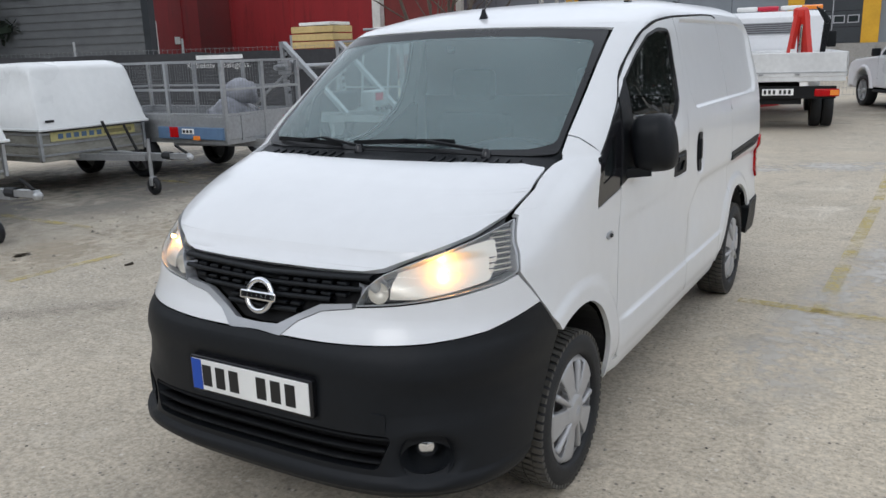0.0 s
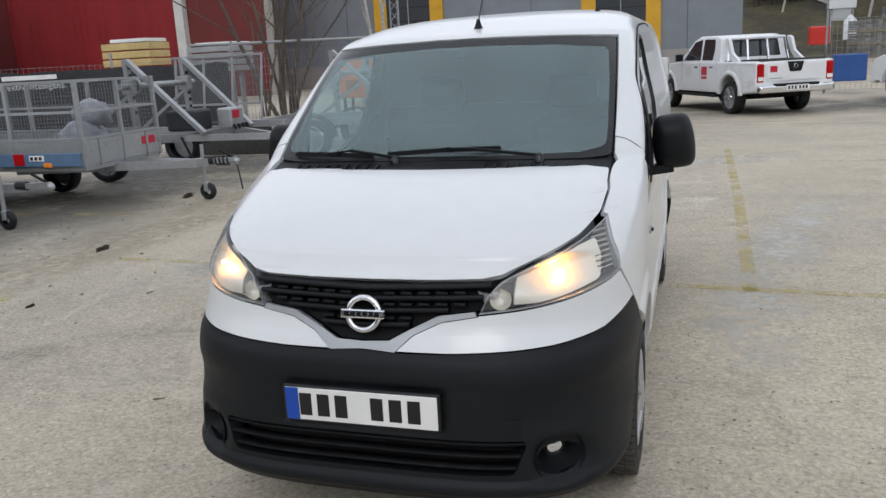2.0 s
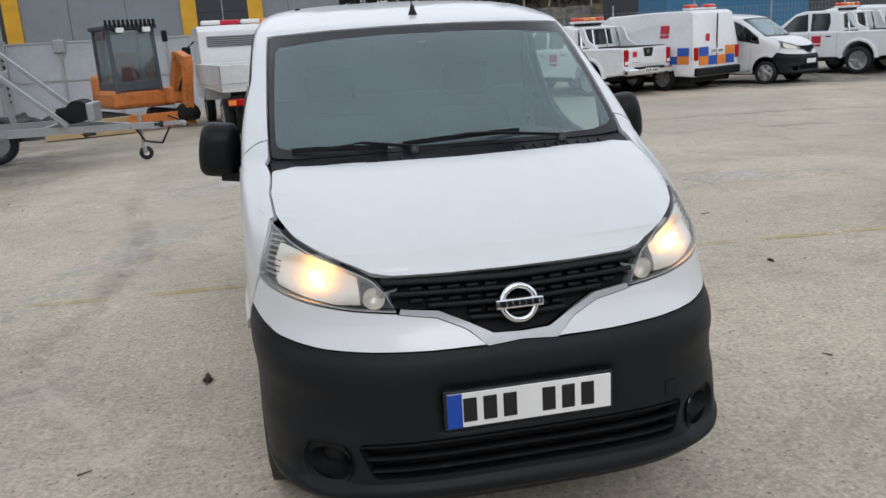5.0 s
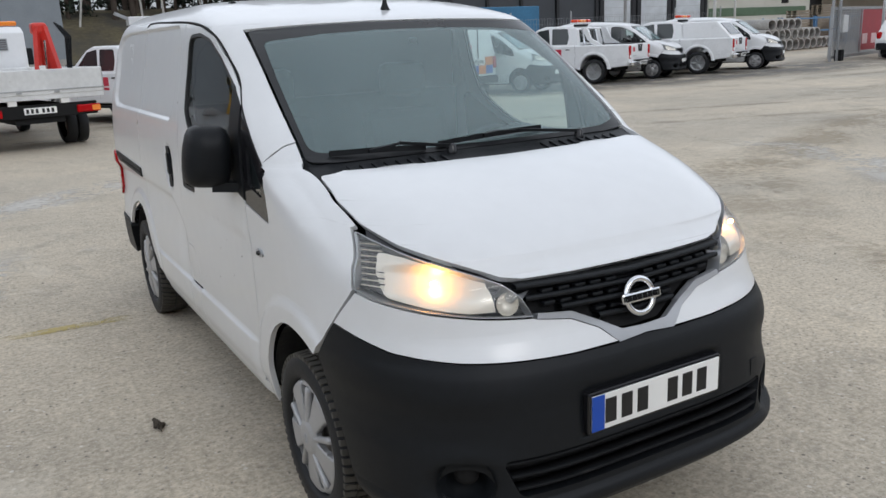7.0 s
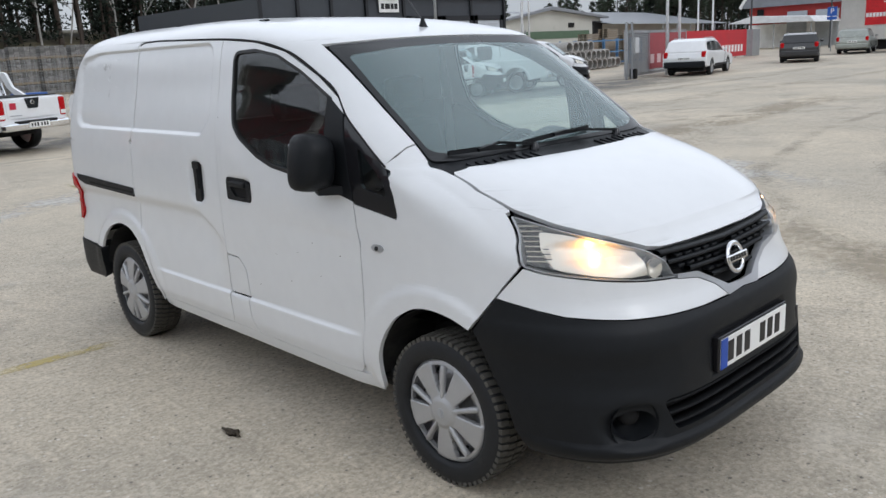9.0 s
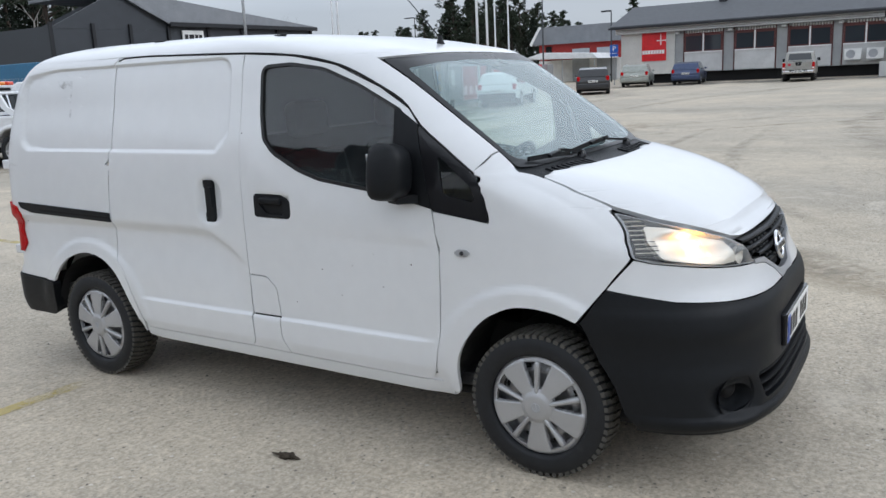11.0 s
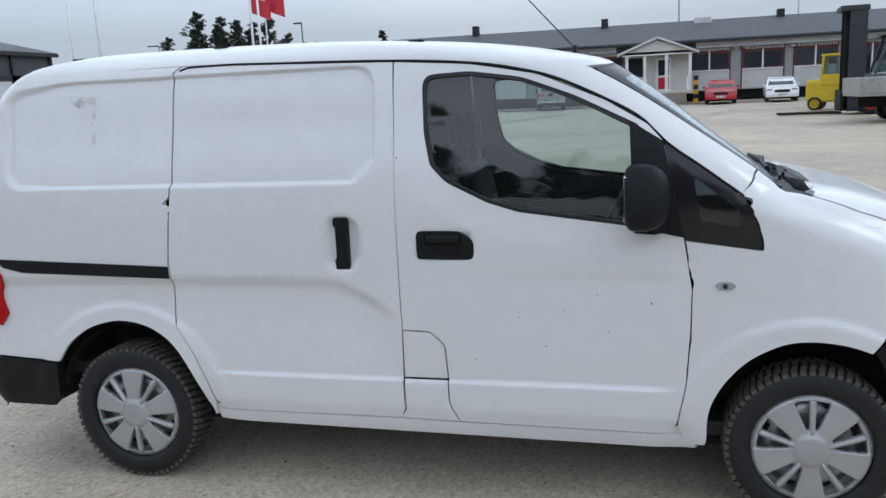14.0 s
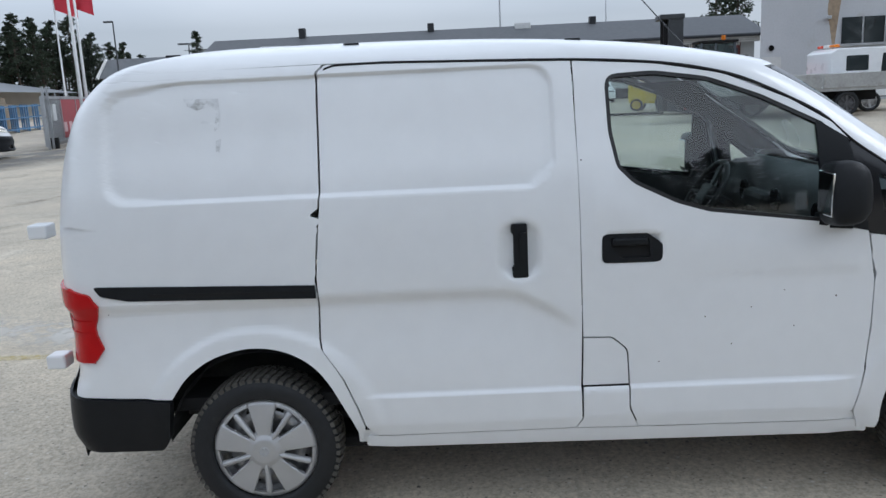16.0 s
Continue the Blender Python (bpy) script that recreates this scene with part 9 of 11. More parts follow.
lamp_post(60.6, 28.0, 7.6, 0.7)
lamp_post(66.0, 24.0, 6.0, 0.9)
lamp_post(93.0, 62.0, 9.0, 1.6)
solo("grey_pole", rod(bmesh.new(), (0, 0, 0), (0, 0, 11), 0.09, 0.06, n=10), GALV, "tall grey pole beside the dark hall", "pole", Matrix.Translation(grd(28.8, 30.6)), smooth=True)
solo("white_mast", rod(bmesh.new(), (0, 0, 0), (0, 0, 14), 0.09, 0.05, n=10), POLE_WHITE, "tall pale mast beyond the roofs", "pole", Matrix.Translation(grd(54.0, 45.0)), smooth=True)

# red storage hall and tent beside the office
RED_WOOD = mat("falu_red_boards", (0.36, 0.035, 0.03), 0.7, grain=0.12, stretch=(6, 6, 0.4))
rh = base("red_store", "red boarded store with white doors and grey roof", "building", Matrix.Translation((0, 0, 0)), kind="structure")
part("wall", box(75.0, 90.0, 24.0, 35.0, 0, 4.25), RED_WOOD, rh)
part("white_base", box(74.9, 75.0, 24.0, 35.0, 0, 2.6), PLATE_WHITE, rh)
for y, w_ in ((26.7, 2.0), (29.5, 1.8)):
    part("store_door", box(74.8, 74.95, y, y + w_, 0.3, 3.65), mat("pale_store_door", (0.42, 0.44, 0.46), 0.6), rh)
part("small_window", box(74.85, 75.0, 33.6, 34.2, 3.4, 4.0), DARK, rh)
part("roof", plate([(23.0, 4.2), (35.6, 4.2), (34.6, 5.9), (24.0, 5.9)], Matrix.Translation((74.4, 0, 0)) @ SIDE, 17.0), ROOF_GREY, rh)
part("verge", plate([(35.6, 4.1), (35.8, 4.3), (34.7, 6.0), (34.5, 5.9)], Matrix.Translation((74.3, 0, 0)) @ SIDE, 0.2), PLATE_WHITE, rh)
tent = solo("white_tent", loft([Vector((26.4, 2.55)), Vector((34.2, 2.75)), Vector((32.0, 3.32)), Vector((29.5, 3.2)), Vector((26.9, 3.05))], 3.0), mat("white_tent_cloth", (0.72, 0.73, 0.74), 0.6), "white tent roof over stored goods", "tent", Matrix.Translation((72.0, 0, 0)))
for y in (26.8, 30, 33.8):
    solo("tent_leg", rod(bmesh.new(), (69.2, y, 0.2), (69.2, y, 2.7), 0.05), GALV, "steel leg of the white tent", "post", group="tent legs")

# office
BOARD_WHITE = mat("white_office_boards", (0.62, 0.61, 0.57), 0.7, grain=0.05, wide=0.06)
SKIRT = mat("pale_panel", (0.56, 0.56, 0.55), 0.6, grain=0.04)
OFFICE_GREY = mat("grey_office_panel", (0.33, 0.34, 0.34), 0.65, grain=0.05)
FRAME_RED = mat("dark_red_window_frame", (0.10, 0.025, 0.022), 0.5)
SLATE = mat("dark_grey_roofing", (0.085, 0.09, 0.098), 0.65, grain=0.12, scale=3)
OX, OZ = 57.0, 0.45
office = base("site_office", "long low white site office with grey roof and porch", "building", kind="structure")
part("wall", box(OX, OX + 9, -20.0, 19.9, 1.05, 4.35), OFFICE_GREY, office)
part("base_shadow", box(OX + 0.4, OX + 8.6, -19.5, 19.4, 0.3, 1.05), DARK, office)
part("roof", plate([(OX - 0.9, 4.35), (OX + 4.5, 6.0), (OX + 9.9, 4.35), (OX + 9.9, 4.55), (OX + 4.5, 6.2), (OX - 0.9, 4.55)], Matrix(((1, 0, 0, 0), (0, 0, 1, -20.6), (0, 1, 0, 0), (0, 0, 0, 1))), 41.1), SLATE, office)
part("gable_fill", plate([(OX, 4.3), (OX + 4.5, 5.95), (OX + 9, 4.3)], Matrix(((1, 0, 0, 0), (0, 0, 1, -20.0), (0, 1, 0, 0), (0, 0, 0, 1))), 39.9), SLATE, office)
part("gutter", box(OX - 1.0, OX - 0.88, -20.7, 20.6, 4.32, 4.46), TRIM_BLACK, office)
part("fascia", box(OX - 0.5, OX - 0.4, -20.2, 20.2, 3.95, 4.38), OFFICE_GREY, office)
for k in range(3):
    part("fascia_board", box(OX - 0.53, OX - 0.5, -20.2, 20.2, 3.97 + 0.14 * k, 4.08 + 0.14 * k), SKIRT, office)
part("dark_fascia", box(OX - 0.56, OX - 0.531, -2.9, 2.5, 3.95, 4.38), TRIM_BLACK, office, "black fascia over the porch")
end = part("boarded_end", box(OX - 0.12, OX, 15.9, 19.9, 1.0, 4.0), BOARD_WHITE, office, "white boarded end wall")
for k in range(20):
    part("weather_board", box(OX - 0.145, OX - 0.12, 15.9, 19.9, 1.0 + 0.15 * k, 1.12 + 0.15 * k), BOARD_WHITE, end)
sgn = part("red_sign", box(OX - 0.20, OX - 0.15, 16.5, 18.3, 1.95, 4.0), mat("sign_red", (0.62, 0.015, 0.02), 0.45), office, "red square sign with pale bars")
part("sign_line", box(OX - 0.215, OX - 0.2, 16.5, 17.2, 3.35, 3.42), PLATE_WHITE, sgn)
part("sign_line", box(OX - 0.215, OX - 0.2, 16.85, 16.92, 3.05, 3.8), PLATE_WHITE, sgn)
for k in range(8):
    part("sign_bar", box(OX - 0.215, OX - 0.2, 16.62 + 0.21 * k, 16.78 + 0.21 * k, 2.45, 2.72), PLATE_WHITE, sgn)
ps = base("parking_sign", "blue parking sign on a post with a plain panel", "road sign", Matrix.Translation(grd(OX - 0.8, 20.2)))
part("post", rod(bmesh.new(), (0, 0, 0), (0, 0, 3.0), 0.04), GALV, ps)
part("blue_plate", box(-0.08, -0.05, -0.32, 0.32, 2.35, 2.95, 0.01), mat("sign_blue", (0.02, 0.10, 0.42), 0.4), ps)
text_mesh("P", 0.5, PLATE_WHITE, Matrix.Translation((-0.085, 0, 2.65)) @ Matrix(((0, 0, -1, 0), (-1, 0, 0, 0), (0, 1, 0, 0), (0, 0, 0, 1))), ps, "sign_letter", "white letter")
part("lower_plate", box(-0.08, -0.05, -0.32, 0.32, 2.1, 2.3, 0.01), MATS["sign_blue"], ps)
CURTAIN = mat("pale_valance", (0.70, 0.68, 0.63), 0.8)


def office_window(y0, y1, z0=2.42, z1=3.80, parent=office, x=OX):
    """A pair of dark casements over a pale skirt panel, with a striped valance above."""
    w = part("window", box(x - 0.06, x + 0.02, y0, y1, z0, z1), FRAME_RED, parent, "dark red window with a striped valance")
    mid = (y0 + y1) / 2
    for a, b in ((y0 + 0.10, mid - 0.10), (mid + 0.10, y1 - 0.10)):
        part("pane", box(x - 0.075, x - 0.055, a, b, z0 + 0.12, z1 - 0.25), mat("office_window_glass", (0.035, 0.042, 0.05), 0.04, grain=0, spec=0.7), w)
    part("mullion", box(x - 0.09, x - 0.05, mid - 0.05, mid + 0.05, z0, z1 - 0.1), PLATE_WHITE, w)
    part("sill", box(x - 0.12, x - 0.05, y0, y1, z0 - 0.03, z0 + 0.04), PLATE_WHITE, w)
    n = int((y1 - y0) / 0.18)
    for k in range(n):
        part("valance_strip", box(x - 0.11, x - 0.09, y0 + 0.18 * k, y0 + 0.18 * k + 0.10, z1 - 0.05, z1 + 0.16), CURTAIN if k % 2 == 0 else PLATE_WHITE, w)
    part("valance_rail", box(x - 0.12, x - 0.08, y0 - 0.05, y1 + 0.05, z1 + 0.14, z1 + 0.20), TRIM_BLACK, w)
    part("skirt_panel", box(x - 0.05, x + 0.01, y0, y1, 1.10, z0 - 0.03), SKIRT, w)
    for yy in (y0 - 0.08, y1 + 0.02):
        part("corner_strip", box(x - 0.07, x, yy, yy + 0.06, 1.08, z1 + 0.2), FRAME_RED, w)


for y0 in (12.55, 9.05, 5.55, 2.2, -5.15, -8.65, -12.0, -15.5, -18.9):
    office_window(y0, y0 + 2.65)
for y in (15.7, 12.0, 8.5, 5.0, -2.6, -5.6, -9.2, -12.7, -16.0):
    part("flood_light", box(OX - 0.35, OX - 0.05, y - 0.15, y + 0.15, 3.75, 3.92, 0.02), SKIRT, office)
for y in (4.2, 2.9):
    ac = base("air_conditioner", "white outdoor air-conditioning unit on the office wall", "air conditioner", Matrix.Translation((OX - 0.45, y, 1.75)), "office air conditioners")
    part("case", box(-0.2, 0.2, -0.5, 0.5, -0.35, 0.35, 0.03), PLATE_WHITE, ac)
    b = bmesh.new()
    lathe(b, [(-0.215, 0.27), (-0.225, 0.25), (-0.205, 0.24), (-0.205, 0.001)], 20, "x", (0, 0.12, 0))
    part("fan_grille", b, GREY_TRIM, ac)
    part("bracket", box(-0.1, 0.4, -0.4, 0.4, -0.42, -0.36), GALV, ac)
# porch
porch = part("porch_floor", box(OX - 2.0, OX, -2.7, 2.0, 0.95, 1.15), BOARD_WHITE, office, "white gabled porch")
for y in (-2.45, -0.9, 0.55, 1.75):
    part("porch_post", box(OX - 1.95, OX - 1.78, y - 0.1, y + 0.1, 1.1, 3.75), PLATE_WHITE, porch)
part("porch_gable", plate([(-2.75, 3.7), (2.15, 3.7), (-0.3, 4.62)], Matrix.Translation((OX - 2.0, 0, 0)) @ SIDE, 0.12), BOARD_WHITE, porch)
part("porch_beam", box(OX - 2.0, OX - 1.7, -2.7, 2.05, 3.62, 3.85), PLATE_WHITE, porch)
for sgn_, (ya, za, yb, zb) in enumerate((((-3.0), 3.62, -0.3, 4.70), (2.4, 3.62, -0.3, 4.70))):
    part("porch_roof", plate([(ya, za), (yb, zb), (yb, zb + 0.16), (ya, za + 0.16)], Matrix.Translation((OX - 2.3, 0, 0)) @ SIDE, 2.6), SKIRT, porch)
part("porch_back", box(OX - 0.6, OX - 0.5, -2.5, 1.8, 1.1, 3.7), BOARD_WHITE, porch)
part("porch_side_panel", box(OX - 1.9, OX - 1.8, 0.6, 1.8, 1.1, 2.1), BOARD_WHITE, porch)
part("porch_window", box(OX - 0.66, OX - 0.58, 0.65, 1.75, 2.2, 3.5), TINTED, porch)
door = part("porch_door", box(OX - 0.70, OX - 0.58, -1.25, -0.2, 1.15, 3.45), PLATE_WHITE, porch, "white door with glass and a red lower panel")
part("door_glass", box(OX - 0.73, OX - 0.69, -1.08, -0.37, 2.25, 3.3), TINTED, door)
part("red_panel", box(OX - 0.73, OX - 0.69, -1.08, -0.37, 1.3, 2.1), LOGO_RED, door)
for k in range(4):
    part("step", box(OX - 2.3 - 0.32 * k, OX - 1.98, -2.2, 0.4, 0.3, 1.02 - 0.20 * k), mat("weathered_step_wood", (0.28, 0.25, 0.20), 0.8, grain=0.15), porch)
for y in (-2.25, 0.45):
    part("hand_rail", bar(bmesh.new(), (OX - 2.0, y, 2.0), (OX - 3.2, y, 1.2), 0.06), PLATE_WHITE, porch)
pot = base("red_planter", "tall red planter with a clipped conifer", "planter", Matrix.Translation(grd(OX - 3.3, 1.0)) @ Matrix.Diagonal((0.6, 0.6, 0.75, 1)))
part("pot", loft([Vector((-0.35, 0)), Vector((0.35, 0)), Vector((0.42, 1.15)), Vector((-0.42, 1.15))], 0.4), mat("planter_red", (0.42, 0.02, 0.03), 0.5), pot)
cone = bmesh.new()
random.seed(9)
for k in range(420):
    h = random.random()
    a, r = random.random() * 6.28, 0.42 * (1 - h) ** 0.7 * (0.7 + 0.3 * random.random())
    p = Vector((r * math.cos(a), r * math.sin(a), 1.15 + 1.5 * h))
    rod(cone, p, p + Vector((0.07 * math.cos(a), 0.07 * math.sin(a), 0.10)), 0.02, 0.002, n=4, caps=False)
part("conifer", cone, mat("conifer_green", (0.05, 0.08, 0.025), 0.8, island=0.4), pot)
solo("white_block", box(-0.35, 0.35, -0.35, 0.35, 0, 0.9, 0.05), SKIRT, "pale concrete block beside the porch", "block", Matrix.Translation(grd(OX - 3.1, 2.1)))
bl = base("warning_post", "yellow and black striped warning post", "bollard", Matrix.Translation(grd(OX - 3.3, -2.75)))
for k in range(6):
    part("stripe", box(-0.12, 0.12, -0.15, 0.15, 0.3 * k, 0.3 * k + 0.3), YELLOW if k % 2 == 0 else INK, bl)
for y, h in ((3.5, 0.7), (13.5, 0.8), (-9.0, 0.6)):
    v = part("roof_vent", box(OX + 3.9, OX + 4.5, y - 0.25, y + 0.25, 5.9, 6.0 + h, 0.03), TRIM_BLACK, office)
part("roof_hatch", box(OX + 3.6, OX + 4.6, -4.2, -3.0, 5.9, 6.35, 0.03), SKIRT, office)
am = base("roof_mast", "thin radio mast with aerials above the office", "mast", Matrix.Translation((OX + 6, -2.0, 0)))
part("mast_pole", rod(bmesh.new(), (0, 0, 0.4), (0, 0, 14.0), 0.09, 0.04), GALV, am)
for z in (8.6, 9.5, 11.0):
    part("aerial_arm", bar(bmesh.new(), (0, -0.5, z), (0, 0.5, z), 0.04), GALV, am)
solo("far_pole", rod(bmesh.new(), (0, 0, 0), (0, 0, 13), 0.07, 0.04), GALV, "thin pale pole behind the office", "pole", Matrix.Translation((OX + 12, -11.5, 0)), smooth=True)

# cars before the office
PAINTS = {"white": WHITE_PAINT, "dark": mat("dark_grey_paint", (0.03, 0.031, 0.034), 0.3, grain=0.03, coat=0.5), "silver": mat("silver_green_paint", (0.32, 0.34, 0.31), 0.35, metal=0.4, coat=0.4), "blue": mat("blue_grey_paint", (0.05, 0.07, 0.14), 0.3, metal=0.3, coat=0.5),
          "red": mat("red_car_paint", (0.42, 0.012, 0.018), 0.3, grain=0.03, coat=0.5), "gold": mat("champagne_paint", (0.34, 0.33, 0.30), 0.4, metal=0.4, coat=0.3)}
estate("white estate car with dark sills parked by the gate", heading(29.6, 15.9, 0.96, 0.24), PAINTS["white"], True)
estate("dark grey estate car backing onto the yard", heading(40.0, 15.6, 0.93, 0.35), PAINTS["dark"])
estate("silver-green estate car backing onto the yard", heading(50.3, 16.6, 0.97, 0.22), PAINTS["silver"])
estate("blue-grey hatchback parked before the office", heading(51.8, 13.6, 0.98, 0.15), PAINTS["blue"], name="hatchback")
pickup("champagne older pickup parked before the office", heading(50.3, 6.5, 0.985, 0.10), paint=PAINTS["gold"], hoop=False)
estate("red estate car facing the yard", heading(52.2, -4.2, -0.99, 0.08) , PAINTS["red"])
estate("white estate car facing the yard", heading(52.0, -7.7, -0.99, 0.1), PAINTS["white"])
estate("white small car half hidden by the forklift", heading(52.5, -11.2, -0.99, 0.1), PAINTS["white"], name="hatchback")

# yellow forklift
fk = base("forklift", "yellow forklift with a lowered dark mast", "forklift", heading(35.6, -8.0, -0.35, -0.94))
FK_YELLOW = mat("forklift_yellow", (0.58, 0.44, 0.02), 0.45, grain=0.08)
part("chassis", box(-0.6, 0.6, -0.4, 1.3, 0.35, 1.15, 0.12), FK_YELLOW, fk)
part("counterweight", box(-0.62, 0.62, 0.8, 1.55, 0.35, 1.35, 0.15), FK_YELLOW, fk)
for x in (-0.55, 0.55):
    for y0, y1 in ((-0.35, -0.25), (0.95, 0.85)):
        part("cab_post", bar(bmesh.new(), (x, y0, 1.1), (x, y1, 2.35), 0.09), FK_YELLOW, fk)
    road_wheel(fk, x * 1.1, -0.1, 0.40, 0.28, 6, FK_YELLOW)
    road_wheel(fk, x, 1.15, 0.30, 0.22, 6, FK_YELLOW)
    part("mast_channel", box(x * 0.6 - 0.09, x * 0.6 + 0.09, -0.85, -0.62, 0.1, 2.3, 0.01), DARK, fk)
    part("fork", box(x * 0.6 - 0.07, x * 0.6 + 0.07, -2.2, -0.85, 0.06, 0.12, 0.01), DARK, fk)
part("cab_side", box(-0.62, 0.62, -0.3, 0.95, 1.05, 1.55, 0.05), FK_YELLOW, fk)
part("cab_pane", box(-0.56, 0.56, -0.2, 0.9, 1.5, 2.3), CAB_GLASS, fk)
part("cab_roof", box(-0.6, 0.6, -0.4, 0.95, 2.33, 2.42, 0.03), FK_YELLOW, fk)
part("cab_glass", box(-0.53, 0.53, -0.26, -0.24, 1.2, 2.3), CAB_GLASS, fk)
for z in (0.7, 1.6, 2.2):
    part("mast_cross", box(-0.42, 0.42, -0.84, -0.64, z - 0.08, z + 0.08), DARK, fk)
part("carriage", box(-0.55, 0.55, -0.95, -0.86, 0.15, 0.75), DARK, fk)
part("mast_chain", box(-0.10, 0.10, -0.90, -0.84, 0.7, 2.25), DARK, fk)
# grey flatbed lorry, and the heavy forklift standing on the ground behind it
BED_GREY = mat("dull_dropside_aluminium", (0.36, 0.36, 0.35), 0.5, metal=0.2, grain=0.1, stain=(0.22, 0.21, 0.19), stain_at=0.58)
ll = base("loader_lorry", "grey flatbed lorry with low drop sides", "lorry", heading(25.4, -8.55, 0.0, -1.0))
part("bed", box(-1.2, 1.2, -4.2, 2.6, 0.85, 0.97), BED_GREY, ll)
for x in (-1.2, 1.2):
    for k in range(3):
        part("drop_side", box(x - 0.03, x + 0.03, -4.2 + 2.27 * k + 0.03, -4.2 + 2.27 * (k + 1) - 0.03, 0.95, 1.44, 0.02), BED_GREY, ll, "grey drop side")
    for y in (-2.8, 1.2):
        road_wheel(ll, x * 0.85, y, 0.42, 0.28, 8, STEEL_RIM)
for y in (-4.2, 2.6):
    part("end_board", box(-1.2, 1.2, y - 0.03, y + 0.03, 0.95, 1.44, 0.02), BED_GREY, ll)
part("chassis", box(-0.45, 0.45, -4.1, 2.5, 0.5, 0.85), DARK, ll)
MAST_GREY = mat("dark_mast_steel", (0.035, 0.038, 0.042), 0.5, grain=0.15)
mc = base("heavy_forklift", "heavy red and grey forklift with a tall dark mast", "forklift", heading(31.2, -9.2, 0.08, 1.0))
part("engine_cover", box(-0.8, 0.8, 0.55, 2.0, 0.55, 1.92, 0.12), CRANE_RED, mc, "red engine cover")
part("counterweight", box(-0.85, 0.85, 1.5, 2.5, 0.4, 1.5, 0.2), CRANE_RED, mc)
part("frame", box(-0.75, 0.75, -1.6, 1.0, 0.45, 1.5, 0.1), CAB_GREY, mc)
for x in (-0.62, 0.62):
    for y, lean_y in ((-1.25, -0.8), (0.55, 0.5)):
        part("cab_post", bar(bmesh.new(), (x, y, 1.45), (x, lean_y, 2.85), 0.09), CAB_GREY, mc)
    part("cab_window", plate([Vector((-1.2, 1.55)), Vector((0.5, 1.55)), Vector((0.46, 2.82)), Vector((-0.78, 2.82))], Matrix.Translation((x, 0, 0)) @ SIDE, 0.012), CAB_GLASS, mc)
    part("cab_rail", bar(bmesh.new(), (x, -0.28, 1.5), (x, -0.25, 2.85), 0.07), CAB_GREY, mc)
    road_wheel(mc, x * 1.3, -1.35, 0.55, 0.36, 8, CRANE_RED)
    road_wheel(mc, x * 1.15, 1.5, 0.46, 0.30, 8, CRANE_RED)
    part("mast_channel", box(x * 0.8 - 0.12, x * 0.8 + 0.12, -2.15, -1.55, 0.12, 4.0, 0.02), MAST_GREY, mc)
    part("inner_mast", box(x * 0.5 - 0.07, x * 0.5 + 0.07, -2.3, -2.0, 0.15, 3.9, 0.02), DARK, mc)
    part("fork", box(x * 0.7 - 0.09, x * 0.7 + 0.09, -4.6, -2.3, 0.05, 0.12, 0.01), DARK, mc)
    part("lift_chain", rod(bmesh.new(), (x * 0.35, -2.32, 0.8), (x * 0.35, -2.32, 3.95), 0.03), DARK, mc)
for z in (0.9, 2.2, 3.85):
    part("mast_cross", box(-0.62, 0.62, -2.1, -1.7, z - 0.12, z + 0.12, 0.02), MAST_GREY, mc)
part("mast_head", box(-0.66, 0.66, -2.5, -1.5, 3.88, 4.08, 0.03), MAST_GREY, mc)
part("carriage", box(-0.8, 0.8, -2.42, -2.32, 0.15, 0.95, 0.02), DARK, mc)
part("cab_roof", box(-0.70, 0.70, -0.95, 0.65, 2.84, 2.95, 0.04), DARK, mc)
part("beacon", rod(bmesh.new(), (0, 0.2, 2.95), (0, 0.2, 3.15), 0.09, n=12), AMBER_LENS, mc, "orange beacon")
part("air_filter", rod(bmesh.new(), (0.2, 1.0, 1.9), (0.2, 1.0, 2.3), 0.16, n=14), DARK, mc)
part("lamp", rod(bmesh.new(), (-0.7, -1.5, 1.75), (-0.7, -1.5, 2.0), 0.09, n=10), AMBER_LENS, mc)
# white crew-cab lorry beyond, with open sides
cl = base("crew_lorry", "white crew-cab lorry with grey drop sides", "lorry", heading(27.4, -8.95, 0.0, -1.0) @ Matrix.Diagonal((1, 1, 0.9, 1)))
part("bed", box(-1.1, 1.1, -2.6, 1.6, 0.95, 1.1), BED_GREY, cl)
for x in (-1.1, 1.1):
    for k in range(2):
        part("drop_side", box(x - 0.03, x + 0.03, -2.6 + 2.1 * k + 0.03, -2.6 + 2.1 * (k + 1) - 0.03, 1.05, 1.55, 0.02), BED_GREY, cl)
    road_wheel(cl, x * 0.85, 0, 0.42, 0.26, 8, SILVER)
    road_wheel(cl, x * 0.85, -4.2, 0.42, 0.26, 8, SILVER)
part("cab", loft(fillet([(-6.0, 0.6, 0.05), (-6.05, 1.4, 0.1), (-5.7, 2.4, 0.15), (-5.3, 2.55, 0.1), (-3.0, 2.55, 0.1), (-2.75, 2.4, 0.1), (-2.75, 0.6)]), 1.05), WHITE_PAINT, cl, "white crew cab", True)
for sign in (1, -1):
    for loop in ([(-5.5, 1.55, 0.05), (-5.35, 2.25, 0.05), (-4.6, 2.3, 0.05), (-4.55, 1.55, 0.05)], [(-4.1, 1.65, 0.05), (-4.1, 2.25, 0.05), (-3.3, 2.25, 0.05), (-3.3, 1.65, 0.05)]):
        part("side_window", flank(fillet(loop), 1.05, lambda z: 1, sign), TINTED, cl)
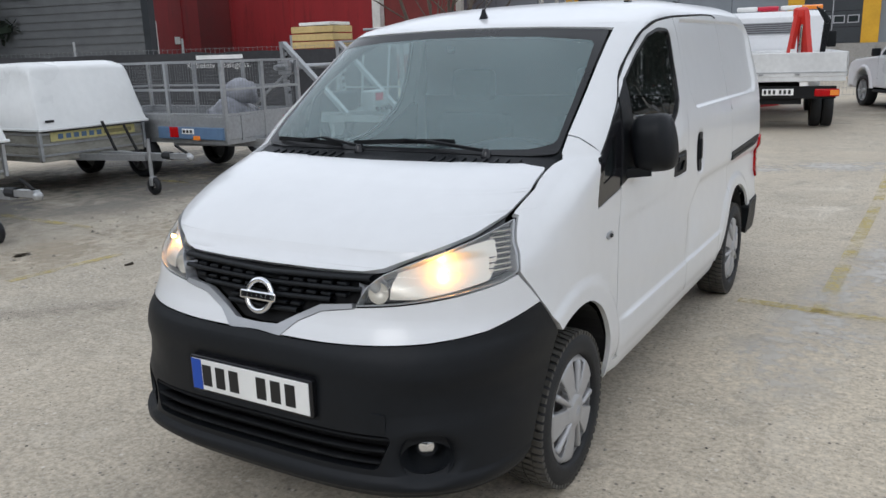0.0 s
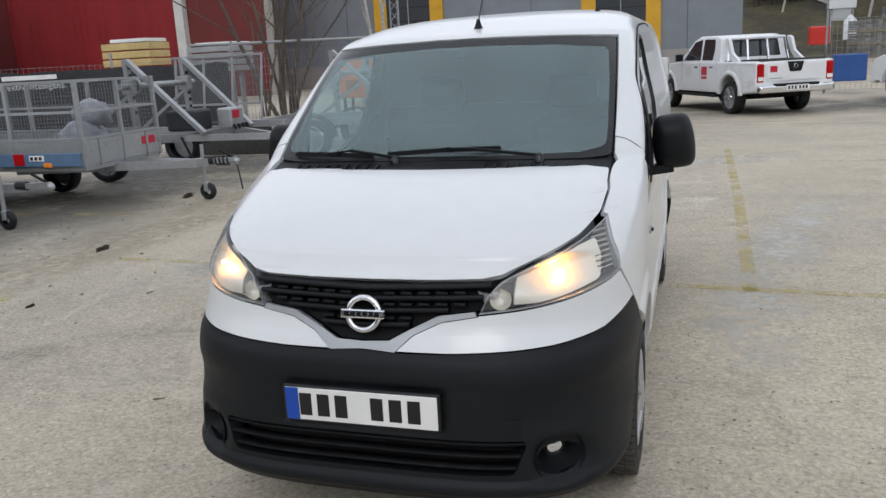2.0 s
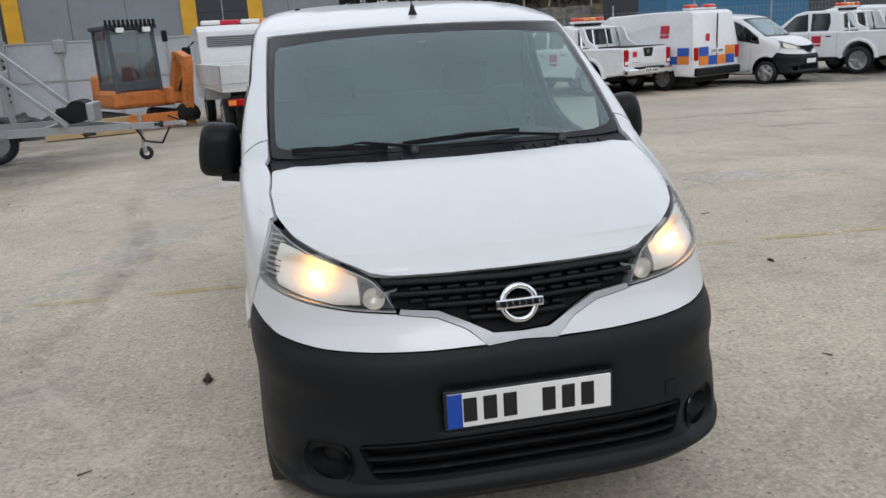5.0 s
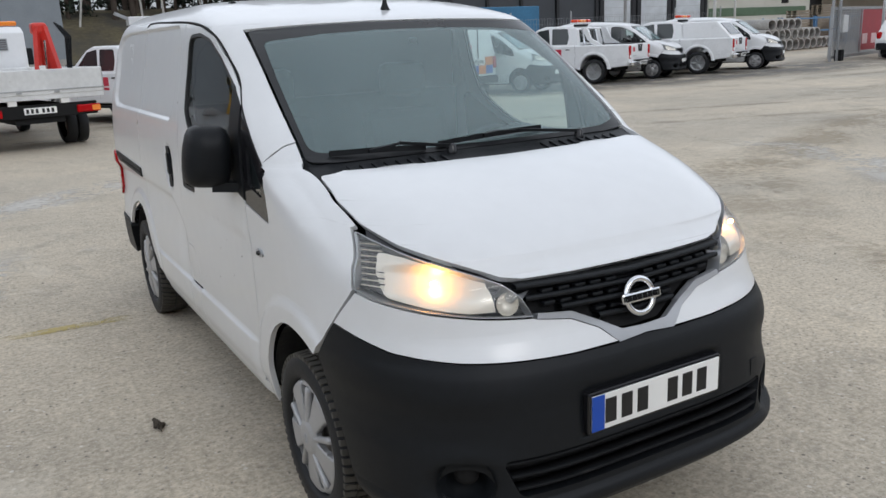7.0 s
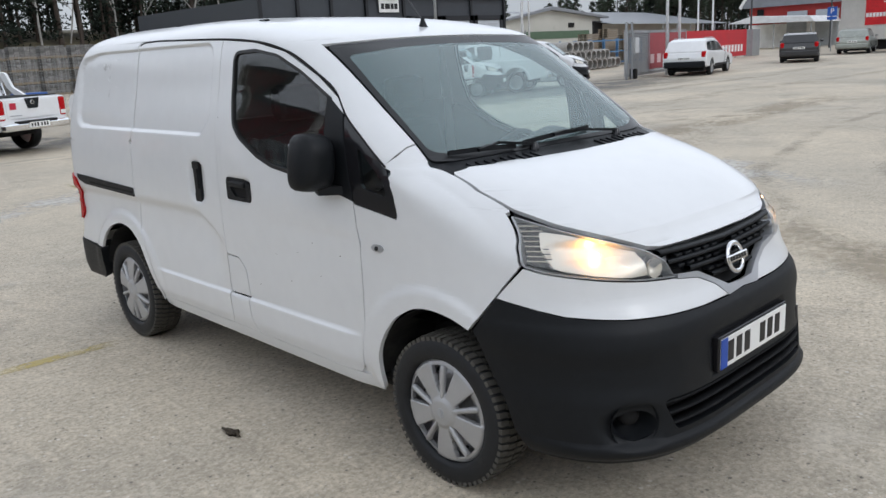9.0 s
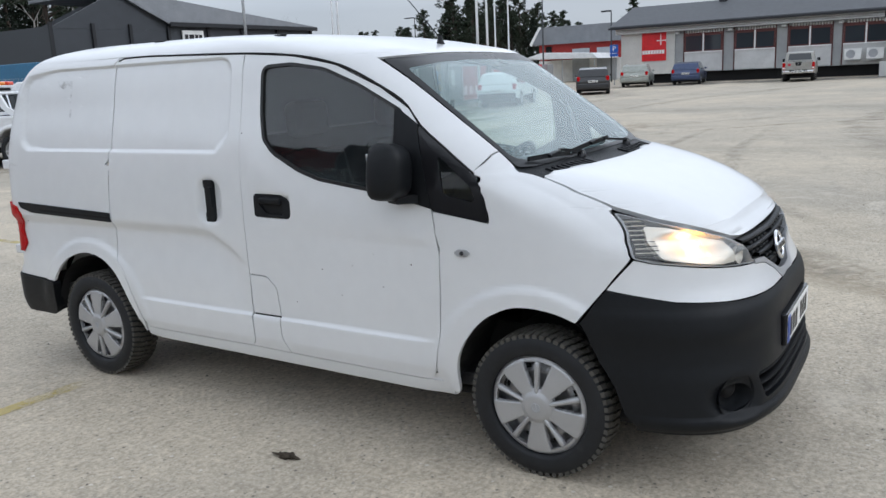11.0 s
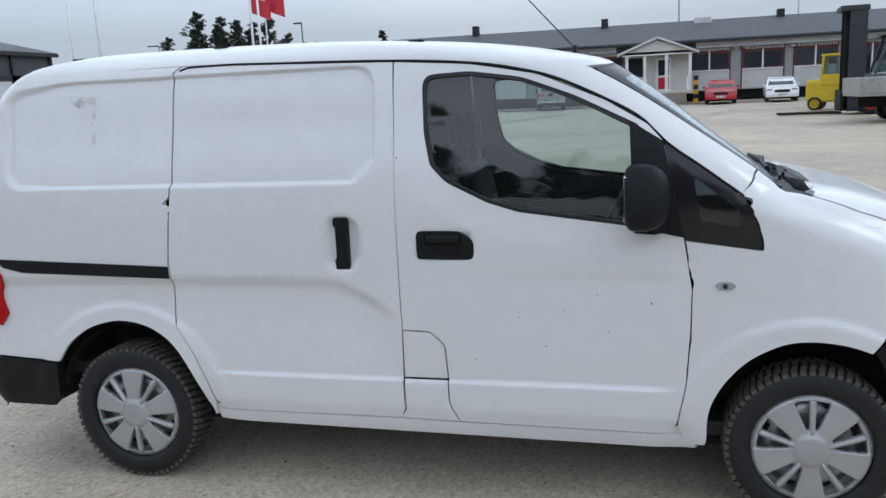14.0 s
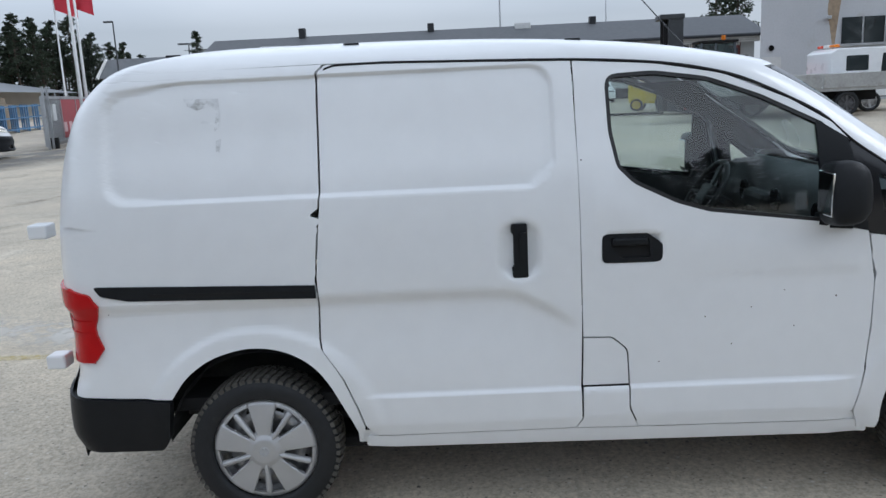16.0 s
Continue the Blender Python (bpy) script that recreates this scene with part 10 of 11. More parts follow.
for x, m_ in ((-0.5, AMBER_LENS), (0.0, PLATE_WHITE), (0.5, MATS["orange_red_lens"])):
    part("beacon", box(x - 0.22, x + 0.22, -3.2, -3.0, 2.6, 2.72, 0.03), m_, cl)
part("chassis", box(-0.4, 0.4, -5.8, 1.5, 0.55, 0.95), DARK, cl)
# tall pale grey hall at the end
TALL = mat("pale_grey_hall_render", (0.46, 0.47, 0.49), 0.65, grain=0.05, stain=(0.38, 0.36, 0.33), stain_at=0.62, stain_scale=0.3)
th = base("tall_grey_hall", "tall pale grey hall with a rust-streaked window band", "building", kind="structure")
tm = Matrix.Translation((36.0, -12.7, 0)) @ Matrix(((1, 0, 0, 0), (-0.42, 1, 0, 0), (0, 0, 1, 0), (0, 0, 0, 1)))
part("wall", box(0, 14, -30, 0, 0, 9.5, 0.0, tm), TALL, th)
for k in range(3):
    wn_ = part("window", box(-0.05, 0.02, -4.8 - 1.05 * k, -3.8 - 1.05 * k, 2.86, 4.06, 0.0, tm), TINTED, th)
    part("window_frame", box(-0.07, 0.0, -4.82 - 1.05 * k, -4.76 - 1.05 * k, 2.82, 4.1, 0.0, tm), GREY_TRIM, wn_)
part("window_sill", box(-0.12, 0.0, -7.0, -3.7, 2.74, 2.84, 0.0, tm), GREY_TRIM, th)
RUST = mat("rust_streak", (0.30, 0.23, 0.16), 0.8, grain=0.3, scale=4)
part("rust_patch", plate(fillet([(-3.75, 5.1, 0.2), (-3.15, 5.0, 0.2), (-3.1, 4.4, 0.2), (-3.3, 3.3, 0.1), (-3.45, 2.2, 0.03), (-3.55, 3.4, 0.1)]), tm @ Matrix.Translation((-0.004, 0, 0)) @ SIDE, 0.003), RUST, th)
part("wall_lamp", box(-0.5, 0, -3.3, -3.05, 4.0, 4.15, 0.03, tm), GREY_TRIM, th)
part("side_door", box(-0.06, 0.02, -1.0, -0.1, 0.1, 2.4, 0.0, tm), SKIRT, th)
bm = bmesh.new()
lathe(bm, [(-0.1, 0.12), (0.0, 0.14), (0.0, 0.001)], 14, "x")
bmesh.ops.transform(bm, matrix=tm @ Matrix.Translation((-0.02, -0.53, 2.81)), verts=bm.verts[:])
part("wall_fan", bm, DARK, th)

# ---- bank, woods and single trees ----
def bank_z(x, y):
    """The wooded bank beyond the storage yard."""
    t = min(max((y - 65.0) / 24.0, 0.0), 1.0)
    u = min(max((x + 18.0) / 14.0, 0.0), 1.0) * min(max((112.0 - x) / 30.0, 0.0), 1.0)
    return u * (5.6 * t * t * (3 - 2 * t) + 2.0 * max(y - 88.0, 0.0) / 40.0 + 0.5 * t * noise.noise(Vector((x * 0.09, y * 0.09, 0.5)))) - 0.03 + ground_z(x, y) * (1 - t)


EARTH = mat("dry_grass_and_earth", (0.105, 0.088, 0.05), 0.95, grain=0.35, scale=2.5, wide=0.3, stain=(0.055, 0.05, 0.04), stain_scale=0.12, stain_at=0.45, bump=0.8, bump_scale=3)
bm = bmesh.new()
cells = [[bm.verts.new((x, y, bank_z(x, y))) for y in range(64, 141, 3)] for x in range(-20, 116, 3)]
for p, q in zip(cells, cells[1:]):
    for i in range(len(p) - 1):
        bm.faces.new((p[i], q[i], q[i + 1], p[i + 1]))
solo("earth_bank", bm, EARTH, "grassy earth bank rising to dark pine woods", "bank", kind="structure", smooth=True)

BARK = mat("pine_bark", (0.060, 0.045, 0.035), 0.9, grain=0.3, scale=5, wide=0.3, bump=0.6, bump_scale=20, stretch=(1, 1, 0.3))
PALE_BARK = mat("birch_bark", (0.42, 0.40, 0.37), 0.8, grain=0.2, scale=8, stain=(0.05, 0.045, 0.04), stain_scale=3, stain_at=0.55, stretch=(1, 1, 2.5))
GREY_BARK = mat("grey_brown_bark", (0.105, 0.088, 0.070), 0.9, grain=0.3, scale=12, bump=0.5, bump_scale=40, stretch=(1, 1, 0.3))
TWIG = mat("bare_twigs", (0.095, 0.075, 0.060), 0.9, grain=0.2)
NEEDLES = mat("pine_needles", (0.030, 0.043, 0.024), 0.8, grain=0.35, scale=3, island=0.5, wide=0.25)
SPRUCE = mat("spruce_needles", (0.012, 0.020, 0.012), 0.85, grain=0.35, scale=3, island=0.5, wide=0.25)


def tuft(bm, c, r, n, rng, flat=0.5):
    """A loose clump of narrow leaf blades round a place."""
    for _ in range(n):
        d = Vector((rng.gauss(0, 1), rng.gauss(0, 1), rng.gauss(0, flat))).normalized()
        s = d.cross(Vector((rng.gauss(0, 1), rng.gauss(0, 1), rng.gauss(0, 1)))).normalized() * r * rng.uniform(0.12, 0.24)
        a = c + d * r * rng.uniform(0.0, 0.4)
        b = c + d * r * rng.uniform(0.7, 1.15)
        bm.faces.new((bm.verts.new(a - s), bm.verts.new(a + s), bm.verts.new(b + s * 0.6), bm.verts.new(b - s * 0.6)))


def limb(bm, a, b, r0, r1, n=5):
    rod(bm, a, b, r0, r1, n=n, caps=False)


def pine(seed, h, label="tall dark pine with a bare trunk and ragged crown", bare=0.45, m=None, group="pines on the bank"):
    rng = random.Random(seed)
    tree = base("pine_tree", label, "tree", m, group)
    tb, cb = bmesh.new(), bmesh.new()
    pts = [Vector((0.15 * h * 0.06 * math.sin(seed + k * 0.7), 0.1 * h * 0.06 * math.cos(seed * 2 + k * 0.5), h * k / 8)) for k in range(9)]
    for k in range(8):
        limb(tb, pts[k], pts[k + 1], 0.017 * h * (1 - k / 9), 0.017 * h * (1 - (k + 1) / 9), 8)
    for k in range(int(26 + h * 1.5)):
        u = bare + (0.98 - bare) * (k / (26 + h * 1.5)) ** 0.9
        c = pts[0].lerp(pts[-1], u)
        reach = h * 0.17 * (1.05 - (u - bare) / (1 - bare)) ** 0.7 * rng.uniform(0.5, 1.15)
        a = rng.uniform(0, 6.283)
        e = c + Vector((math.cos(a) * reach, math.sin(a) * reach, reach * rng.uniform(0.05, 0.45)))
        limb(tb, c, e, 0.004 * h, 0.001 * h, 4)
        for _ in range(7):
            q = c.lerp(e, rng.uniform(0.35, 1.1)) + Vector((rng.gauss(0, 0.12), rng.gauss(0, 0.12), rng.gauss(0, 0.1))) * reach
            tuft(cb, q, 0.027 * h * rng.uniform(0.6, 1.3), 8, rng)
    part("trunk", tb, BARK, tree, "", True)
    part("crown", cb, NEEDLES, tree, "dark green needles")
    return tree


def spruce(seed, h, m=None, label="dark dense spruce with drooping branches", group="spruces on the bank"):
    rng = random.Random(seed)
    tree = base("spruce_tree", label, "tree", m, group)
    tb, cb = bmesh.new(), bmesh.new()
    limb(tb, Vector((0, 0, 0)), Vector((0, 0, h)), 0.014 * h, 0.002, 8)
    for k in range(70):
        u = 0.06 + 0.92 * (k / 70)
        reach = h * 0.20 * (1 - u) ** 0.75 * rng.uniform(0.55, 1.1) + 0.1
        a = k * 2.4 + rng.uniform(-0.4, 0.4)
        c = Vector((0, 0, h * u))
        e = c + Vector((math.cos(a) * reach, math.sin(a) * reach, -reach * rng.uniform(0.15, 0.45)))
        for j in range(5):
            tuft(cb, c.lerp(e, 0.25 + 0.2 * j), 0.036 * h * rng.uniform(0.7, 1.15), 7, rng, 0.7)
    part("trunk", tb, BARK, tree, "", True)
    part("crown", cb, SPRUCE, tree, "dark green needles")
    return tree


def bare_tree(seed, h, stems, label, bark, m, spread=0.35, depth=5, name="bare_tree"):
    """A leafless tree: several stems from one foot, forking down to fine twigs."""
    rng = random.Random(seed)
    tree = base(name, label, "tree", m)
    tb, cb = bmesh.new(), bmesh.new()

    def grow(p, d, length, r, lv):
        n = 3 if lv > 1 else 2
        for k in range(n):
            d2 = (d + Vector((rng.gauss(0, 0.12), rng.gauss(0, 0.12), 0.05))).normalized()
            q = p + d2 * length / n
            r2 = r * (0.86 if k < n - 1 else 0.78)
            limb(tb if r > 0.016 else cb, p, q, r, r2, 7 if r > 0.03 else (4 if r > 0.008 else 3))
            if lv > 0 and (k > 0 or lv < depth):
                for _ in range(1 if k < n - 1 else 2):
                    s = Vector((rng.gauss(0, 1), rng.gauss(0, 1), rng.gauss(0, 0.5))).normalized()
                    grow(q, (d2 + s * rng.uniform(0.45, 0.9)).normalized(), length * rng.uniform(0.52, 0.78), r2 * rng.uniform(0.42, 0.66), lv - 1)
            p, d, r = q, d2, r2

    for k in range(stems):
        a = 6.283 * k / stems + rng.uniform(-0.5, 0.5)
        out = spread * rng.uniform(0.5, 1.2) if stems > 1 else 0.05
        grow(Vector((0.12 * math.cos(a), 0.12 * math.sin(a), -0.05)) if stems > 1 else Vector((0, 0, -0.05)), Vector((math.cos(a) * out, math.sin(a) * out, 1)).normalized(), h * rng.uniform(0.42, 0.55), h * (0.0078 if stems > 2 else 0.0115) * rng.uniform(0.7, 1.1), depth)
    part("trunk", tb, bark, tree, "", True)
    tagged(part("twigs", cb, TWIG, tree, "fine bare twigs"), kind="stuff")
    return tree


bare_tree(11, 7.6, 8, "bare many-stemmed alder behind the wire fence", GREY_BARK, Matrix.Translation((-9.2, 16.4, 0)), 0.34, 4)
bare_tree(23, 8.5, 2, "slim bare birch beside the fence", PALE_BARK, Matrix.Translation((-7.9, 20.0, 0)), 0.14, 4, "birch_tree")
bare_tree(31, 6.5, 3, "bare shrub tree behind the wire fence", GREY_BARK, Matrix.Translation((-12.4, 21.0, 0)), 0.3, 3)

kinds = [pine(1, 16, bare=0.42), pine(2, 18, bare=0.5), pine(3, 14, bare=0.3), spruce(4, 15), spruce(5, 12), spruce(6, 17)]
birches = [bare_tree(41, 14, 1, "thin pale bare birch among the dark pines", PALE_BARK, None, depth=3, name="birch_tree"), bare_tree(42, 12, 1, "thin pale bare birch among the dark pines", PALE_BARK, None, depth=3, name="birch_tree")]


def plant(src, x, y, z, size, turn):
    return copy_thing(src, Matrix.Translation((x, y, z)) @ Matrix.Rotation(turn, 4, "Z") @ Matrix.Diagonal((size, size, size * 1.0, 1)))


rng = random.Random(8)
first = {}


def place(src, x, y, z, size):
    """The first use of a tree moves it into place, later ones are copies."""
    if src.name in first:
        return plant(src, x, y, z, size, rng.uniform(0, 6.28))
    first[src.name] = True
    src.matrix_basis = Matrix.Translation((x, y, z)) @ Matrix.Diagonal((size, size, size, 1))
    return src


for row, (y0, n) in enumerate(((83, 34), (90, 32), (98, 28))):
    for k in range(n):
        x, y = 2.0 + 60.0 * (k + rng.uniform(0.1, 0.9)) / n, y0 + rng.uniform(-2.5, 2.5)
        src = rng.choice(kinds[:3] if row == 0 and rng.random() < 0.55 else kinds)
        place(src, x, y, bank_z(x, y) - 0.1, rng.uniform(0.8, 1.15))
for k in range(16):
    x, y = 3.0 + 62.0 * (k + rng.uniform(0.1, 0.9)) / 16, rng.uniform(77, 82)
    place(rng.choice(birches), x, y, bank_z(x, y) - 0.1, rng.uniform(0.7, 1.1))

# far line of trees beyond the flags: azimuth from the yard's middle, distance, height
for k in range(96):
    az = radians(56 + 13.5 * (k + rng.uniform(0, 1)) / 80) if k < 80 else radians(48 + 8 * (k - 80 + rng.random()) / 16)
    dist = rng.uniform(112, 135)
    tall = 5.6 + 3.2 * min(max((math.degrees(az) - 56.5) / 3, 0), 1) - 1.6 * min(max((math.degrees(az) - 63.5) / 3, 0), 1)
    src = rng.choice(kinds[:3] + kinds[2:5])
    place(src, -3.7 + dist * math.sin(az), 1.0 + dist * math.cos(az), 0.0, tall * rng.uniform(0.75, 1.25) / 13.0)
for az, dist, size in ((34.6, 74, 0.80), (36.4, 80, 0.85), (58.4, 112, 0.56), (59.7, 114, 0.52), (60.6, 116, 0.50), (106.9, 86, 0.66), (108.2, 84, 0.62), (72.5, 120, 0.62), (54, 115, 0.45)):
    a = radians(az)
    place(kinds[int(az) % 3], -3.7 + dist * math.sin(a), 1.0 + dist * math.cos(a), 0.2, size)
place(birches[0], 45.0, 60.0, 0.3, 0.75), place(birches[1], 74.0, 68.0, 0.3, 0.85), place(birches[1], 66.0, 52.0, 0.3, 0.6)
# unseen woods closing the yard's far sides, scaled up to darken door-glass reflections
for k in range(84):
    a = radians(135 + 170 * (k + rng.uniform(0, 0.9)) / 84)
    d = rng.uniform(50, 64)
    place(rng.choice(kinds[3:]), d * math.sin(a), d * math.cos(a), 0.0, rng.uniform(1.15, 1.5))

# ---- painted lines, stains, grit and small things on the ground ----
def worn_layer(name, color, scale, lo, hi, amount=1.0, rough=0.8, fine=0.5):
    """A thin worn coat: paint or dirt broken up by noise, bare ground showing between."""
    m = bpy.data.materials.new(name)
    m.use_nodes = True
    n, l = m.node_tree.nodes, m.node_tree.links
    b, out = n["Principled BSDF"], n["Material Output"]
    b.inputs["Base Color"].default_value, b.inputs["Roughness"].default_value = (*color, 1), rough
    tc, big, small, mp, mul, sub, clear, mix = (n.new("ShaderNode" + k) for k in ("TexCoord", "TexNoise", "TexNoise", "MapRange", "Math", "Math", "BsdfTransparent", "MixShader"))
    big.inputs["Scale"].default_value, big.inputs["Detail"].default_value = scale, 8
    small.inputs["Scale"].default_value, small.inputs["Detail"].default_value = scale * 9, 5
    sub.operation, mul.operation = "MULTIPLY_ADD", "MULTIPLY"
    l.new(tc.outputs["Object"], big.inputs["Vector"]), l.new(tc.outputs["Object"], small.inputs["Vector"])
    sub.inputs[1].default_value = fine
    l.new(small.outputs["Fac"], sub.inputs[0]), l.new(big.outputs["Fac"], sub.inputs[2])
    mp.inputs["From Min"].default_value, mp.inputs["From Max"].default_value = lo + fine / 2, hi + fine / 2
    l.new(sub.outputs[0], mp.inputs["Value"])
    at = n.new("ShaderNodeAttribute")
    at.attribute_name = "cover"
    l.new(mp.outputs[0], mul.inputs[0]), l.new(at.outputs["Fac"], mul.inputs[1])
    k = n.new("ShaderNodeMath")
    k.operation, k.inputs[1].default_value = "MULTIPLY", amount
    l.new(mul.outputs[0], k.inputs[0])
    l.new(k.outputs[0], mix.inputs[0]), l.new(clear.outputs[0], mix.inputs[1]), l.new(b.outputs[0], mix.inputs[2]), l.new(mix.outputs[0], out.inputs[0])
    return m


def strip(name, points, width, material, label, category, lift=0.004, soft=0.0):
    """A flat band along a line on the ground; soft bands thin out towards their edges and ends."""
    pts = []
    for a, b in zip(points, points[1:]):
        n = max(int(math.hypot(b[0] - a[0], b[1] - a[1]) / 0.5), 1)
        pts += [Vector(a).lerp(Vector(b), k / n) for k in range(n)]
    pts.append(Vector(points[-1]))
    cols = 5 if soft else 2
    bm, rows, cover = bmesh.new(), [], []
    for i, p in enumerate(pts):
        d = (pts[min(i + 1, len(pts) - 1)] - pts[max(i - 1, 0)]).normalized()
        side = Vector((-d.y, d.x))
        row = []
        for c in range(cols):
            u = -1 + 2 * c / (cols - 1)
            q = p + side * u * width / 2
            row.append(bm.verts.new((q.x, q.y, ground_z(q.x, q.y) + lift)))
            ends = min(i, len(pts) - 1 - i) / max(len(pts) * 0.2, 1)
            cover.append((1 - u * u) * min(ends, 1.0) if soft else 1.0)
        rows.append(row)
    for p, q in zip(rows, rows[1:]):
        for i in range(cols - 1):
            bm.faces.new((p[i], p[i + 1], q[i + 1], q[i]))
    ob = solo(name, bm, material, label, category, kind="structure")
    layer = ob.data.attributes.new("cover", "FLOAT", "POINT")
    for i, v in enumerate(cover):
        layer.data[i].value = v
    return ob


YELLOW = worn_layer("worn_yellow_paint", (0.58, 0.47, 0.16), 3.0, 0.40, 0.64, 0.55)
OLD_WHITE = worn_layer("worn_white_paint", (0.66, 0.64, 0.56), 2.5, 0.40, 0.62, 0.55)
PALE = worn_layer("pale_cement_stain", (0.62, 0.60, 0.56), 1.3, 0.42, 0.62, 0.75, fine=0.7)
TRACK = worn_layer("dark_tyre_track", (0.16, 0.145, 0.12), 1.6, 0.38, 0.70, 0.30, fine=0.6)
MUD = worn_layer("dried_mud_track", (0.40, 0.34, 0.25), 1.1, 0.36, 0.62, 0.6, fine=0.7)
BARE = worn_layer("bare_grey_asphalt", (0.16, 0.155, 0.145), 0.7, 0.26, 0.56, 0.75, fine=0.5)
for pts, w in (([(-3, 18.5), (4, 18.8), (10, 18.0), (16, 16.8), (24, 16.0), (32, 18.0)], 6.0), ([(-8.5, -1.0), (-8.0, 3.0), (-7.5, 7.0), (-6.5, 11.5), (-5.0, 16.0)], 7.0), ([(50.0, 20.0), (52.5, 10.0), (53.0, 0.0), (52.0, -8.0)], 6.0)):
    strip("bare_asphalt", pts, w, BARE, "stretch of darker asphalt swept clear of dust", "asphalt", 0.0015, 1.0)
for pts in ([(-3.9, 2.88), (-0.6, 2.70)], [(0.9, 2.58), (3.9, 2.36)], [(1.38, 2.5), (1.46, 6.0), (1.50, 10.4)], [(-7.4, 2.38), (-5.2, 2.32)], [(-4.05, 0.75), (-3.98, 1.75)], [(-7.3, 4.80), (-5.1, 4.87)]):
    strip("parking_line", pts, 0.10, YELLOW, "worn yellow parking line on the asphalt", "road marking")
for pts in ([(4.2, 20.6), (6.5, 15.3)], [(-1.0, 15.0), (3.0, 14.6)], [(7.2, 20.2), (9.6, 15.0)], [(10.2, 19.6), (12.8, 14.6)], [(-6.6, 7.3), (-3.6, 7.2)], [(1.5, 8.9), (5.5, 8.7)], [(1.5, 14.2), (5.2, 13.9)]):
    strip("bay_line", pts, 0.10, OLD_WHITE, "worn pale bay line on the asphalt", "road marking")
for y in (17.0, 13.4, 9.8, 6.2, 2.6):
    strip("bay_line", [(50.0, y), (55.5, y)], 0.10, OLD_WHITE, "worn pale bay line before the office", "road marking")
for pts, w in (([(1.1, 0.6), (1.45, 2.2), (1.75, 4.2), (2.6, 6.5)], 0.8), ([(-3.2, 1.6), (-2.0, 3.8), (-1.6, 5.5)], 0.9), ([(2.2, 4.6), (3.9, 5.0), (5.6, 4.6)], 0.8), ([(-3.3, 3.0), (-2.4, 2.4)], 0.5), ([(-2.6, 6.6), (0.2, 8.6), (2.6, 9.5)], 1.1),
               ([(6.0, 1.2), (7.4, 3.2), (8.2, 6.0)], 1.2), ([(13.0, 17.6), (17.0, 18.6), (21.0, 18.4)], 1.5)):
    strip("pale_stain", pts, w, PALE, "pale cement stain washed over the asphalt", "stain", 0.002, 1.0)
for pts, w in (([(2.0, -2.0), (4.0, 0.6), (7.0, 2.4), (11.5, 3.4), (18.0, 3.6)], 0.30), ([(2.6, -2.6), (4.8, -0.4), (7.8, 1.2), (12.0, 2.0), (18.0, 2.2)], 0.30), ([(4.0, 9.0), (8.0, 8.4), (13.0, 6.4), (18.0, 2.0), (21.0, -4.0)], 0.45),
               ([(3.6, 11.0), (8.6, 10.4), (14.5, 8.0), (20.0, 3.0), (23.0, -3.0)], 0.45), ([(-4.6, -1.0), (-2.2, 1.2), (-1.9, 4.0), (-2.6, 8.0)], 0.35), ([(10, 14), (18, 12.5), (28, 12), (40, 13)], 0.9),
               ([(10, 9), (20, 9.5), (32, 8), (46, 4)], 1.1), ([(8, -1), (18, 0.5), (30, -1), (44, -5)], 1.0)):
    strip("tyre_track", pts, w, TRACK, "dark curved tyre track in the dust", "tyre track", 0.003, 1.0)
for pts, w in (([(-4.8, -2.5), (-4.6, 1.0), (-4.4, 4.5), (-4.2, 8.0)], 1.3), ([(3.0, 1.0), (6.0, 3.8), (11.0, 5.6), (20.0, 6.0)], 1.4), ([(0.0, -2.6), (2.6, -1.4), (4.5, 1.5)], 1.0)):
    strip("mud_track", pts, w, MUD, "band of dried pale mud on the asphalt", "stain", 0.0025, 1.0)

# loose grit, thicker along the trailers' side of the yard
rng = random.Random(12)
bm = bmesh.new()


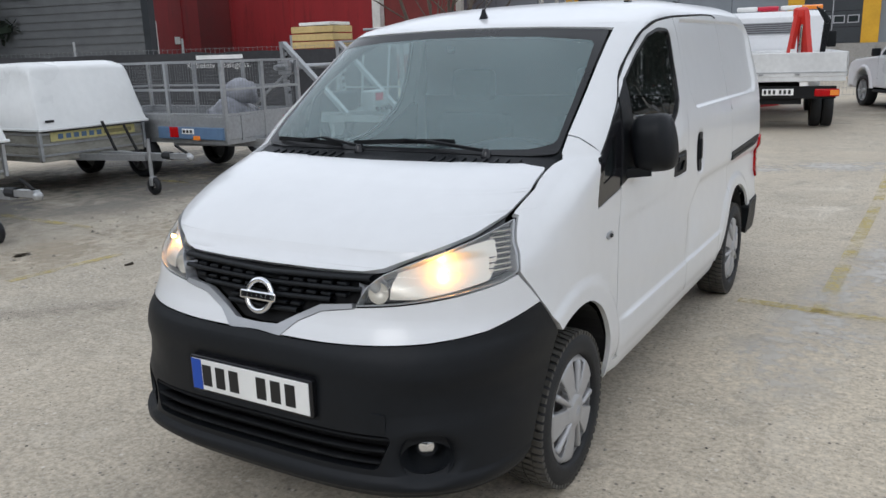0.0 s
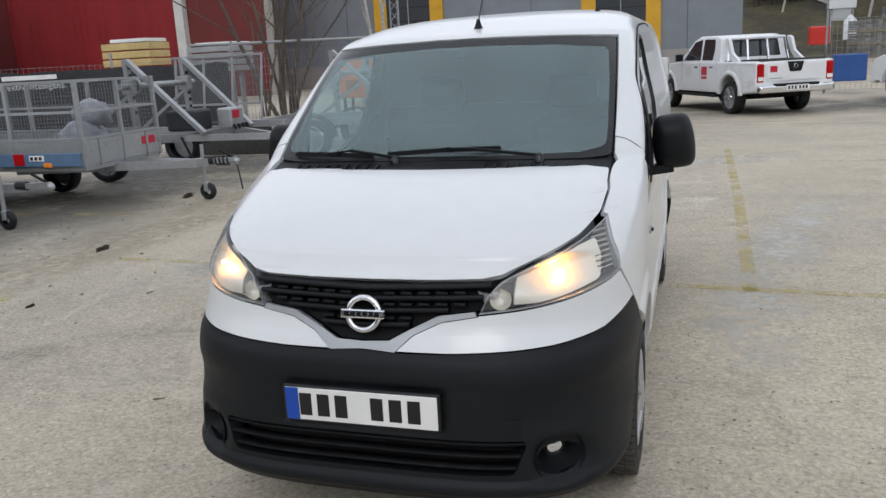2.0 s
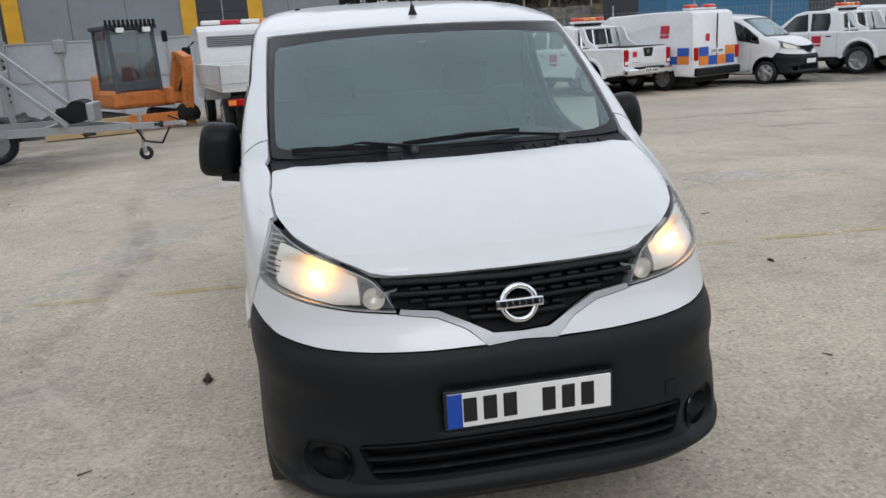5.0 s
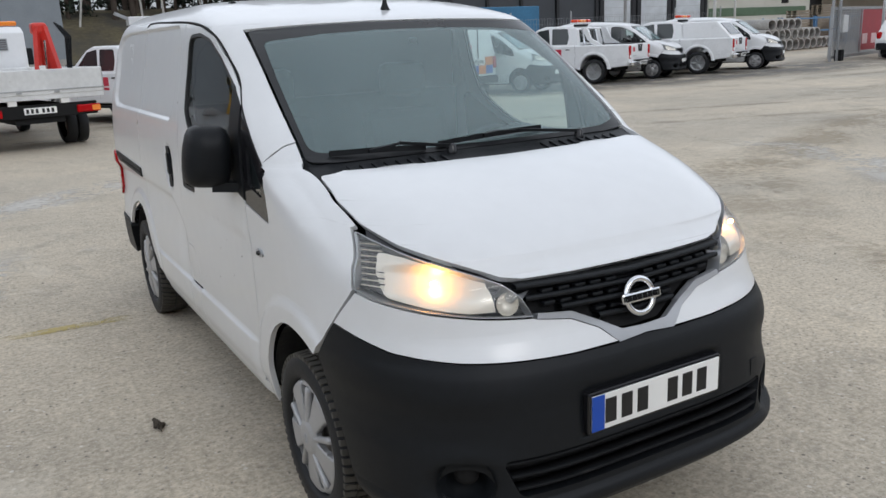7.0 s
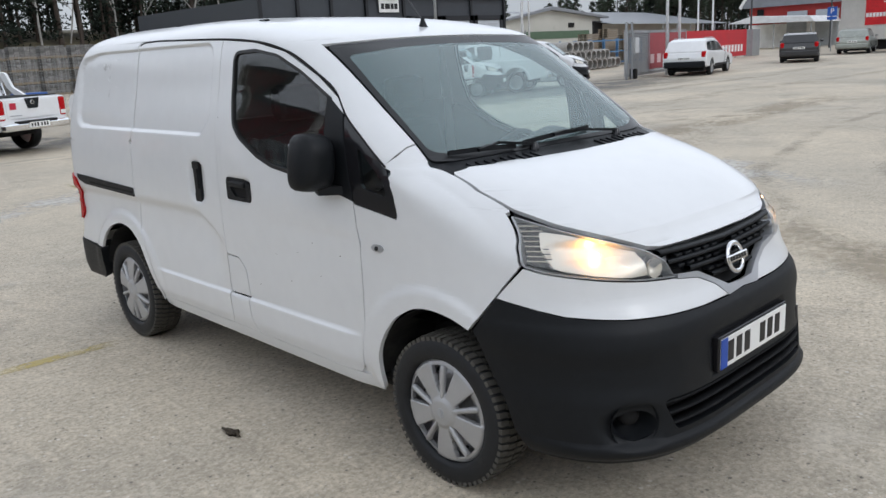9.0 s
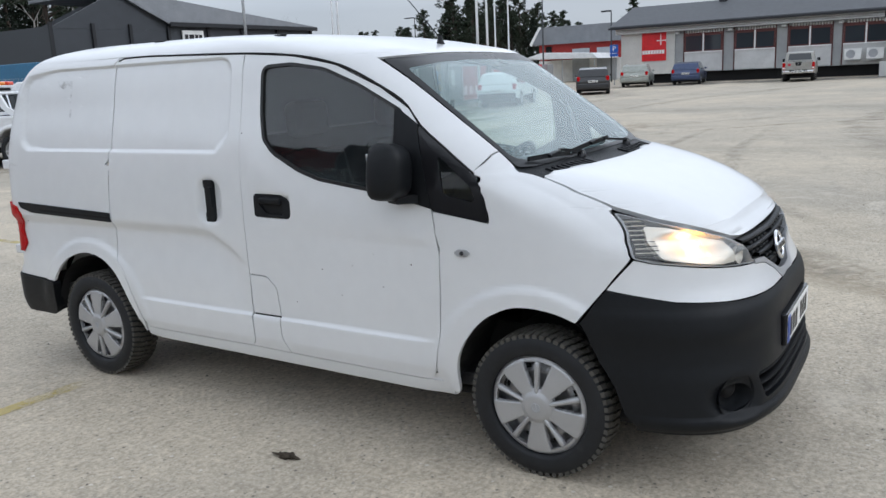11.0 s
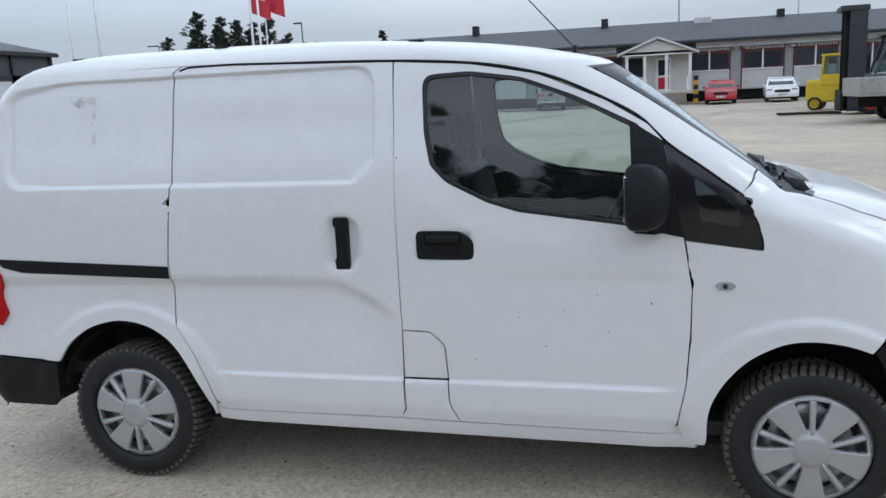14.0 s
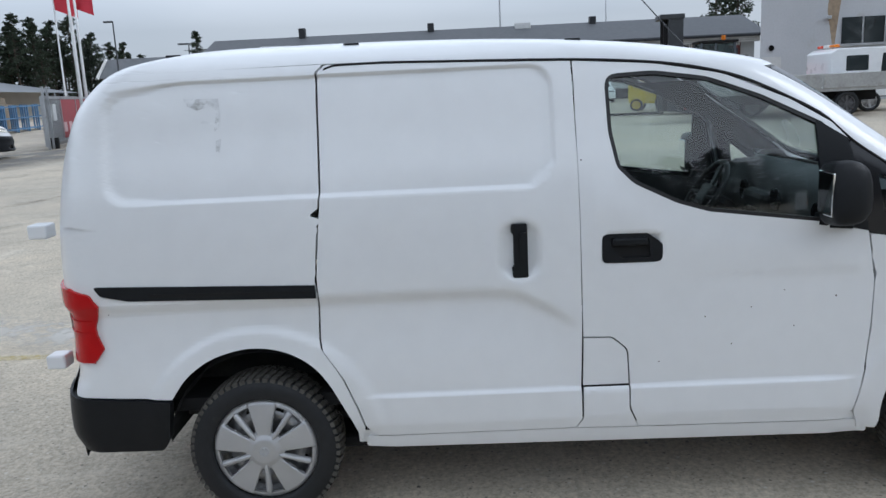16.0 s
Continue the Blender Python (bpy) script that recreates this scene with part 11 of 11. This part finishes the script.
def pebble(bm, x, y, r):
    vs = []
    for i, (u, w) in enumerate(((0, 1), (0, 0.25), (0, 0.25), (0, 0.25), (0, 0.25), (0, 0.25))):
        a = 1.2566 * i
        vs.append(bm.verts.new((x + (r * math.cos(a) * rng.uniform(0.7, 1.2) if i else 0), y + (r * math.sin(a) * rng.uniform(0.7, 1.2) if i else 0), ground_z(x, y) + (r * rng.uniform(0.5, 0.9) if i == 0 else -0.001))))
    for i in range(1, 6):
        bm.faces.new((vs[0], vs[i], vs[i % 5 + 1]))


for _ in range(2600):
    t = rng.random()
    x = -4.7 + rng.gauss(0, 0.8) - 1.5 * rng.random() ** 3
    pebble(bm, x, -1.5 + 12 * t, rng.uniform(0.004, 0.011) if rng.random() < 0.9 else rng.uniform(0.012, 0.026))
for _ in range(3200):
    pebble(bm, rng.uniform(-5, 5), rng.uniform(-3.5, 6), rng.uniform(0.002, 0.006))
for _ in range(1400):
    pebble(bm, rng.uniform(-9, 14), rng.uniform(-3, 16), rng.uniform(0.003, 0.012))
solo("loose_grit", bm, mat("grey_grit", (0.24, 0.22, 0.19), 0.9, grain=0.3, island=0.6), "loose grey grit scattered over the asphalt", "grit", kind="stuff")
CLOD = mat("dark_earth_clod", (0.045, 0.035, 0.024), 0.95, grain=0.4, scale=40)
for x, y, r, n in ((-1.15, 1.04, 0.045, 6), (-4.35, 3.2, 0.08, 9), (-5.3, 6.0, 0.10, 8), (-4.75, 1.3, 0.05, 6), (2.6, 1.9, 0.03, 4), (-3.6, 1.5, 0.035, 5)):
    bm = lumpy(x, y, 0.14 * r, 0.42 * r, 1.1 * r, 0.3 * r, n, 14, 1.1)
    solo("earth_clod", bm, CLOD, "small dark clod of earth on the asphalt", "clod", kind="")
for x, y, l_, a in ((-1.6, 0.2, 0.06, 0.4), (-2.9, 1.9, 0.08, 1.4), (1.9, 0.3, 0.05, 2.2), (-4.1, -0.3, 0.16, 0.7), (2.9, 3.4, 0.1, 0.2), (-2.1, -0.6, 0.05, 1.9)):
    solo("twig", rod(bmesh.new(), (x, y, 0.006), (x + l_ * math.cos(a), y + l_ * math.sin(a), 0.008), 0.004, 0.002, n=5), TWIG, "small dry twig on the asphalt", "twig", group="twigs on the ground")
